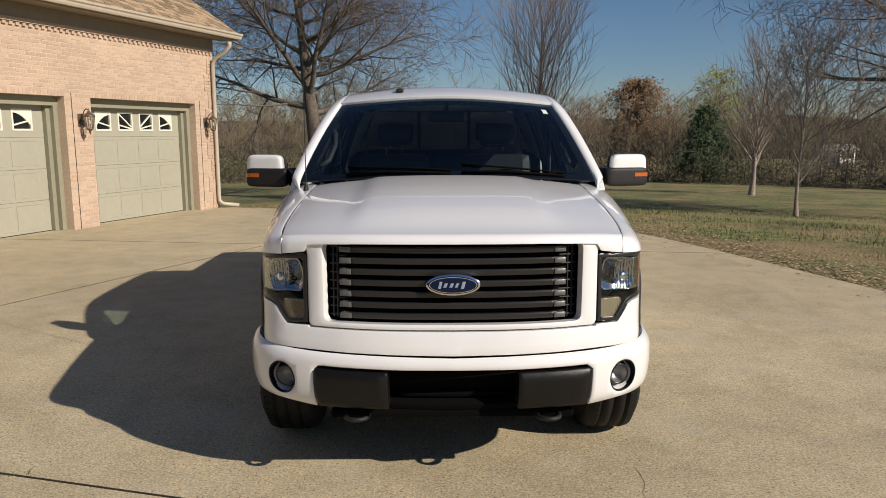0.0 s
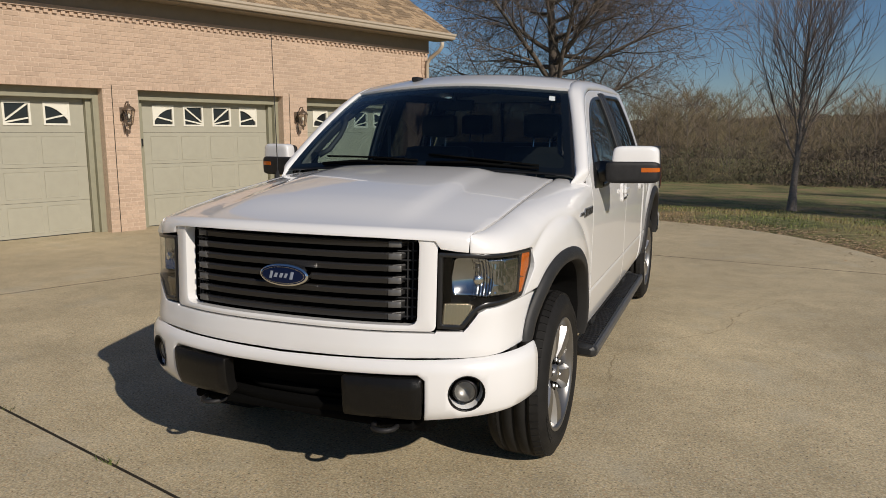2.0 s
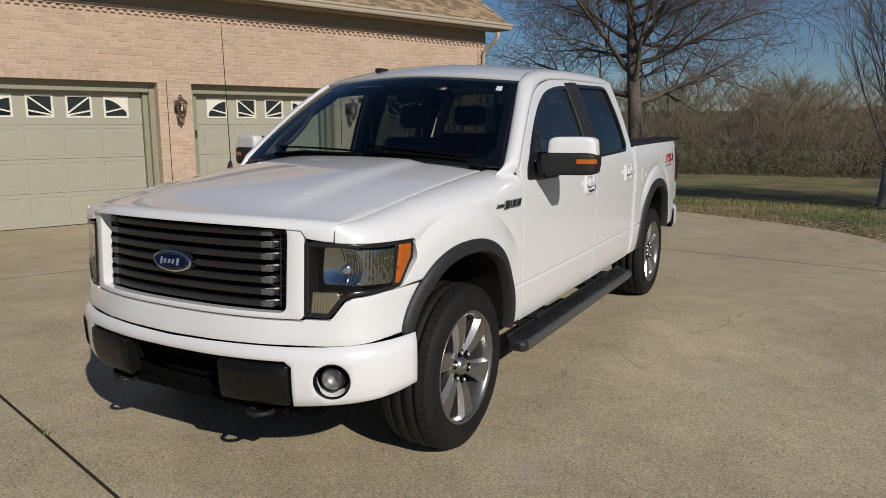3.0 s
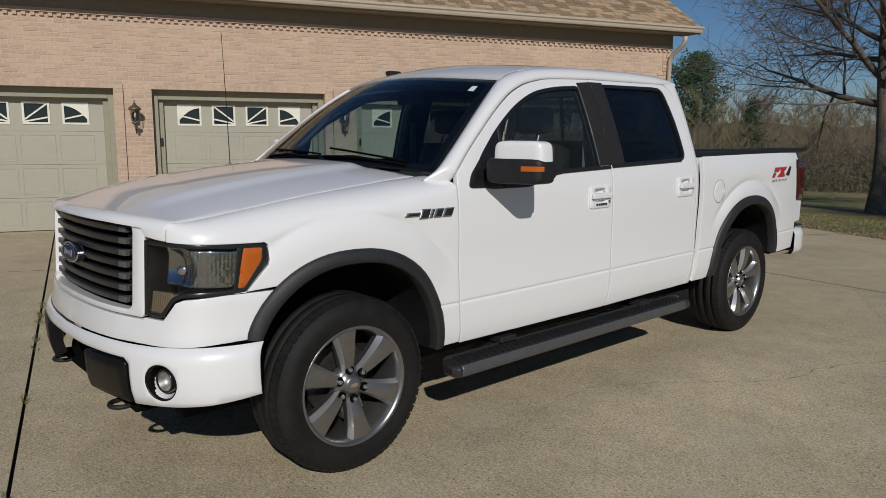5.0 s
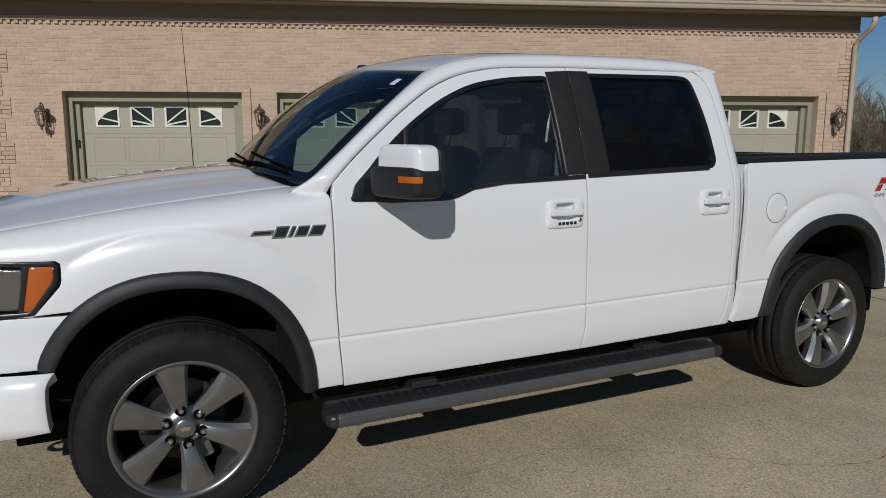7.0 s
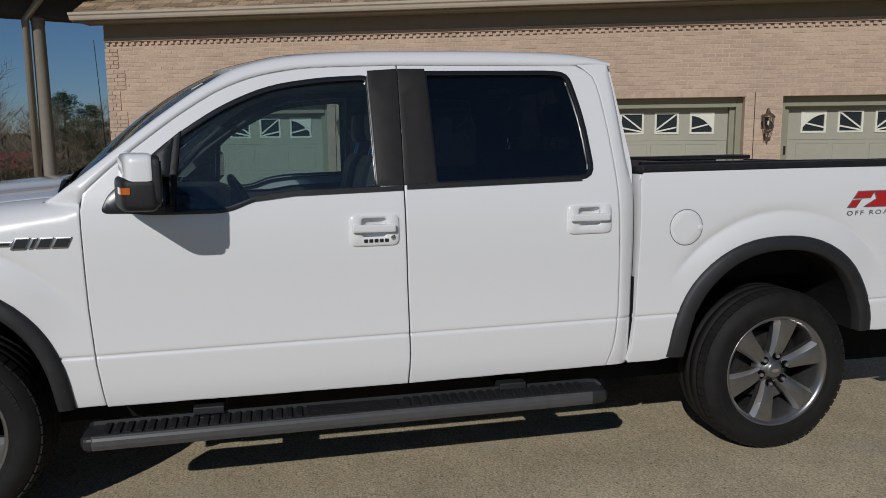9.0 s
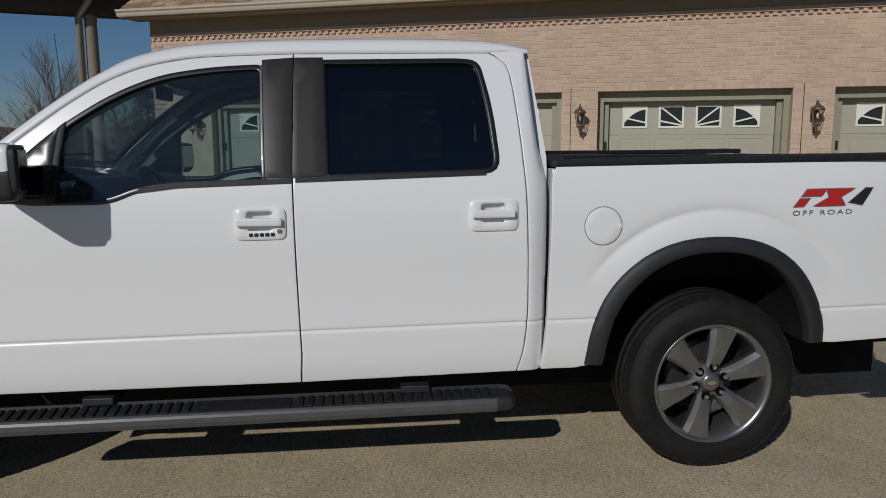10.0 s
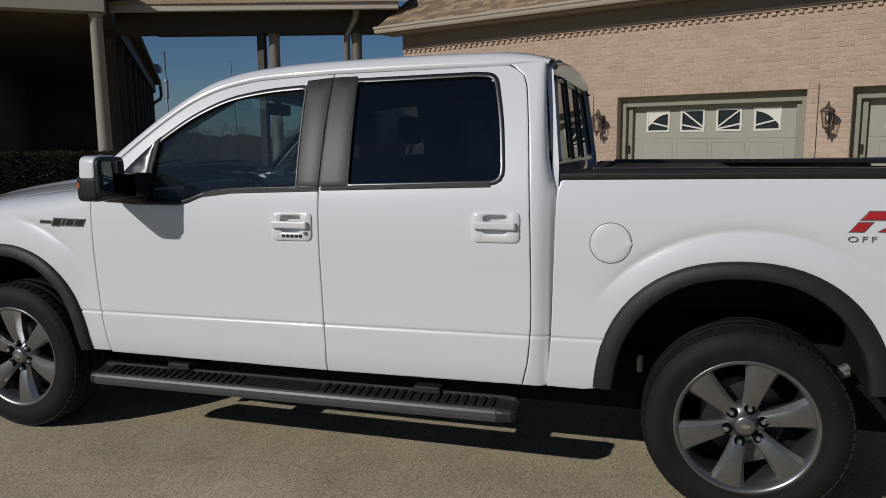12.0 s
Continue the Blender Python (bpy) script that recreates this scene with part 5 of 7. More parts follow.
for k in range(25):
    a = -1 + 2 * k / 24
    top = roof_map(a, 1.0)
    low = back_map(a * 0.715, 1.808) + Vector((0, 0.007, 0))
    rows.append([bm.verts.new(p) for p in (top + Vector((0, -0.012, 0.001)), top + Vector((0, 0.006, -0.006)), top + Vector((0, 0.004, -0.022)), low)])
for p, q in zip(rows, rows[1:]):
    for k in range(3):
        bm.faces.new((p[k], p[k + 1], q[k + 1], q[k]))
bmesh.ops.recalc_face_normals(bm, faces=bm.faces)
part("roof_rear_lip", bm, PAINT, truck, smooth=True)

# -- bed --
bed_o = [(3.849, 0.476), (3.866, 0.70), (3.876, 1.10), (3.879, 1.27), (3.883, 1.315), (3.900, 1.352), (5.47, 1.352), (5.50, 1.28), (5.465, 1.24), (5.485, 1.05), (5.52, 0.95), (5.61, 0.935), (5.61, 0.765), (5.495, 0.757), (5.485, 0.54)] + [(5.20, 0.535)] + FA["rear_cut"][::-1] + [(4.0, 0.474)]
bs = both("bed_side", sheet(bed_o, side, step=0.034, rows=CREASE, extra=SWELL_POINTS, skip=in_swell, band=True), PAINT)
both("bed_inner_wall", boxed(0.74, 0.76, 3.93, 5.62, 0.86, 1.385), UNDER)
def rake(bm):
    for v in bm.verts:
        v.co = raked(v.co)
    return bm


both("bed_rail_cap", rake(boxed(0.735, 0.972, 3.890, 5.63, 1.350, 1.380, bevel=0.010)), BLACK, label="black plastic bed rail cap")
part("bed_front_panel", rake(boxed(-0.955, 0.955, 3.888, 3.896, 0.5, 1.345)), PAINT, truck)
part("bed_floor", boxed(-0.75, 0.75, 3.93, 5.62, 0.84, 0.87), UNDER, truck)
part("bed_front_wall", boxed(-0.95, 0.95, 3.945, 3.965, 0.6, 1.385), UNDER, truck, "black bed front panel")
part("bed_front_cap", boxed(-0.74, 0.74, 3.93, 3.985, 1.383, 1.409, bevel=0.008), BLACK, truck)
tg = part("tailgate", boxed(-0.76, 0.76, 5.60, 5.66, 0.78, 1.375, bevel=0.012), PAINT, truck)
part("tailgate_cap", boxed(-0.77, 0.77, 5.585, 5.668, 1.372, 1.398, bevel=0.008), BLACK, tg)
for x in (0.735, -0.735):
    part("tonneau_rail", boxed(x - 0.02, x + 0.02, 4.0, 5.58, 1.40, 1.425, bevel=0.006), TRIM, truck, "black bed cover rail")
part("folded_bed_cover", boxed(-0.70, 0.70, 4.02, 4.62, 1.36, 1.405, bevel=0.012), BLACK, truck, "black folding bed cover")
# fuel door
circle = lambda yc, zc, r, n=40: [(yc + r * math.cos(2 * math.pi * k / n), zc + r * math.sin(2 * math.pi * k / n)) for k in range(n)]
# Flat grey ring stands for the shade line round the fuel door.
both("fuel_door_gap", sheet(circle(4.100, 1.101, 0.083), on_side(0.0015), holes=[circle(4.100, 1.101, 0.0795)], step=0.04, thick=0.0, roll=0, rim=0.001), DECALGREY, bs)
fuel = both("fuel_door", sheet(circle(4.100, 1.101, 0.0795), on_side(0.0035), step=0.03, thick=0.004, roll=0.002, rim=0.004), PAINT, bs)
both("fuel_door_tab", sheet(circle(4.171, 1.099, 0.012, 16), on_side(0.006), step=0.02, thick=0.003, roll=0.001, rim=0.003), PAINT, bs)
# tail lamps
both("tail_lamp_bezel", sheet(round_corners([(5.475, 0.945), (5.60, 0.935), (5.62, 1.26), (5.45, 1.29), (5.44, 1.22), (5.455, 1.08)], 0.02), on_side(0.007), step=0.04, thick=0.03, roll=0.003), TRIM)
tl = both("tail_lamp", sheet(round_corners([(5.487, 0.962), (5.60, 0.952), (5.615, 1.245), (5.462, 1.272), (5.453, 1.21), (5.467, 1.08)], 0.02), on_side(0.014), step=0.04, thick=0.03, roll=0.006), REDLENS, label="smoked red tail lamp")
# rear bumper
bm = bmesh.new()
rings = []
REAR = [(-0.985, 5.497), (-0.982, 5.62), (-0.965, 5.72), (-0.91, 5.795), (-0.80, 5.832), (-0.5, 5.852), (0.0, 5.86)]
REAR += [(-x, y) for x, y in REAR[::-1][1:]]
rx, ry = curve([(k, p[0]) for k, p in enumerate(REAR)]), curve([(k, p[1]) for k, p in enumerate(REAR)])
for k in range(49):
    t = (len(REAR) - 1) * k / 48
    d = Vector((rx(t + 0.02) - rx(t - 0.02), ry(t + 0.02) - ry(t - 0.02), 0)).normalized()
    n = Vector((-d.y, d.x, 0))
    rings.append([bm.verts.new(Vector((rx(t), ry(t), z)) + n * q) for q, z in ((-0.10, 0.52), (-0.02, 0.525), (0, 0.56), (0.0, 0.70), (-0.02, 0.74), (-0.10, 0.745))])
for a, b in zip(rings, rings[1:]):
    for k in range(5):
        bm.faces.new((a[k], b[k], b[k + 1], a[k + 1]))
part("rear_bumper", bm, PAINT, truck, smooth=True)
part("bumper_step_pad", boxed(-0.9, 0.9, 5.70, 5.85, 0.745, 0.757, bevel=0.004), BLACK, truck)

# -- arches and underbody --
for key, rad in (("front", 0), ("rear", 0)):
    inn, out = FA[key + "_in"], FA[key + "_out"]
    bm = bmesh.new()
    rings = []
    n = 56
    def along(path, t):
        d = [0.0]
        for p, q in zip(path, path[1:]):
            d.append(d[-1] + math.dist(p, q))
        s = t * d[-1]
        i = max(0, min(len(path) - 2, next((k for k in range(len(d) - 1) if s <= d[k + 1]), len(d) - 2)))
        w = (s - d[i]) / max(1e-9, d[i + 1] - d[i])
        return Vector(path[i]).lerp(Vector(path[i + 1]), w)
    for k in range(n + 1):
        a, b = along(inn, k / n), along(out, k / n)
        row = []
        pa, pb = side(*a), side(*b)
        for t, lift in ((1.0, 0.001), (0.97, 0.010), (0.75, 0.020), (0.4, 0.027), (0.1, 0.027), (0.0, 0.020)):
            q = a.lerp(b, t)
            p = side(*q)
            row.append(Vector((p.x + lift, p.y, p.z)))
        row.append(row[-1] + Vector((-0.09, 0, 0)))
        rings.append([bm.verts.new(p) for p in row])
    for a, b in zip(rings, rings[1:]):
        for k in range(len(a) - 1):
            bm.faces.new((a[k], a[k + 1], b[k + 1], b[k]))
    both("wheel_arch_flare", bm, FLARE, label="grey-black plastic arch flare", smooth=True)
    # liner behind it
    bm = bmesh.new()
    rings = []
    for k in range(n + 1):
        a = along(inn, k / n)
        p = side(*a)
        rings.append([bm.verts.new((x, p.y, p.z + dz)) for x, dz in ((p.x - 0.03, -0.004), (0.62, 0.01), (0.5, 0.02))])
    for a, b in zip(rings, rings[1:]):
        for k in range(2):
            bm.faces.new((a[k], a[k + 1], b[k + 1], b[k]))
    both("wheel_well", bm, UNDER)
    yc = FRONT_AXLE if key == "front" else REAR_AXLE
    both("wheel_well_back", boxed(0.44, 0.5, yc - 0.56, yc + 0.56, 0.55, 1.12), UNDER)
part("engine_bay", boxed(-0.60, 0.60, 0.25, 1.45, 0.5, 1.08), UNDER, truck, "dark underbody")
part("firewall", boxed(-0.90, 0.90, 1.45, 1.50, 0.5, 1.26), UNDER, truck)
part("cab_floor", boxed(-0.90, 0.90, 1.50, 3.88, 0.50, 0.60), UNDER, truck)
both("rocker", boxed(0.80, 0.925, 1.55, 3.86, 0.485, 0.60, bevel=0.02), UNDER)
# Rails deepened below true size to keep the gap behind the boards dark.
both("chassis_rail", boxed(0.42, 0.52, 0.35, 5.75, 0.27, 0.56, bevel=0.01), UNDER)
both("bed_underside", boxed(0.70, 0.93, 3.84, 4.08, 0.50, 0.9), UNDER)
both("rear_valance", boxed(0.70, 0.93, 5.14, 5.62, 0.56, 0.9), UNDER)
bm = bmesh.new()
tube(bm, [(-0.85, REAR_AXLE, HUB), (0.85, REAR_AXLE, HUB)], 0.05, 12)
lathe(bm, [(0.0, -0.16), (0.12, -0.12), (0.16, 0), (0.12, 0.12), (0, 0.16)], 16, axis="x", centre=(0, REAR_AXLE, HUB))
part("rear_axle", bm, UNDER, truck, smooth=True)
bm = bmesh.new()
tube(bm, [(-0.8, FRONT_AXLE, HUB), (0.8, FRONT_AXLE, HUB)], 0.04, 10)
part("front_axle", bm, UNDER, truck)
bm = bmesh.new()
for k in range(3):
    tube(bm, [(0.60, 4.60 + d, 0.40 - 0.014 * k + h) for d, h in ((0.10, 0.0), (0.30, 0.09), (0.56 - 0.08 * k, 0.22 - 0.05 * k))], 0.019, 6)
both("leaf_spring", bm, LUGDARK, label="dull metal leaf spring")
both("shock_absorber", boxed(0.58, 0.64, 4.205, 4.24, 0.49, 0.575, bevel=0.012), STEEL, label="pale metal spring mount")
bm = bmesh.new()
tube(bm, [(-0.62, 4.9, 0.42), (-0.75, 5.1, 0.42), (-0.85, 5.2, 0.40)], 0.035, 10)
part("exhaust_pipe", bm, STEEL, truck, smooth=True)
part("spare_carrier", boxed(-0.4, 0.4, 4.95, 5.6, 0.48, 0.70, bevel=0.08), UNDER, truck, "dark spare wheel under the bed")

# -- nose: grille, lamps, bumper --
G0, G1, GU = 0.808, 1.158, 0.577
surround_o = round_corners([(-0.638, 0.785), (0.638, 0.785), (0.652, 0.80), (0.654, 1.10), (0.662, 1.172), (-0.662, 1.172), (-0.654, 1.10), (-0.652, 0.80)], 0.01)
part("grille_surround", sheet(surround_o, lambda u, z: nose_map(u, z, 0.006), holes=[round_corners([(-GU, G0), (GU, G0), (GU + 0.006, G1), (-GU - 0.006, G1)], 0.035)], step=0.035, thick=0.045, roll=0.003, rim=0.008), PAINT, truck)
# Black sheet in place of the shade behind the slats.
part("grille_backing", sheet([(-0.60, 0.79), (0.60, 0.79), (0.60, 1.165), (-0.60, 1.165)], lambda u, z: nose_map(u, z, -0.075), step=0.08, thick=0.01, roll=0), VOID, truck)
for k in range(7):
    z = 0.838 + 0.0485 * k
    bm = bmesh.new()
    rings = []
    for j in range(41):
        u = -0.515 + 1.03 * j / 40
        back = 0.018 + 0.045 * max(0, (abs(u) - 0.455) / 0.055) ** 1.2
        row = [nose_map(u, z + dz, -(d + back)) for d, dz in ((0.03, 0.010), (0.004, 0.012), (0.0, 0.006), (0.006, -0.014), (0.03, -0.012))]
        rings.append([bm.verts.new(p) for p in row])
    for a, b in zip(rings, rings[1:]):
        for i in range(4):
            bm.faces.new((a[i], a[i + 1], b[i + 1], b[i]))
    part("grille_slat", bm, SLAT, truck, "satin grey grille bar")
for s in (-1, 1):
    for k in range(9):
        z = 0.832 + 0.038 * k
        bm = bmesh.new()
        tube(bm, [nose_map(s * u, z, -0.05) for u in (0.47, 0.51, 0.55)], 0.004, 5)
        part("grille_mesh_bar", bm, BLACK, truck)
    for k in range(7):
        z = 0.838 + 0.0485 * k
        tab = sheet([(s * u, w) for u, w in ((0.450, z - 0.013), (0.502, z - 0.013), (0.502, z + 0.010), (0.450, z + 0.010))], lambda u, z: nose_map(u, z, -0.016), step=0.03, thick=0.02, roll=0.002, rim=0.003)
        part("slat_end", tab, SLATEND, truck)
    bm = bmesh.new()
    for u in (0.515, 0.535):
        tube(bm, [nose_map(s * u, z, -0.05) for z in (0.82, 1.0, 1.15)], 0.004, 5)
    part("grille_mesh_upright", bm, BLACK, truck)


def disc(cx, cz, rx, rz, out, n=48):
    return [(cx + rx * math.cos(2 * math.pi * k / n), cz + rz * math.sin(2 * math.pi * k / n)) for k in range(n)]


badge = part("grille_emblem", sheet(disc(0, 0.985, 0.117, 0.046, 0), lambda u, z: nose_map(u, z, 0.014), step=0.02, thick=0.03, roll=0.004, rim=0.006), CHROME, truck, "oval blue and chrome emblem")
part("emblem_field", sheet(disc(0, 0.985, 0.108, 0.039, 0), lambda u, z: nose_map(u, z, 0.0165), step=0.02, thick=0.003, roll=0.001, rim=0.003), BLUE, badge, "dark blue oval")
for a, b, h in ((-0.062, -0.050, 0.017), (-0.040, -0.026, 0.010), (-0.014, 0.0, 0.010), (0.010, 0.022, 0.010), (0.036, 0.050, 0.017)):
    bar = [(a - 0.004, 0.983 - h * 0.8), (b - 0.004, 0.983 - h * 0.8), (b + 0.004, 0.983 + h), (a + 0.004, 0.983 + h)]
    part("emblem_bar", sheet(bar, lambda u, z: nose_map(u, z, 0.0185), step=0.02, thick=0.002, roll=0.0005, rim=0.0015), PALE, badge, "plain silver bar on the emblem")
part("emblem_ring", sheet(disc(0, 0.985, 0.103, 0.035, 0), lambda u, z: nose_map(u, z, 0.018), holes=[disc(0, 0.985, 0.100, 0.0325, 0)], step=0.02, thick=0.001, roll=0.0, rim=0.0008), SILVER, badge)

# headlights: (u, z) outline; u runs along the nose's plan
u_in, u_out = 0.656, U(0.9185)
lamp_o = [(u_in, 0.795), (u_in + 0.105, 0.792), (u_in + 0.125, 0.815), (u_in + 0.165, 0.868), (u_in + 0.20, 0.880), (u_out - 0.098, 0.884), (u_out - 0.075, 0.896), (u_out - 0.006, 1.0), (u_out, 1.02), (u_out, 1.074), (u_out - 0.02, 1.086), (u_in, 1.104)]
lamp_r = round_corners(lamp_o, [0.008, 0.01, 0.01, 0.02, 0.02, 0.02, 0.02, 0.02, 0.02, 0.015, 0.015, 0.01])
hl = both("headlight", sheet(inset(densify(lamp_r, 0.05), 0.003), lambda u, z: nose_map(u, z, 0.010), holes=[inset(densify(lamp_r, 0.03), 0.020)], step=0.03, thick=0.12, roll=0.002, rim=0.005), TRIM, label="headlight with a dark bezel and amber corner")
both("lamp_housing", sheet(inset(densify(lamp_r, 0.05), 0.006), lambda u, z: nose_map(u, z, -0.125), step=0.05, thick=0.0, roll=0), material("lamp_dark_housing", (0.014, 0.014, 0.015), 0.5), hl)
LAMP_SILVER = material("bright_lamp_reflector", (0.44, 0.45, 0.46), 0.11, metal=1.0)
FLUTE = 0.0155
rib = random.Random(17)
TILT = [[rib.uniform(-0.30, 0.30) for _ in range(9)] for _ in range(40)]


def reflector_map(u, z):
    """A bowl, smooth at its inner end, cut into tilted upright flutes towards the corner."""
    bowl = 0.052 * max(0.0, 1 - ((u - u_in - 0.10) / 0.105) ** 2 * 0.8 - ((z - 0.988) / 0.095) ** 2 * 0.8)
    k = max(0.0, min(1.0, (u - u_in - 0.112) / 0.008))
    a, b = (u - u_in) / FLUTE, (z - 0.90) / 0.030
    i, j = int(a), max(0, min(8, int(b)))
    x = 2 * (a - i) - 1
    y = 2 * (b - int(b)) - 1
    flute = 0.0042 * (1 - x * x) + FLUTE * 0.28 * x * TILT[i % 40][j] + 0.007 * y * TILT[(i * 3 + 7) % 40][j]
    return nose_map(u, z, -0.030 - bowl + k * flute)


both("main_reflector", sheet(round_corners([(u_in + 0.040, 0.922), (u_out - 0.166, 0.914), (u_out - 0.152, 0.985), (u_out - 0.146, 1.056), (u_in + 0.050, 1.072), (u_in + 0.030, 0.99)], 0.02), reflector_map, step=0.0038, thick=0.02, roll=0.002), LAMP_SILVER, hl, "ribbed silver reflector")
both("bulb_shield", sheet(disc(u_in + 0.150, 0.985, 0.021, 0.021, 0, 16), lambda u, z: nose_map(u, z, -0.022 - 14 * ((u - u_in - 0.150) ** 2 + (z - 0.985) ** 2)), step=0.008, thick=0.02, roll=0.002), CHROME, hl, "small chrome bulb shield")
both("lamp_divider", sheet([(u_out - 0.146, 0.900), (u_out - 0.128, 0.900), (u_out - 0.116, 1.0), (u_out - 0.106, 1.074), (u_out - 0.130, 1.074), (u_out - 0.134, 1.0)], lambda u, z: nose_map(u, z, -0.002), step=0.03, thick=0.05, roll=0.002), TRIM, hl)
lens = both("lens", sheet(inset(densify(lamp_r, 0.05), 0.012), lambda u, z: nose_map(u, z, 0.006), step=0.05, thick=0.0, roll=0), LENS, hl, "clear lens")
for o in lens:
    o.visible_shadow = False
both("amber_reflector", sheet(round_corners([(u_out - 0.130, 0.905), (u_out - 0.092, 0.908), (u_out - 0.026, 1.004), (u_out - 0.020, 1.022), (u_out - 0.020, 1.066), (u_out - 0.108, 1.070), (u_out - 0.118, 1.0)], 0.012), lambda u, z: nose_map(u, z, -0.004), step=0.03, thick=0.03, roll=0.004), AMBER, hl, "amber side marker")
both("turn_signal", sheet(round_corners([(u_in + 0.016, 0.808), (u_in + 0.098, 0.806), (u_in + 0.138, 0.868), (u_in + 0.125, 0.895), (u_in + 0.018, 0.895)], 0.01), lambda u, z: nose_map(u, z, -0.004 - 0.10 * (z - 0.80) + 0.0012 * math.sin(u * 520)), step=0.004, thick=0.03, roll=0.003), material("clear_turn_reflector", (0.44, 0.36, 0.24), 0.16, metal=0.75), hl, "pale amber turn signal")

# white panel under the lamps
low_r = [(U(flank(0.52)), 0.71), (U(flank(0.56)), 0.745), (U(flank(0.61)), 0.83), (U(flank(0.665)), 0.884), (u_in + 0.36, 0.884), (u_in + 0.20, 0.873), (u_in + 0.168, 0.860)]
uv = U(flank(0.50))
low_o = [(-uv, 0.694)] + [(u, 0.684 - 0.009 * (u == 0)) for u in (-0.75, 0.0, 0.75)] + [(uv, 0.694)] + low_r + [ (u_in + 0.128, 0.808), (u_in + 0.108, 0.786), (u_in, 0.786), (0.65, 0.778), (-0.65, 0.778)]
low_o += [(-u_in, 0.786), (-u_in - 0.108, 0.786), (-u_in - 0.128, 0.808), ] + [(-u, z) for u, z in low_r[::-1]]
part("lower_nose_panel", sheet(low_o, lambda u, z: nose_map(u, z, 0.010 + 0.012 * min(1.0, max(0, (0.77 - z) / 0.07))), step=0.03, thick=0.03), PAINT, truck)

# bumper, with its own plan
BUMP = [(0.0, 0.02), (0.2, 0.026), (0.4, 0.048), (0.58, 0.086), (0.72, 0.138), (0.838, 0.207), (0.918, 0.30), (0.960, 0.405), (0.977, 0.495)]
_b = [0.0]
for (xa, ya), (xb, yb) in zip(BUMP, BUMP[1:]):
    _b.append(_b[-1] + math.hypot(xb - xa, yb - ya))
bump_x, bump_y = curve(list(zip(_b, [p[0] for p in BUMP]))), curve(list(zip(_b, [p[1] for p in BUMP])))
bump_in = curve([(0.36, 0.05), (0.43, 0.022), (0.50, 0.004), (0.58, 0.0), (0.63, 0.002), (0.655, 0.008), (0.675, 0.020), (0.70, 0.045)])


def bumper_map(u, z, out=0.0):
    k = 1 - (bump_in(z) - out) * 0.9
    return Vector((math.copysign(bump_x(abs(u)), u) * k if u else 0.0, bump_y(abs(u)) + (bump_in(z) - out), z))


ub = _b[-1]
bump_o = [(-ub, 0.475), (-ub + 0.2, 0.452), (-0.72, 0.432), (-0.628, 0.425), (-0.628, 0.60), (-0.60, 0.622), (-0.3, 0.618), (0.3, 0.618), (0.60, 0.622), (0.628, 0.60), (0.628, 0.425), (0.72, 0.432), (ub - 0.2, 0.452), (ub, 0.475), (ub, 0.690), (0.85, 0.686), (0.75, 0.682), (0, 0.670), (-0.75, 0.682), (-0.85, 0.686), (-ub, 0.690)]
FOGSILVER = material("fog_reflector", (0.36, 0.35, 0.33), 0.42, metal=0.7)
fogs = [circle(s * 0.795, 0.545, 0.073, 28) for s in (-1, 1)]
bumper = part("front_bumper", sheet(bump_o, bumper_map, holes=fogs, step=0.03, thick=0.05, rows=(0.63, 0.64, 0.65, 0.66, 0.668, 0.676, 0.683), roll=0.004), PAINT, truck)
for s in (-1, 1):
    pocket = part("fog_lamp_pocket", sheet(circle(s * 0.795, 0.545, 0.080, 28), lambda u, z: bumper_map(u, z, -0.11), step=0.05, thick=0, roll=0), VOID, truck)
    bm = bmesh.new()
    inward = (bumper_map(s * 0.855, 0.545) - bumper_map(s * 0.735, 0.545)).cross(Vector((0, 0, s))).normalized()
    inward *= 1 if inward.y > 0 else -1
    ring = [[bm.verts.new(bumper_map(u, z) + inward * d) for u, z in circle(s * 0.795, 0.545, rad, 28)] for rad, d in ((0.0755, -0.0015), (0.0725, -0.0025), (0.0695, 0.004), (0.067, 0.095))]
    for a, b in zip(ring, ring[1:]):
        for k in range(28):
            bm.faces.new((a[k], a[(k + 1) % 28], b[(k + 1) % 28], b[k]))
    part("fog_lamp_sleeve", bm, BLACKPAD, pocket, "black sleeve round the fog lamp", smooth=True)
    c = bumper_map(s * 0.797, 0.545) + inward * 0.052
    n = (bumper_map(s * 0.795, 0.545, 0.02) - bumper_map(s * 0.795, 0.545, -0.02))
    m = look(c, c + Vector((0.28 * s, -1, 0)))
    bm = bmesh.new()
    lathe(bm, [(0.0, 0.02), (0.025, 0.016), (0.039, 0.0), (0.044, -0.02), (0.046, -0.022)], 24)
    for v in bm.verts:
        v.co.z = -v.co.z * -1
    bmesh.ops.transform(bm, matrix=m, verts=bm.verts)
    fog = part("fog_lamp", bm, FOGSILVER, truck, "round clear fog lamp", smooth=True)
    bm = bmesh.new()
    lathe(bm, [(0.041, -0.024), (0.047, -0.028), (0.050, -0.022), (0.048, 0.03)], 24)
    bmesh.ops.transform(bm, matrix=m, verts=bm.verts)
    part("fog_lamp_rim", bm, TRIM, fog, smooth=True)
    bm = bmesh.new()
    lathe(bm, [(0.0, -0.034), (0.026, -0.031), (0.041, -0.024)], 24)
    bmesh.ops.transform(bm, matrix=m, verts=bm.verts)
    g = part("fog_lamp_lens", bm, LENS, fog, smooth=True)
    g.visible_shadow = False
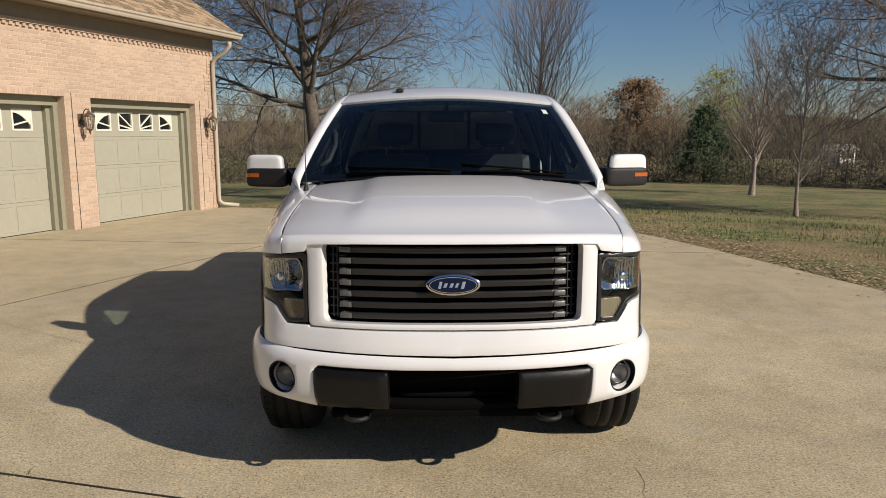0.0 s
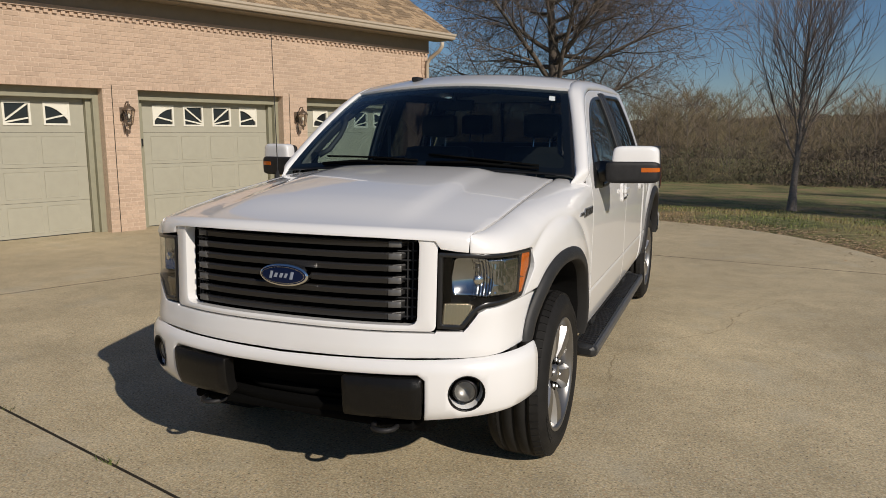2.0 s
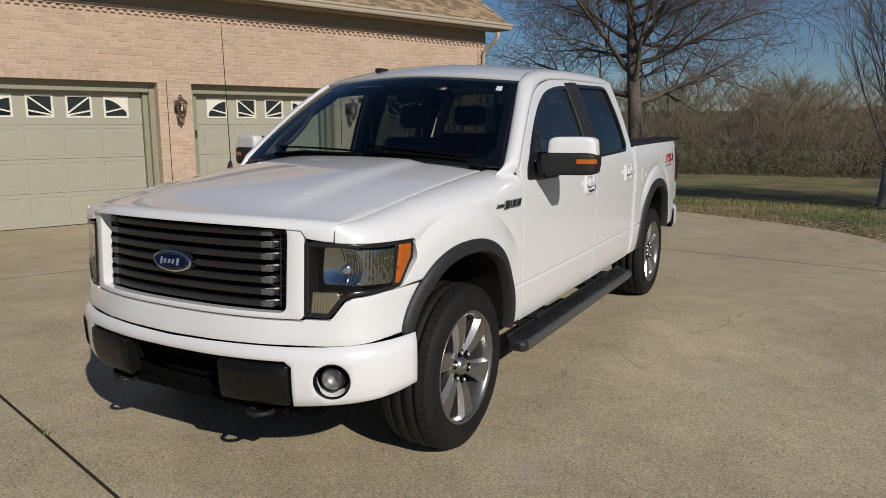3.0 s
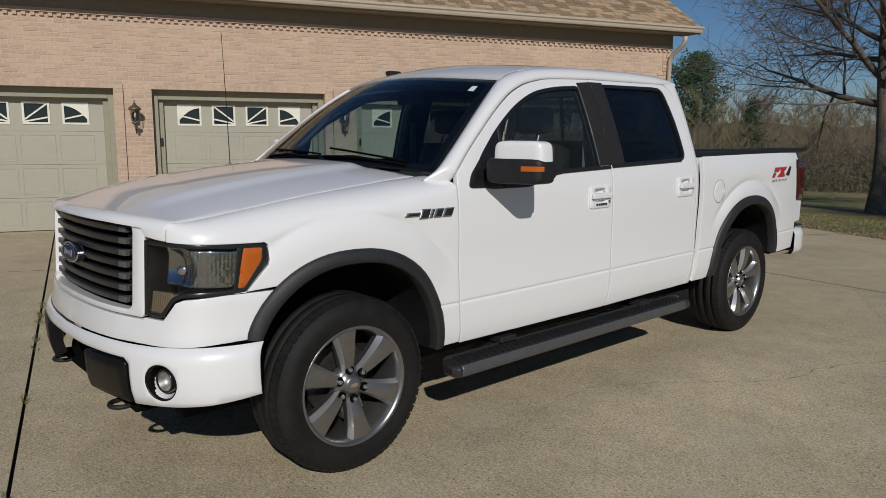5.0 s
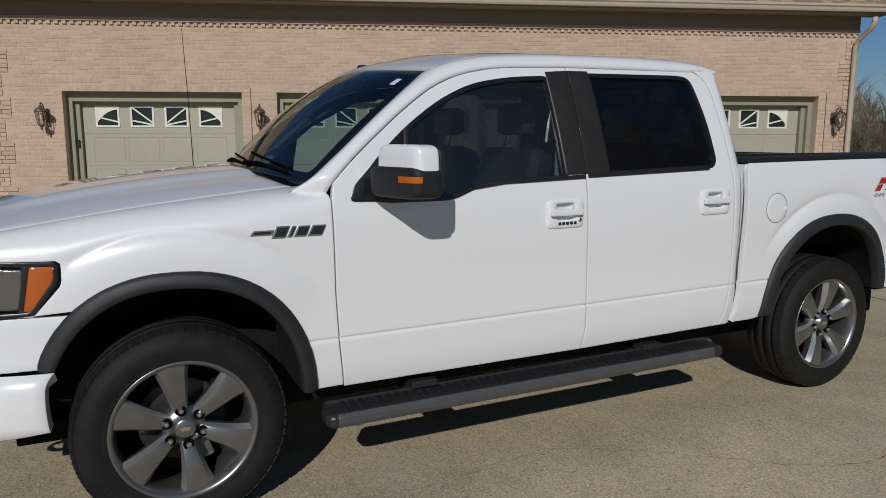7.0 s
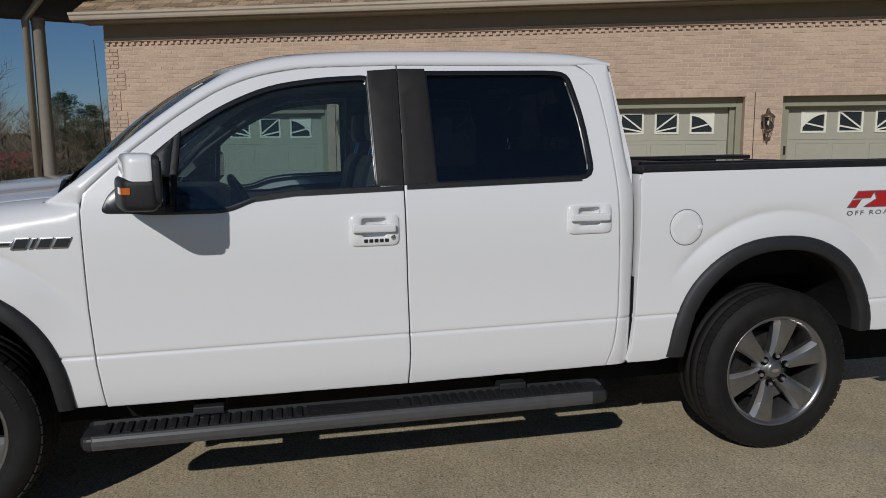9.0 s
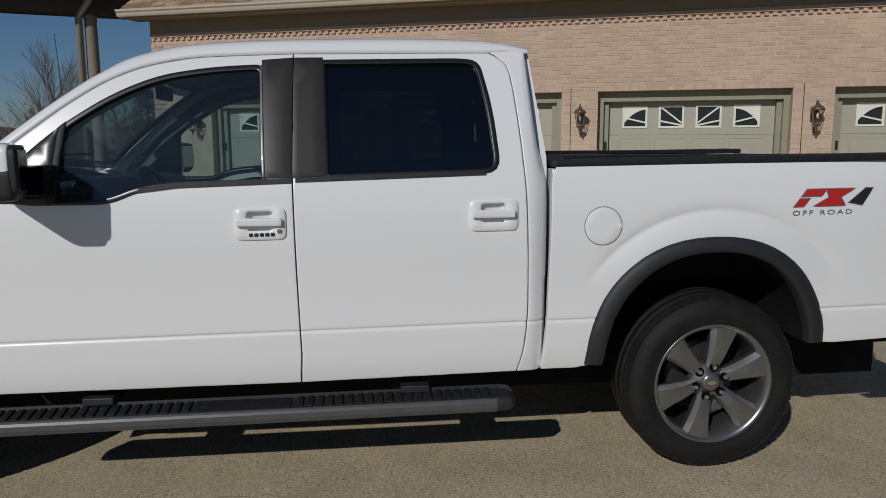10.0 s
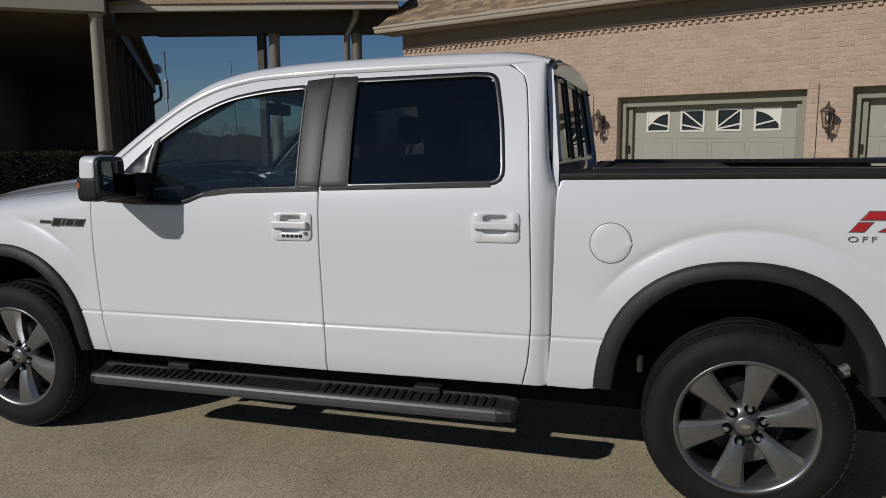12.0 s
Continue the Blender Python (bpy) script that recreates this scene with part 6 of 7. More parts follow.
# black lower insert
for s in (-1, 1):
    o = [(s * 0.285, 0.432), (s * 0.615, 0.428), (s * 0.615, 0.608), (s * 0.285, 0.604)]
    part("bumper_pad", sheet(round_corners(o, 0.012), lambda u, z: bumper_map(u, z, 0.006), step=0.05, thick=0.05, roll=0.006), BLACKPAD, truck, "black textured bumper pad")
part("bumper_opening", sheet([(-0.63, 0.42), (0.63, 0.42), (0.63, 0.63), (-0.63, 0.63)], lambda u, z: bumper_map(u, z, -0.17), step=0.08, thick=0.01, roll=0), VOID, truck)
# Crossbar, dam and skid plate: shade under the bumper put into the colour.
part("bumper_crossbar", sheet([(-0.28, 0.44), (0.28, 0.44), (0.28, 0.465), (-0.28, 0.465)], lambda u, z: bumper_map(u, z, -0.13), step=0.06, thick=0.03, roll=0.004), VOID, truck)
part("air_dam", sheet([(-1.0, 0.44), (-0.75, 0.385), (-0.5, 0.37), (0.5, 0.37), (0.75, 0.385), (1.0, 0.44), (0.63, 0.43), (-0.63, 0.43)], lambda u, z: bumper_map(u, z, -0.075 - 0.25 * (0.43 - z)), step=0.05, thick=0.03, roll=0.006), VOID, truck)
part("skid_plate", boxed(-0.55, 0.55, 0.14, 0.6, 0.36, 0.40, bevel=0.015), VOID, truck)
for s in (-1, 1):
    bm = bmesh.new()
    pts = [(s * 0.43 + 0.050 * math.cos(a) * 1.0, 0.125 - 0.050 * math.sin(a), 0.376) for a in [math.pi * k / 10 for k in range(11)]]
    pts = [(s * 0.43 + 0.050, 0.2, 0.385)] + pts + [(s * 0.43 - 0.050, 0.2, 0.385)]
    tube(bm, pts, 0.011, 8)
    part("tow_hook", bm, BLACK, truck, "black steel tow hook", smooth=True)

# -- mirrors --
def pebble(x0, x1, y0, y1, z0, z1, e, n=28, lean=0.0, sweep=0.0):
    """A rounded block; the smaller e, the squarer."""
    b = bmesh.new()
    pw = lambda v: math.copysign(abs(v) ** e, v)
    rings = []
    for i in range(1, n):
        v = math.pi * (i / n - 0.5)
        ring = []
        for k in range(n * 2):
            w = math.pi * k / n
            x, y, z = pw(math.cos(v)) * pw(math.cos(w)), pw(math.cos(v)) * pw(math.sin(w)), pw(math.sin(v))
            ring.append(b.verts.new(((x0 + x1) / 2 + x * (x1 - x0) / 2 * (1 - lean * z), (y0 + y1) / 2 + y * (y1 - y0) / 2 + sweep * (x * (x1 - x0) / 2), (z0 + z1) / 2 + z * (z1 - z0) / 2)))
        rings.append(ring)
    for p, q in zip(rings, rings[1:]):
        for k in range(n * 2):
            b.faces.new((p[k], p[(k + 1) % (n * 2)], q[(k + 1) % (n * 2)], q[k]))
    b.faces.new(rings[0][::-1]), b.faces.new(rings[-1])
    return b


SWEEP = 0.30
MIRROR_BOX = (1.030, 1.316, 1.732, 1.860, 1.284, 1.408)
mirror = both("door_mirror", pebble(*MIRROR_BOX, 0.32, sweep=SWEEP), BLACK, label="black and white door mirror", smooth=True)
both("mirror_cap", pebble(1.062, 1.310, 1.750, 1.856, 1.345, 1.492, 0.36, lean=0.04, sweep=SWEEP), PAINT, mirror, "white mirror cap", smooth=True)
both("mirror_frame", pebble(1.056, 1.312, 1.838, 1.872, 1.302, 1.484, 0.30, sweep=SWEEP), BLACK, mirror, smooth=True)
both("mirror_glass", pebble(1.074, 1.294, 1.866, 1.8755, 1.320, 1.466, 0.16, sweep=SWEEP), MIRROR, mirror)
# the signal wraps from the front face round the outer end
bm = bmesh.new()
x0, x1, y0, y1 = MIRROR_BOX[:4]
rows = []
for k in range(49):
    w = radians(-88 + 80 * k / 48)
    c, d = math.copysign(abs(math.cos(w)) ** 0.32, math.cos(w)), math.copysign(abs(math.sin(w)) ** 0.32, math.sin(w))
    ring = []
    for g, z in ((0.99, 1.347), (1.018, 1.348), (1.018, 1.371), (0.99, 1.372)):
        x = g * c * (x1 - x0) / 2
        ring.append(bm.verts.new(((x0 + x1) / 2 + x, (y0 + y1) / 2 + g * d * (y1 - y0) / 2 + SWEEP * x, z)))
    rows.append(ring)
for p, q in zip(rows, rows[1:]):
    for k in range(3):
        bm.faces.new((p[k], p[k + 1], q[k + 1], q[k]))
bm.faces.new(rows[0]), bm.faces.new(rows[-1][::-1])
bmesh.ops.recalc_face_normals(bm, faces=bm.faces)
both("mirror_signal", bm, AMBER, mirror, "amber mirror signal")
bm = bmesh.new()
rings = []
for x, y0, y1, z0, z1 in ((0.945, 1.775, 1.90, 1.262, 1.395), (0.985, 1.78, 1.895, 1.282, 1.405), (1.066, 1.80, 1.895, 1.296, 1.400)):
    rings.append([bm.verts.new(p) for p in ((x, y0, z0), (x, y1, z0), (x, y1, z1), (x, y0, z1))])
for a, b in zip(rings, rings[1:]):
    for k in range(4):
        bm.faces.new((a[k], a[(k + 1) % 4], b[(k + 1) % 4], b[k]))
bmesh.ops.recalc_face_normals(bm, faces=bm.faces)
both("mirror_arm", bm, TRIM, mirror, smooth=True)

# -- running boards --
bm = bmesh.new()
rings = []
prof = [(0.918, 0.365), (0.918, 0.416), (0.921, 0.421), (0.927, 0.421), (0.930, 0.406), (1.020, 0.393), (1.024, 0.400), (1.034, 0.399), (1.045, 0.391), (1.049, 0.382), (1.050, 0.362), (1.044, 0.343), (1.02, 0.335), (0.94, 0.337)]
for y, k in ((1.50, 0.55), (1.515, 0.9), (1.53, 1.0), (3.665, 1.0), (3.705, 0.93), (3.725, 0.6)):
    rings.append([bm.verts.new((0.985 + (x - 0.985) * k if y < 1.53 or y > 3.67 else x, y, 0.375 + (z - 0.375) * k + 0.008 * (y - 2.9))) for x, z in prof])
for a, b in zip(rings, rings[1:]):
    for k in range(len(prof)):
        j = (k + 1) % len(prof)
        bm.faces.new((a[k], a[j], b[j], b[k]))
bm.faces.new(rings[0]), bm.faces.new(rings[-1][::-1])
bmesh.ops.recalc_face_normals(bm, faces=bm.faces)
rb = both("running_board", bm, STEPBLACK, label="black moulded running board")
BOARD_SLOPE = Matrix.Translation((0.975, 0, 0.3995)) @ Matrix.Rotation(radians(8.2), 4, "Y") @ Matrix.Translation((-0.975, 0, 0))
y = 1.58
while y < 3.62:
    if not 2.38 < y < 2.78:
        b = bmesh.new()
        box(b, 0.931, 1.019, y, y + 0.024, -0.004, 0.008, bevel=0.003, m=Matrix.Translation((0, 0, 0.008 * (y - 2.9))) @ BOARD_SLOPE)
        both("tread_rib", b, BLACK, rb)
    y += 0.042
for k in range(6):
    both("tread_line", boxed(0.940 + 0.0135 * k, 0.947 + 0.0135 * k, 2.40, 2.77, -0.006, 0.006, m=BOARD_SLOPE), BLACK, rb)
# satin face along the outer edge, with a moulded cap at each end
bm = bmesh.new()
rings = [[bm.verts.new((x, y, z + 0.008 * (y - 2.9))) for x, z in ((1.039, 0.3985), (1.0475, 0.3925), (1.0525, 0.382), (1.0535, 0.362), (1.047, 0.343), (1.038, 0.340))] for y in (1.545, 1.551, 3.640, 3.646)]
for x in (0, 3):
    for v in rings[x]:
        v.co.x -= 0.004
for a, b in zip(rings, rings[1:]):
    for k in range(5):
        bm.faces.new((a[k], a[k + 1], b[k + 1], b[k]))
bmesh.ops.recalc_face_normals(bm, faces=bm.faces)
both("face_strip", bm, STEPFACE, rb, "satin grey face strip")
for y in (1.98, 3.30):
    bm = bmesh.new()
    box(bm, 0.86, 0.950, y - 0.062, y + 0.062, 0.410, 0.443, bevel=0.006)
    box(bm, 0.5, 0.95, y - 0.05, y + 0.05, 0.35, 0.40, bevel=0.008)
    both("step_bracket", bm, FLARE, rb, "dark step bracket")

# -- wheels --
# Spoke chamfers: alloy lightened, so part of their glint is in the colour.
RIMEDGE = material("lighter_alloy_edge", (0.56, 0.555, 0.55), 0.28, metal=0.8)
LUG = material("dull_chrome_nut", (0.45, 0.45, 0.45), 0.4, metal=0.9)


def build_wheel(x, y, sign, phase):
    wheel = new("wheel")
    wheel.parent = truck
    wheel.location = (x, y, 0)
    tagged(wheel, "alloy wheel with a road tyre")
    hub = Vector((0, 0, HUB))

    def sub(name, bm, mat, label="", smooth=False):
        if sign < 0:
            for v in bm.verts:
                v.co.x = -v.co.x
            bmesh.ops.reverse_faces(bm, faces=bm.faces)
        return part(name, bm, mat, wheel, label, smooth)
    # tyre: x outwards
    bm = bmesh.new()
    R = HUB - 0.001
    prof = [(0.262, -0.115), (0.275, -0.128), (0.33, -0.139), (0.375, -0.134), (R - 0.012, -0.118), (R - 0.004, -0.10), (R, -0.068), (R - 0.010, -0.066), (R - 0.010, -0.056), (R, -0.054), (R, -0.008), (R - 0.010, -0.006), (R - 0.010, 0.006), (R, 0.008),
            (R, 0.054), (R - 0.010, 0.056), (R - 0.010, 0.066), (R, 0.068), (R - 0.005, 0.088), (R - 0.012, 0.104), (R - 0.024, 0.1195), (0.360, 0.1315), (0.347, 0.1375), (0.33, 0.140), (0.30, 0.1365), (0.288, 0.131), (0.284, 0.132), (0.272, 0.126), (0.262, 0.115)]
    lathe(bm, prof, 72, axis="x", centre=hub, closed=True)
    sub("tyre", bm, RUBBER, "black road tyre", smooth=True)
    # shoulder blocks
    for s in (-1, 1):
        bm = bmesh.new()
        for k in range(60):
            a = 2 * math.pi * k / 60
            m = Matrix.Translation(hub) @ Matrix.Rotation(a, 4, "X")
            box(bm, -0.019, 0.019, -0.0166, 0.0166, -0.008, 0.0076, m=m @ Matrix.Translation((s * 0.093, 0, R - 0.012)) @ Matrix.Rotation(radians(s * 16), 4, "Y"))
        tagged(sub("shoulder_tread", bm, RUBBER), kind="stuff")
    # raised sidewall lettering as plain bars
    bm = bmesh.new()
    for c0 in (-1.30, -1.30 + math.pi):
        a = c0
        for w in (0.006, 0.0035, 0.011, 0.003, 0.008, 0.0085, 0.007, 0.006, 0.003, 0.0085):
            a += (w + 0.007) / 0.335
            m = Matrix.Translation(hub) @ Matrix.Rotation(a, 4, "X")
            box(bm, 0.137, 0.1409, -w, w, 0.323, 0.346, m=m)
            a += w / 0.335
    tagged(sub("sidewall_lettering", bm, LETTER, "raised sidewall lettering as plain bars"), kind="stuff")
    # rim
    bm = bmesh.new()
    lathe(bm, [(0.268, 0.122), (0.277, 0.127), (0.274, 0.131), (0.266, 0.129), (0.256, 0.118), (0.247, 0.09), (0.243, 0.02), (0.240, -0.10), (0.262, -0.118)], 60, axis="x", centre=hub)
    sub("rim", bm, RIMGREY, "gunmetal alloy rim", smooth=True)
    bm = bmesh.new()
    lathe(bm, [(0.05, -0.015), (0.165, -0.015), (0.17, -0.02), (0.17, -0.04), (0.05, -0.04)], 36, axis="x", centre=hub)
    sub("brake_disc", bm, DISC, smooth=False)
    bm = bmesh.new()
    lathe(bm, [(0.0, -0.06), (0.245, -0.06)], 36, axis="x", centre=hub)
    sub("drum_shadow_plate", bm, UNDER)
    a = math.radians(200)
    sub("brake_caliper", boxed(-0.05, 0.02, -0.06, 0.06, 0.10, 0.19, bevel=0.015, m=Matrix.Translation(hub) @ Matrix.Rotation(a, 4, "X")), LUGDARK)
    # six broad tapered spokes
    for k in range(6):
        m = Matrix.Translation(hub) @ Matrix.Rotation(2 * math.pi * k / 6 + radians(phase), 4, "X")
        bm = bmesh.new()
        rows = []
        for r, w, xf, xs in ((0.055, 0.027, 0.088, 0.080), (0.085, 0.030, 0.098, 0.087), (0.13, 0.036, 0.110, 0.094), (0.19, 0.047, 0.117, 0.098), (0.235, 0.058, 0.119, 0.101), (0.262, 0.073, 0.116, 0.106)):
            rows.append([bm.verts.new(m @ Vector(p)) for p in ((xs - 0.050, -w * 0.95, r), (xs - 0.012, -w * 1.08, r), (xf - 0.002, -w * 0.76, r), (xf + 0.0045, -w * 0.25, r), (xf - 0.002, w * 0.78, r), (xs - 0.012, w * 1.08, r), (xs - 0.050, w * 0.95, r))])
        for p, q in zip(rows, rows[1:]):
            for j in range(6):
                f = bm.faces.new((p[j], p[j + 1], q[j + 1], q[j]))
                f.material_index = 1 if j in (1, 4) else 0
                f.smooth = True
            for j in (1, 2, 4, 5):
                bm.edges.get((p[j], q[j])).smooth = False
        bm.faces.new(rows[0][::-1])
        bmesh.ops.recalc_face_normals(bm, faces=bm.faces)
        sub("spoke", bm, [RIMGREY, RIMEDGE])
    bm = bmesh.new()
    lathe(bm, [(0.0, 0.113), (0.030, 0.112), (0.040, 0.107), (0.043, 0.096), (0.062, 0.086), (0.080, 0.076), (0.086, 0.04)], 30, axis="x", centre=hub)
    sub("hub_cap", bm, RIMGREY, "gunmetal centre cap", smooth=True)
    bm = bmesh.new()
    lathe(bm, [(0.0, 0.1145), (0.020, 0.114), (0.022, 0.1115)], 24, axis="x", centre=hub)
    for v in bm.verts:
        v.co.z = HUB + (v.co.z - HUB) * 0.45
    sub("cap_emblem", bm, CHROME, "small oval badge")
    for k in range(6):
        a = 2 * math.pi * k / 6 + radians(phase)
        bm = bmesh.new()
        c = hub + Vector((0, 0.071 * -math.sin(a), 0.071 * math.cos(a)))
        lathe(bm, [(0.0, 0.112), (0.008, 0.111), (0.0105, 0.107), (0.0115, 0.08), (0.013, 0.08)], 6, axis="x", centre=c)
        sub("lug_nut", bm, LUG)
        # Black disc on the spoke stands for the shade in the nut's pocket.
        bm = bmesh.new()
        lathe(bm, [(0.0, 0.0985), (0.0165, 0.0985), (0.0185, 0.101), (0.0205, 0.1005), (0.022, 0.08)], 16, axis="x", centre=c)
        sub("lug_pocket", bm, VOID)
    return wheel


for x, s in ((0.847, 1), (-0.847, -1)):
    for y in (FRONT_AXLE, REAR_AXLE):
        build_wheel(x, y, s, 9 if y == FRONT_AXLE else -13)

# -- badges and decals --
def decal(poly, d, mat, parent, name, label=""):
    part(name, sheet(poly, on_side(d), step=0.05, thick=0.002, roll=0, rim=0.002), mat, parent, label)


def fender_badge():
    """The chrome fender badge: chrome-edged dark bars standing on the paint, its lettering left plain."""
    y0, z0 = 1.225, 1.154
    lean = 0.010
    strip = round_corners([(y0, z0 - 0.010), (y0 + 0.088, z0 - 0.010), (y0 + 0.094, z0 + 0.009), (y0 + 0.012, z0 + 0.009)], 0.004)
    holder = part("fender_badge", sheet(strip, on_side(0.005), step=0.04, thick=0.005, roll=0.001, rim=0.002), BADGE, truck, "chrome-edged dark fender badge")
    decal([(y0 + 0.012, z0 - 0.005), (y0 + 0.078, z0 - 0.005), (y0 + 0.082, z0 + 0.004), (y0 + 0.018, z0 + 0.004)], 0.0068, DECALBLACK, holder, "badge_inlay")
    for a, b, h in ((0.090, 0.144, 0.023), (0.150, 0.170, 0.021), (0.176, 0.226, 0.021), (0.232, 0.290, 0.021)):
        def slant(m):
            return [(y0 + a + m - lean + lean * 2 * (m / h), z0 - h + m), (y0 + b - m - lean + lean * 2 * (m / h), z0 - h + m), (y0 + b - m + lean, z0 + h - m), (y0 + a + m + lean, z0 + h - m)]
        bar = part("badge_bar", sheet(round_corners(slant(0.0), 0.004), on_side(0.006), step=0.04, thick=0.006, roll=0.001, rim=0.002), BADGE, holder)
        decal(slant(0.0055), 0.0076, DECALBLACK, holder, "badge_inlay")


fender_badge()


def bed_decal():
    """The off-road decal: a slanted red and black device with small lettering under it."""
    y0, y1, z0, z1 = 4.972, 5.312, 1.160, 1.232
    w = y1 - y0
    sl = 0.035

    def shape(pts, d, mat, name, label=""):
        decal([(y0 + a * w + sl * (b - 0.5), z0 + b * (z1 - z0)) for a, b in pts], d, mat, bs[0], name, label)
    upper = [(0.04, 0.60), (0.31, 0.60), (0.34, 1), (0.07, 1)]
    lower = [(0.0, 0), (0.13, 0), (0.16, 0.44), (0.03, 0.44)]
    cross = [(0.27, 0), (0.70, 0), (0.58, 0.5), (0.73, 1), (0.34, 1), (0.43, 0.5)]
    wedge = [(0.74, 0.18), (0.94, 0), (0.98, 1), (0.88, 1)]
    for k, (poly, mat, nm) in enumerate(((upper, DECALRED, "decal_mark"), (lower, DECALRED, "decal_mark"), (cross, DECALRED, "decal_mark"), (wedge, DECALBLACK, "decal_mark"))):
        if signed_area(poly) < 0:
            poly = poly[::-1]
        flat = inset(densify([(a * w, b * (z1 - z0)) for a, b in poly], 0.02), -0.004)
        shape([(a / w, b / (z1 - z0)) for a, b in flat], 0.0018, DECALGREY, "decal_outline")
        shape(poly, 0.0032, mat, nm, "slanted red and black decal")
    c = bpy.data.curves.new("off_road_lettering", "FONT")
    c.body, c.size, c.extrude, c.space_character = "OFF ROAD", 0.030, 0.0006, 1.35
    ob = new("off_road_lettering", c)
    p = side(4.945, 1.122)
    q, r = side(5.365, 1.122), side(5.155, 1.15)
    ax = (q - p).normalized()
    nz = ax.cross((r - p)).normalized()
    ay = nz.cross(ax)
    ob.matrix_world = Matrix.Translation(p + nz * 0.004) @ Matrix((ax, ay, nz)).transposed().to_4x4() @ Matrix.Diagonal((1.55, 1, 1, 1))
    dg = bpy.context.evaluated_depsgraph_get()
    me = bpy.data.meshes.new_from_object(ob.evaluated_get(dg))
    m = ob.matrix_world.copy()
    bpy.data.objects.remove(ob)
    me.transform(m)
    text = link_mesh("off_road_lettering", me, DECALGREY)
    text.parent = bs[0]


bed_decal()

# -- wipers, antenna, roof antenna --
for x0, x1, y1 in ((-0.62, 0.02, 0.10), (0.08, 0.72, 0.10)):
    pts = [shield_map(a / 0.905, t) + Vector((0, -0.006, 0.010)) for a, t in ((x0, 0.015), (x0 * 0.6 + x1 * 0.4, 0.03), (x1, 0.012))]
    bm = bmesh.new()
    tube(bm, pts, [0.010, 0.009, 0.006], 6)
    b0 = [shield_map((x0 + (x1 - x0) * t) / 0.905, 0.040 + 0.05 * (1 - t)) + Vector((0, -0.005, 0.008)) for t in (0, 0.25, 0.5, 0.75, 1)]
    tube(bm, b0, 0.006, 5)
    part("wiper", bm, VOID, truck, "black windshield wiper", smooth=True)
bm = bmesh.new()
tube(bm, [(-0.83, 1.25, 1.28), (-0.83, 1.255, 1.32), (-0.83, 1.26, 1.34)], [0.018, 0.014, 0.006], 8)
tube(bm, [(-0.83, 1.26, 1.33), (-0.827, 1.248, 1.75), (-0.823, 1.232, 2.15)], [0.0030, 0.0024, 0.0018], 6)
part("antenna_mast", bm, BLACK, truck, "thin black fender antenna")
bm = bmesh.new()
q = roof_map(-0.45, 0.10)
box(bm, q.x - 0.025, q.x + 0.025, q.y - 0.05, q.y + 0.05, q.z - 0.01, q.z + 0.022, bevel=0.012)
part("roof_antenna_fin", bm, BLACK, truck)

# -- cabin --
bm = bmesh.new()
tube(bm, [(0.82, 1.71, 1.42), (0.765, 1.75, 1.455), (0.735, 1.85, 1.55), (0.745, 1.94, 1.625), (0.79, 2.0, 1.66)], [0.02, 0.017, 0.016, 0.017, 0.02], 10)
both("grab_handle", bm, DASH, smooth=True)
part("dashboard", boxed(-0.86, 0.86, 1.52, 1.98, 0.95, 1.30, bevel=0.08), DASH, truck)
part("instrument_hood", boxed(0.20, 0.62, 1.80, 2.04, 1.22, 1.335, bevel=0.05), DASH, truck)
bm = bmesh.new()
m = Matrix.Translation((0.40, 2.16, 1.20)) @ Matrix.Rotation(radians(-62), 4, "X")
ringpts = [m @ Vector((0.19 * math.cos(2 * math.pi * k / 28), 0.19 * math.sin(2 * math.pi * k / 28), 0)) for k in range(29)]
tube(bm, ringpts, 0.016, 8, caps=False)
for a in (0, math.pi, -math.pi / 2):
    tube(bm, [m @ Vector((0, 0, -0.02)), m @ Vector((0.19 * math.cos(a), 0.19 * math.sin(a), 0))], 0.016, 6)
tube(bm, [m @ Vector((0, 0, 0.01)), m @ Vector((0, 0, -0.22))], [0.06, 0.04], 12)
part("steering_wheel", bm, LEATHER, truck, "black steering wheel", smooth=True)


def build_seat(x, y, w, rear):
    seat = new("rear_seat" if rear else "front_seat")
    seat.parent = truck
    seat.location = (x, y, 0)
    tagged(seat, "black leather seat")
    h = 0.02 if rear else 0
    part("cushion", boxed(-w, w, -0.02, 0.50, 0.72 + h, 0.92 + h, bevel=0.06), LEATHER, seat)
    bm = boxed(-w, w, 0.0, 0.17, 0.86 + h, 1.50 + h, bevel=0.07, m=Matrix.Translation((0, 0.44, 0)) @ Matrix.Translation((0, 0, 0.9)) @ Matrix.Rotation(radians(-14), 4, "X") @ Matrix.Translation((0, 0, -0.9)))
    part("backrest", bm, LEATHER, seat)
    for c in ((0,) if not rear else (-0.42, 0.42)):
        part("headrest", boxed(c - 0.14, c + 0.14, 0.60, 0.70, 1.53 + h, 1.70 + h, bevel=0.045), LEATHER, seat)
        for q in (-0.06, 0.06):
            bm = bmesh.new()
            tube(bm, [(c + q, 0.61, 1.44 + h), (c + q, 0.645, 1.56 + h)], 0.007, 6)
            part("headrest_post", bm, CHROME, seat)


build_seat(0.40, 2.12, 0.27, False)
build_seat(-0.40, 2.12, 0.27, False)
build_seat(0.0, 3.05, 0.72, True)
part("centre_console", boxed(-0.12, 0.12, 1.95, 2.75, 0.62, 0.98, bevel=0.04), DASH, truck)
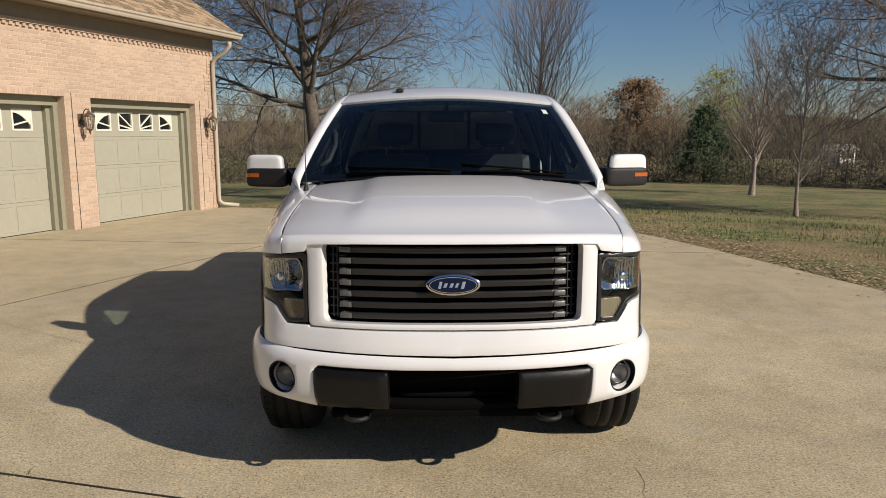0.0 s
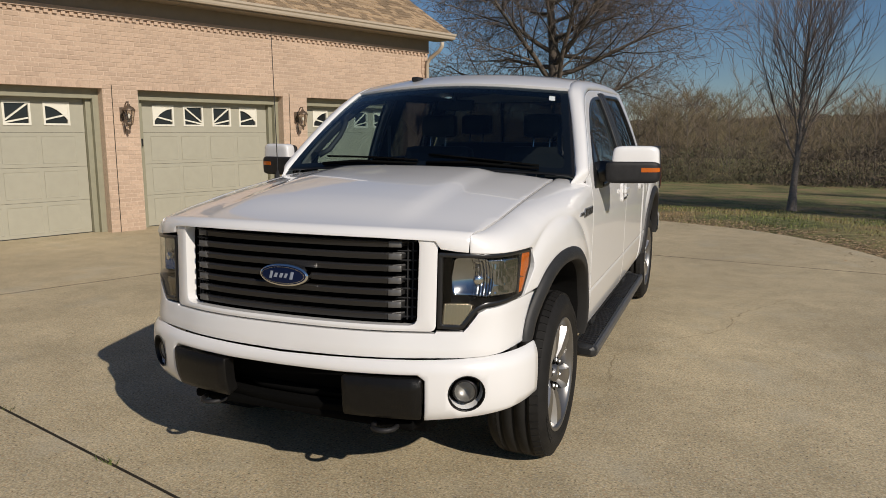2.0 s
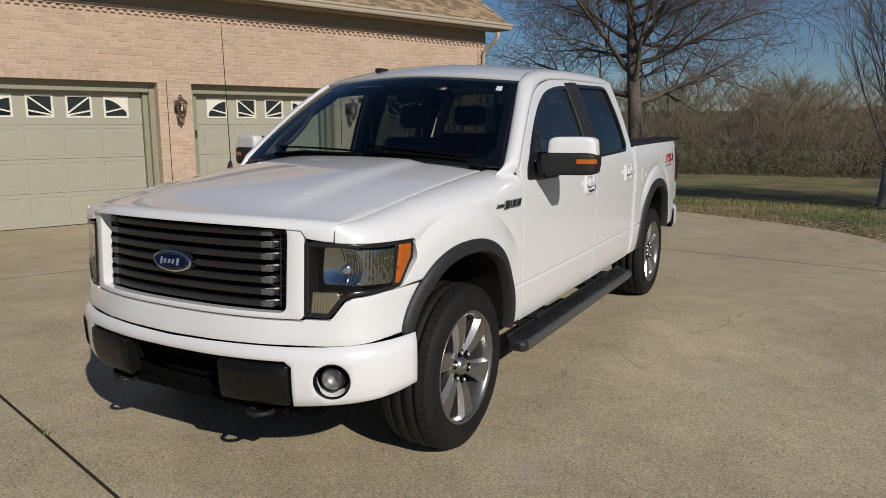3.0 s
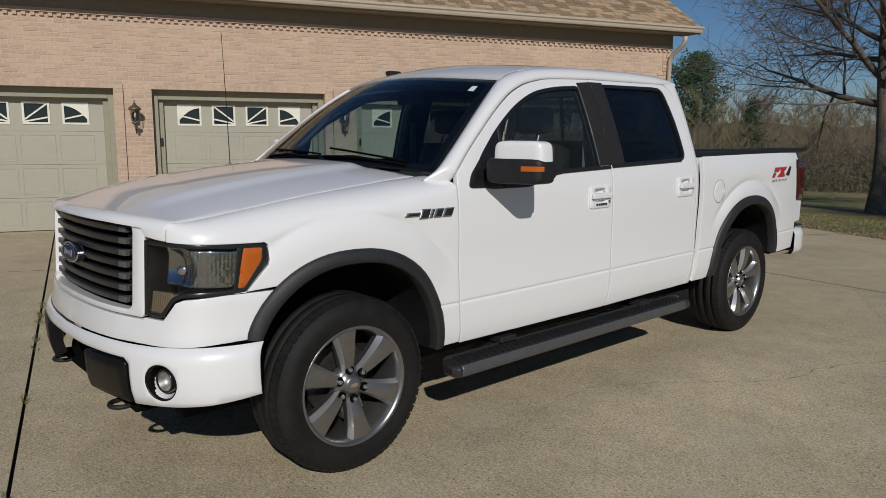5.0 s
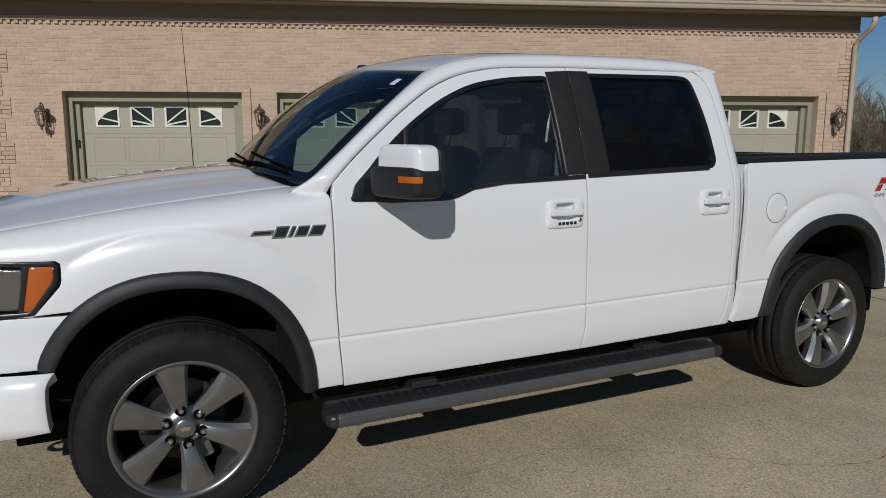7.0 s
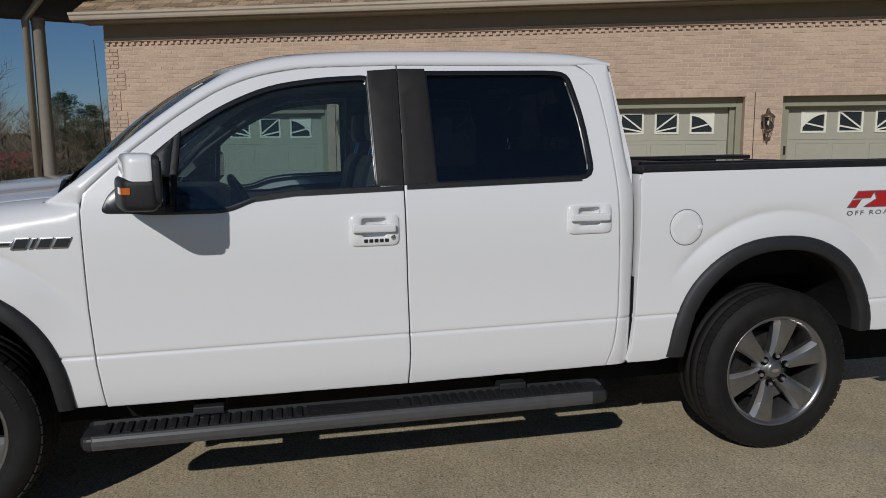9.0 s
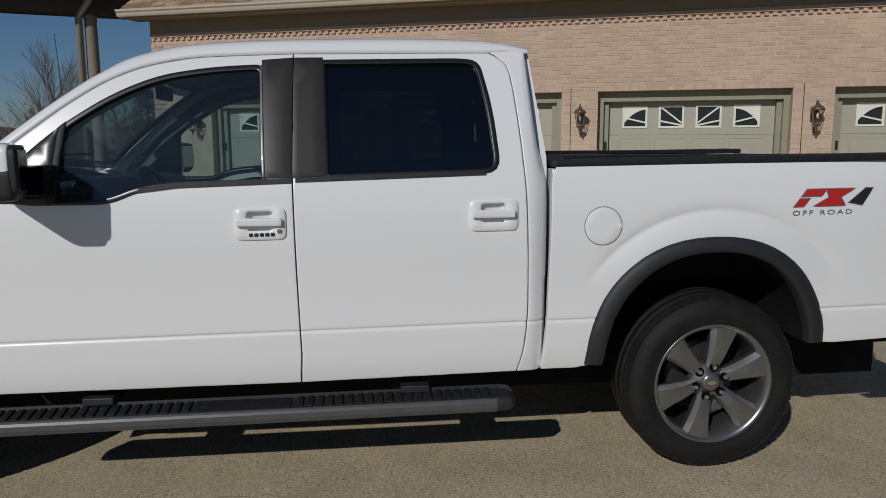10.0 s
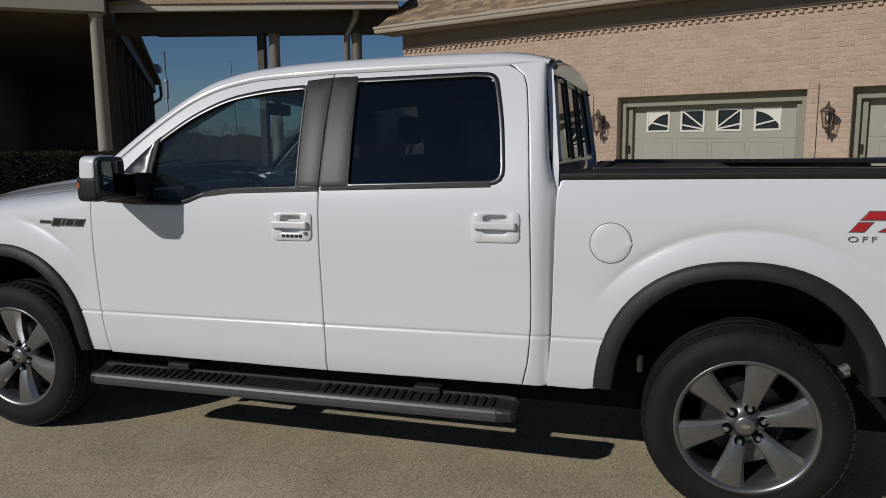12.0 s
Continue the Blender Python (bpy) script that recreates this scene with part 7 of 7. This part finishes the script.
part("headliner", sheet([(-0.96, 0.03), (0.96, 0.03), (0.96, 0.985), (-0.96, 0.985)], lambda a, t: roof_map(a, t) + Vector((0, 0.02, -0.035)), step=0.08, thick=0.0, roll=0), material("grey_headliner", (0.30, 0.29, 0.27), 0.9), truck)
both("door_trim", sheet([(1.60, 0.62), (3.74, 0.60), (3.74, 1.285), (2.84, 1.275), (2.36, 1.262), (2.22, 1.24), (1.60, 1.235)], on_side(-0.07), step=0.08, thick=0.02, roll=0), DASH)
both("centre_pillar_trim", sheet([(2.72, 1.28), (2.92, 1.28), (2.90, 1.83), (2.72, 1.83)], on_side(-0.05), step=0.08, thick=0.02, roll=0), DASH)
both("front_pillar_trim", sheet([(1.62, 1.34), (1.70, 1.34), (2.0, 1.60), (2.26, 1.745), (2.26, 1.79), (2.10, 1.735), (1.80, 1.53)], on_side(-0.045), step=0.08, thick=0.015, roll=0), material("grey_pillar_trim", (0.22, 0.215, 0.20), 0.8))
both("rear_pillar_trim", sheet([(3.62, 1.28), (3.80, 1.28), (3.80, 1.82), (3.52, 1.82), (3.60, 1.60)], on_side(-0.05), step=0.08, thick=0.02, roll=0), DASH)
part("cab_rear_trim", sheet([(-0.88, 0.6), (0.88, 0.6), (0.88, 1.36), (0.80, 1.43), (-0.80, 1.43), (-0.88, 1.36)], lambda x, z: back_map(x, z) + Vector((0, -0.03, 0)), step=0.1, thick=0, roll=0), DASH, truck)
part("rear_view_mirror", boxed(-0.125, 0.125, 2.06, 2.09, 1.705, 1.775, bevel=0.015), BLACK, truck)
bm = bmesh.new()
tube(bm, [(0, 2.065, 1.77), (0, 2.03, 1.83)], 0.012, 6)
part("mirror_stalk", bm, BLACK, truck)
both("seat_belt", boxed(0.82, 0.826, 2.74, 2.79, 1.0, 1.62, m=Matrix.Rotation(radians(0), 4, "X")), material("grey_webbing", (0.25, 0.25, 0.25), 0.8))

# ---- trees and planting ----
def grow(rng, start, way, length, radius, depth, spec, out):
    """Adds one limb and its branches to out, as (points, radii, sides)."""
    n = spec["seg"][min(depth, len(spec["seg"]) - 1)]
    p, d = Vector(start), Vector(way).normalized()
    pts, rad = [p.copy()], [radius]
    for k in range(n):
        wob = spec["wob"] * (0.5 if depth == 0 else 1)
        d = (d + Vector((rng.uniform(-wob, wob), rng.uniform(-wob, wob), rng.uniform(-wob, wob) + spec["lift"][min(depth, len(spec["lift"]) - 1)]))).normalized()
        p = p + d * length / n
        pts.append(p.copy())
        rad.append(radius * (1 - (k + 1) / n * spec["taper"]))
    out.append((pts, rad, spec["sides"][min(depth, len(spec["sides"]) - 1)]))
    if depth >= spec["levels"]:
        return
    count = spec["kids"][min(depth, len(spec["kids"]) - 1)]
    for k in range(count):
        f = spec["from"][min(depth, len(spec["from"]) - 1)]
        t = f + (1 - f) * (k + rng.random()) / count
        i = min(n - 1, int(t * n))
        w = t * n - i
        q = pts[i].lerp(pts[i + 1], w)
        along = (pts[i + 1] - pts[i]).normalized()
        s = along.orthogonal().normalized()
        s = Matrix.Rotation(k * 2.399 + rng.uniform(-0.5, 0.5), 3, along) @ s
        a = radians(rng.uniform(*spec["angle"][min(depth, len(spec["angle"]) - 1)]))
        way2 = along * math.cos(a) + s * math.sin(a)
        ll = length * rng.uniform(*spec["shrink"]) * (1.0 - spec["top"] * (t - f) if depth == 0 else 1.0)
        rr = rad[i] * spec["thin"]
        grow(rng, q, way2, ll, max(rr, spec["min"]), depth + 1, spec, out)


def limbs_mesh(name, limbs):
    verts, faces = [], []
    for pts, rad, sides in limbs:
        side = None
        base = len(verts)
        for i, p in enumerate(pts):
            way = (pts[min(i + 1, len(pts) - 1)] - pts[max(i - 1, 0)]).normalized()
            side = way.orthogonal().normalized() if side is None else (side - way * side.dot(way)).normalized()
            up = way.cross(side)
            for k in range(sides):
                a = 2 * math.pi * k / sides
                verts.append(p + rad[i] * (side * math.cos(a) + up * math.sin(a)))
        for i in range(len(pts) - 1):
            for k in range(sides):
                a, b = base + i * sides + k, base + i * sides + (k + 1) % sides
                faces.append((a, b, b + sides, a + sides))
    me = bpy.data.meshes.new(name)
    me.from_pydata(verts, [], faces)
    return me


def build_tree(label, at, spec, seed, height, radius, bark=BARK, twig=None, split=2, lean=(0, 0)):
    rng = random.Random(seed)
    z = ground_z(*at)
    tree = thing("tree", label, "tree", at=(at[0], at[1], z))
    out = []
    grow(rng, (0, 0, -0.1), (lean[0], lean[1], 1), height, radius, 0, spec, out)
    if spec.get("flare"):
        pts, rad, s = out[0]
        rad[0] *= 1.5
    trunk = [o for o in out if o[1][0] > spec["min"] * 2.2]
    crown = [o for o in out if o[1][0] <= spec["min"] * 2.2]
    for nm, ls, m in (("trunk", trunk, bark), ("crown", crown, twig or bark)):
        ob = link_mesh(nm, limbs_mesh(nm, ls), m, True)
        ob.parent = tree
    return tree


SPREAD = dict(seg=[9, 7, 5, 4, 3], wob=0.16, lift=[0.0, 0.03, 0.02, 0.015, 0.02], taper=0.86, sides=[10, 6, 4, 3, 3], levels=4, kids=[28, 11, 9, 7], shrink=(0.40, 0.60),
              angle=[(50, 88), (30, 65), (25, 60), (25, 60)], thin=0.48, min=0.011, top=0.45, flare=True)
SPREAD["from"] = [0.30, 0.15, 0.12, 0.1]
VASE = dict(seg=[7, 6, 5, 3], wob=0.09, lift=[0.0, 0.09, 0.08, 0.06], taper=0.85, sides=[8, 5, 4, 3], levels=3, kids=[24, 10, 5], shrink=(0.40, 0.60), angle=[(26, 50), (16, 38), (15, 38)], thin=0.52, min=0.0095, top=0.5, flare=True)
VASE["from"] = [0.22, 0.12, 0.15]
SLIM = dict(VASE, kids=[24, 9, 5], angle=[(30, 62), (20, 46), (20, 48)], shrink=(0.34, 0.52))


def build_pine(at, height, wide, seed, label, leaf=NEEDLE, first=0.25, clumps=220, dome=False):
    rng = random.Random(seed)
    z = ground_z(*at)
    tree = thing("tree", label, "tree", at=(at[0], at[1], z))
    out = [([Vector((0, 0, -0.2)), Vector((0.05, 0, height * 0.5)), Vector((0, 0, height * 0.97))], [height * 0.022, height * 0.015, 0.02], 6)]
    verts, faces = [], []
    for k in range(clumps):
        t = first + (1 - first) * rng.random() ** 0.8
        a = rng.uniform(0, 6.283)
        r = wide * (1 - (t - first) / (1 - first)) ** 0.65 * rng.uniform(0.35, 1.0) * (0.75 + 0.25 * math.sin(a * 3 + seed))
        if dome:
            f = (t - first) / (1 - first)
            r = wide * math.sqrt(max(0.0, 1 - (1.7 * f - 0.75) ** 2)) * rng.uniform(0.3, 1.0) * (0.8 + 0.2 * math.sin(a * 3 + seed))
        c = Vector((r * math.cos(a), r * math.sin(a), t * height + 0.12 * r))
        if k % 4 == 0:
            out.append(([Vector((0, 0, c.z - 0.25 * r)), c], [0.05, 0.015], 3))
        s = wide * rng.uniform(0.12, 0.24)
        for j in range(26):
            d = Vector((rng.gauss(0, 1), rng.gauss(0, 1), rng.gauss(0.15, 0.6))).normalized()
            q = c + d * s * rng.uniform(0.2, 1.0)
            u = Vector((rng.gauss(0, 1), rng.gauss(0, 1), rng.gauss(0.3, 1))).normalized() * s * 0.30
            v = u.orthogonal().normalized() * s * 0.10
            b = len(verts)
            verts += [q - v, q + v, q + u]
            faces.append((b, b + 1, b + 2))
    ob = link_mesh("trunk", limbs_mesh("trunk", out), BARK, True)
    ob.parent = tree
    me = bpy.data.meshes.new("crown")
    me.from_pydata(verts, [], faces)
    ob = link_mesh("crown", me, leaf)
    ob.parent = tree
    return tree


def wood_height(yaw):
    """The wood sinks to a low rise behind the house."""
    k = max(0.0, min(1.0, (math.degrees(yaw) - 113) / 9))
    return 1 - 0.30 * k * k * (3 - 2 * k)


def build_woods():
    """The bare wood beyond the lawn, with brush along its edge."""
    rng = random.Random(21)
    limbs, tv, tf = [], [], []
    for k in range(1700):
        yaw = radians(rng.uniform(-52, 142))
        r = rng.uniform(46, 100)
        x, y = -math.sin(yaw) * r, 3 + math.cos(yaw) * r
        z = ground_z(x, y)
        h = rng.uniform(3.4, 7.0) + (r - 46) * 0.045 + 1.3 * noise.noise((math.cos(yaw) * 4, math.sin(yaw) * 4, 1.7))
        h *= wood_height(yaw)
        base = Vector((x, y, z - 0.2))
        lean = Vector((rng.uniform(-0.06, 0.06), rng.uniform(-0.06, 0.06), 1))
        limbs.append(([base, base + lean * h * 0.5, base + lean * h * 0.95], [h * 0.0065, h * 0.004, 0.012], 4))
        for j in range(rng.randint(12, 16)):
            t = rng.uniform(0.25, 0.92)
            a = rng.uniform(0, 6.283)
            d = Vector((math.cos(a), math.sin(a), rng.uniform(0.7, 1.6))).normalized()
            p = base + lean * h * t
            l = h * rng.uniform(0.16, 0.34) * (1.15 - t * 0.5)
            q = p + d * l
            limbs.append(([p, q], [h * 0.0026, 0.006], 3))
            for i in range(20):
                s = p.lerp(q, rng.uniform(0.3, 1))
                e = s + (d + Vector((rng.uniform(-0.9, 0.9), rng.uniform(-0.9, 0.9), rng.uniform(-0.2, 0.9)))).normalized() * l * rng.uniform(0.35, 0.85)
                w = (e - s).orthogonal().normalized() * rng.uniform(0.006, 0.013)
                b = len(tv)
                tv += [s - w, s + w, e]
                tf.append((b, b + 1, b + 2))
    bv, bf = [], []
    for k in range(15000):  # brush and saplings, thickest near the ground
        yaw = radians(rng.uniform(-52, 142))
        r = 44.5 + abs(rng.gauss(0, 1)) * 7
        x, y = -math.sin(yaw) * r, 3 + math.cos(yaw) * r
        h = (rng.random() ** 1.6) * (2.4 + 0.8 * noise.noise((yaw * 9, 0.4, 0.9)) + (r - 44) * 0.06) * wood_height(yaw)
        s = Vector((x, y, ground_z(x, y) - 0.1 + h))
        for i in range(8):
            q = s + Vector((rng.gauss(0, 0.3), rng.gauss(0, 0.3), rng.gauss(0, 0.25)))
            e = q + Vector((rng.gauss(0, 0.7), rng.gauss(0, 0.7), rng.gauss(0.7, 0.7))).normalized() * rng.uniform(0.2, 0.5)
            w = (e - q).orthogonal().normalized() * rng.uniform(0.015, 0.045)
            b = len(bv)
            bv += [q - w, q + w, e]
            bf.append((b, b + 1, b + 2))
    me = bpy.data.meshes.new("far_brush")
    me.from_pydata(bv, [], bf)
    tagged(link_mesh("far_brush", me, BRUSH), "dark leafless brush along the wood's edge", "brush", kind="stuff")
    tagged(link_mesh("far_wood_trunks", limbs_mesh("far_wood_trunks", limbs), WOODBARK, True), "bare grey trunks of the far wood", "woodland", kind="stuff")
    me = bpy.data.meshes.new("far_wood_twigs")
    me.from_pydata(tv, [], tf)
    tagged(link_mesh("far_wood_twigs", me, WOODTWIG), "brown leafless twigs and brush of the far wood", "woodland", kind="stuff")
    # closed backdrop of distant wooded rise
    bm = bmesh.new()
    ring = []
    for k in range(1201):
        yaw = radians(-60 + 200 * k / 1200)
        r = 118
        x, y = -math.sin(yaw) * r, 3 + math.cos(yaw) * r
        top = 3.9 * wood_height(yaw) ** 0.6 + 0.9 * noise.noise((k * 0.017, 0.2, 0.5)) + 0.5 * noise.noise((k * 0.08, 1.2, 0.5)) + 0.3 * noise.noise((k * 0.43, 2.2, 0.5)) + 0.2 * noise.noise((k * 0.93, 3.2, 0.5))
        ring.append((bm.verts.new((x, y, -6)), bm.verts.new((x * 1.01, y * 1.01, top))))
    for a, b in zip(ring, ring[1:]):
        bm.faces.new((a[0], b[0], b[1], a[1]))
    # Dark colour: the far trees' own shade is put into it.
    tagged(link("distant_wood_backdrop", bm, material("distant_wood", (0.075, 0.062, 0.048), 0.95, spread=0.5, size=0.9, big=0.3, big_size=0.1)), "brown distant wooded rise darkened by its own shade", "backdrop", kind="structure")


def build_grass():
    rng = random.Random(5)
    verts, faces = [], []
    poly = DRIVE_EDGE
    n = 0
    while n < 26000:
        a = radians(rng.uniform(-35, 120))
        r = 8.0 + 16 * rng.random() ** 1.3
        x, y = -1.5 + r * math.sin(a), 3 + r * math.cos(a) * 1.0
        if inside((x, y), poly) or x < -5.5:
            continue
        if noise.noise((x * 0.35, y * 0.35, 2.0)) < -0.28:
            continue
        z = ground_z(x, y) + 0.05 * noise.noise((x * 0.15, y * 0.15, 0.3)) * min(1, max(0, math.hypot(x + 1, y - 3) - 13) / 6) - 0.005
        t = rng.uniform(0, 6.283)
        h, w = rng.uniform(0.025, 0.075), rng.uniform(0.006, 0.012)
        b = len(verts)
        verts += [(x - w * math.cos(t), y - w * math.sin(t), z), (x + w * math.cos(t), y + w * math.sin(t), z), (x + rng.uniform(-0.03, 0.03), y + rng.uniform(-0.03, 0.03), z + h)]
        faces.append((b, b + 1, b + 2))
        n += 1
    me = bpy.data.meshes.new("grass")
    me.from_pydata(verts, [], faces)
    tagged(link_mesh("grass", me, GRASS), "short spring grass with dry brown blades", "grass", kind="stuff")
    # dry leaves blown against the slab's edge
    verts, faces = [], []
    edge = [p for p in DRIVE_EDGE if p[0] > -4.5 and -3 < p[1]]
    lengths = [math.dist(p, q) for p, q in zip(edge, edge[1:])]
    for k in range(15000):
        i = rng.choices(range(len(edge) - 1), lengths)[0]
        t = rng.random()
        p = Vector(edge[i]).lerp(Vector(edge[i + 1]), t)
        d = (Vector(edge[i + 1]) - Vector(edge[i])).normalized()
        off = abs(rng.gauss(0, 0.55)) + 0.02 if rng.random() > 0.015 else -rng.uniform(0, 0.6)
        x, y = p.x + d.y * off, p.y - d.x * off
        z = ground_z(x, y) + 0.02 if off > 0 else 0.004
        a, s = rng.uniform(0, 6.283), rng.uniform(0.010, 0.026)
        b = len(verts)
        for c in (0, 1.7, 3.1, 4.6):
            verts.append((x + s * math.cos(a + c), y + s * math.sin(a + c) * 0.8, z + rng.uniform(0, 0.012)))
        faces.append((b, b + 1, b + 2, b + 3))
    me = bpy.data.meshes.new("leaf_litter")
    me.from_pydata(verts, [], faces)
    tagged(link_mesh("leaf_litter", me, LITTER), "dry brown leaves along the driveway's edge", "leaf litter", kind="stuff")


def build_hedge(p, q, wide, high):
    rng = random.Random(9)
    hedge = thing("hedge", "clipped brown-green hedge in front of the porch", "hedge", at=(*p, 0))
    d = Vector((q[0] - p[0], q[1] - p[1], 0))
    l = d.length
    d.normalize()
    s = Vector((-d.y, d.x, 0))
    verts, faces = [], []
    for k in range(15000):
        u, v, w = rng.uniform(0, l), rng.uniform(-1, 1) * wide / 2, rng.uniform(0.05, 1) * high
        f = rng.choice((0, 1, 2, 3))
        if f == 0:
            w = high + rng.gauss(0, 0.02)
        elif f < 3:
            v = (wide / 2 + rng.gauss(0, 0.025)) * (1 if f == 1 else -1)
        else:
            u = rng.choice((0, l)) + rng.gauss(0, 0.02)
        c = d * u + s * v + Vector((0, 0, w))
        a = Vector((rng.gauss(0, 1), rng.gauss(0, 1), rng.gauss(0, 1))).normalized() * rng.uniform(0.015, 0.03)
        b = a.orthogonal().normalized() * a.length * 0.6
        i = len(verts)
        verts += [c - a, c + b, c + a, c - b]
        faces.append((i, i + 1, i + 2, i + 3))
    me = bpy.data.meshes.new("leaves")
    me.from_pydata(verts, [], faces)
    ob = link_mesh("leaves", me, HEDGE)
    ob.parent = hedge
    m = Matrix(((d.x, s.x, 0, 0), (d.y, s.y, 0, 0), (0, 0, 1, 0), (0, 0, 0, 1)))
    ob = link("hedge_core", boxed(0.04, l - 0.04, -wide / 2 + 0.04, wide / 2 - 0.04, 0, high - 0.04, m=m), UNDER)
    ob.parent = hedge


def build_far_house(at, yaw, w, d, h, roof_mat, wall_mat, label):
    house = thing("house", label, "house", m=pose(at[0], at[1], ground_z(*at), 0, 0, yaw))
    part("wall", boxed(-w / 2, w / 2, -d / 2, d / 2, 0, h), wall_mat, house)
    bm = bmesh.new()
    o = 0.4
    a = [bm.verts.new((x, -d / 2 - o, z)) for x, z in ((-w / 2 - o, h), (w / 2 + o, h), (0, h + w * 0.32))]
    b = [bm.verts.new((x, d / 2 + o, z)) for x, z in ((-w / 2 - o, h), (w / 2 + o, h), (0, h + w * 0.32))]
    bm.faces.new(a), bm.faces.new(b[::-1])
    for i in range(3):
        bm.faces.new((a[i], b[i], b[(i + 1) % 3], a[(i + 1) % 3]))
    bmesh.ops.recalc_face_normals(bm, faces=bm.faces)
    part("roof", bm, roof_mat, house)
    for x in (-w / 4, w / 4):
        part("window", boxed(x - 0.4, x + 0.4, -d / 2 - 0.03, -d / 2 - 0.004, h * 0.35, h * 0.75), DARKPANE, house)


build_woods()
build_tree("large bare shade tree with spreading grey limbs on the lawn", (-5.0, 27.3), SPREAD, 3, 11.5, 0.36, twig=material("grey_twig", (0.17, 0.135, 0.11), 0.9, spread=0.2, size=8))
build_tree("bare upright ornamental tree with reddish twigs on the lawn", (3.4, 22.1), dict(VASE, kids=[26, 10, 6], angle=[(22, 44), (14, 34), (15, 34)], lift=[0.0, 0.11, 0.09, 0.06], shrink=(0.42, 0.58), thin=0.45), 5, 6.4, 0.11, bark=YOUNGBARK, twig=TWIG)
build_tree("slender bare young tree on the lawn", (9.65, 16.4), SLIM, 8, 4.3, 0.055, bark=YOUNGBARK, twig=PALETWIG)
build_tree("large bare tree overhanging the lawn", (15.2, 17.0), SPREAD, 12, 11.0, 0.34, twig=PALETWIG)
build_tree("bare spreading tree at the wood's edge", (15.0, 31.5), VASE, 15, 5.8, 0.13, bark=YOUNGBARK, twig=PALETWIG)
build_pine((-25, 50), 9.3, 2.7, 2, "dark green round-crowned pine at the wood's edge", first=0.46, clumps=360, dome=True)
build_pine((-22, 53), 6.0, 2.2, 6, "dense green cedar at the wood's edge", first=0.05)
build_pine((18.2, 46.5), 4.9, 3.1, 9, "dark green bushy cedar by the field", first=0.02, clumps=320)
build_pine((16.2, 56.4), 7.4, 3.4, 10, "russet-leaved tree by the field", RUST, 0.08, 420, dome=True)
build_pine((25.0, 62), 8.8, 3.4, 13, "yellow-green budding tree by the field", BUDS, 0.35, 150, dome=True)
build_pine((-53.8, -13.3), 7.3, 1.7, 14, "dark green pine beyond the house", first=0.42, clumps=280, dome=True)
build_pine((-54.4, -11.6), 6.4, 1.5, 16, "dark pine beyond the house", first=0.35, clumps=260, dome=True)
build_tree("bare spreading tree beyond the house", (-37.8, -13.8), VASE, 18, 6.2, 0.15, bark=WOODBARK, twig=WOODTWIG)
build_grass()
build_far_house((52.5, 92), 20, 2.6, 3, 1.6, WHITEWALL, WHITEWALL, "small white house far across the field")
build_far_house((-66.8, -21.9), 40, 5, 4, 1.6, REDROOF, DARKWALL, "low house with a red roof beyond the trees")
build_hedge((-5.85, -4.2), (-3.6, -6.6), 0.9, 1.42)
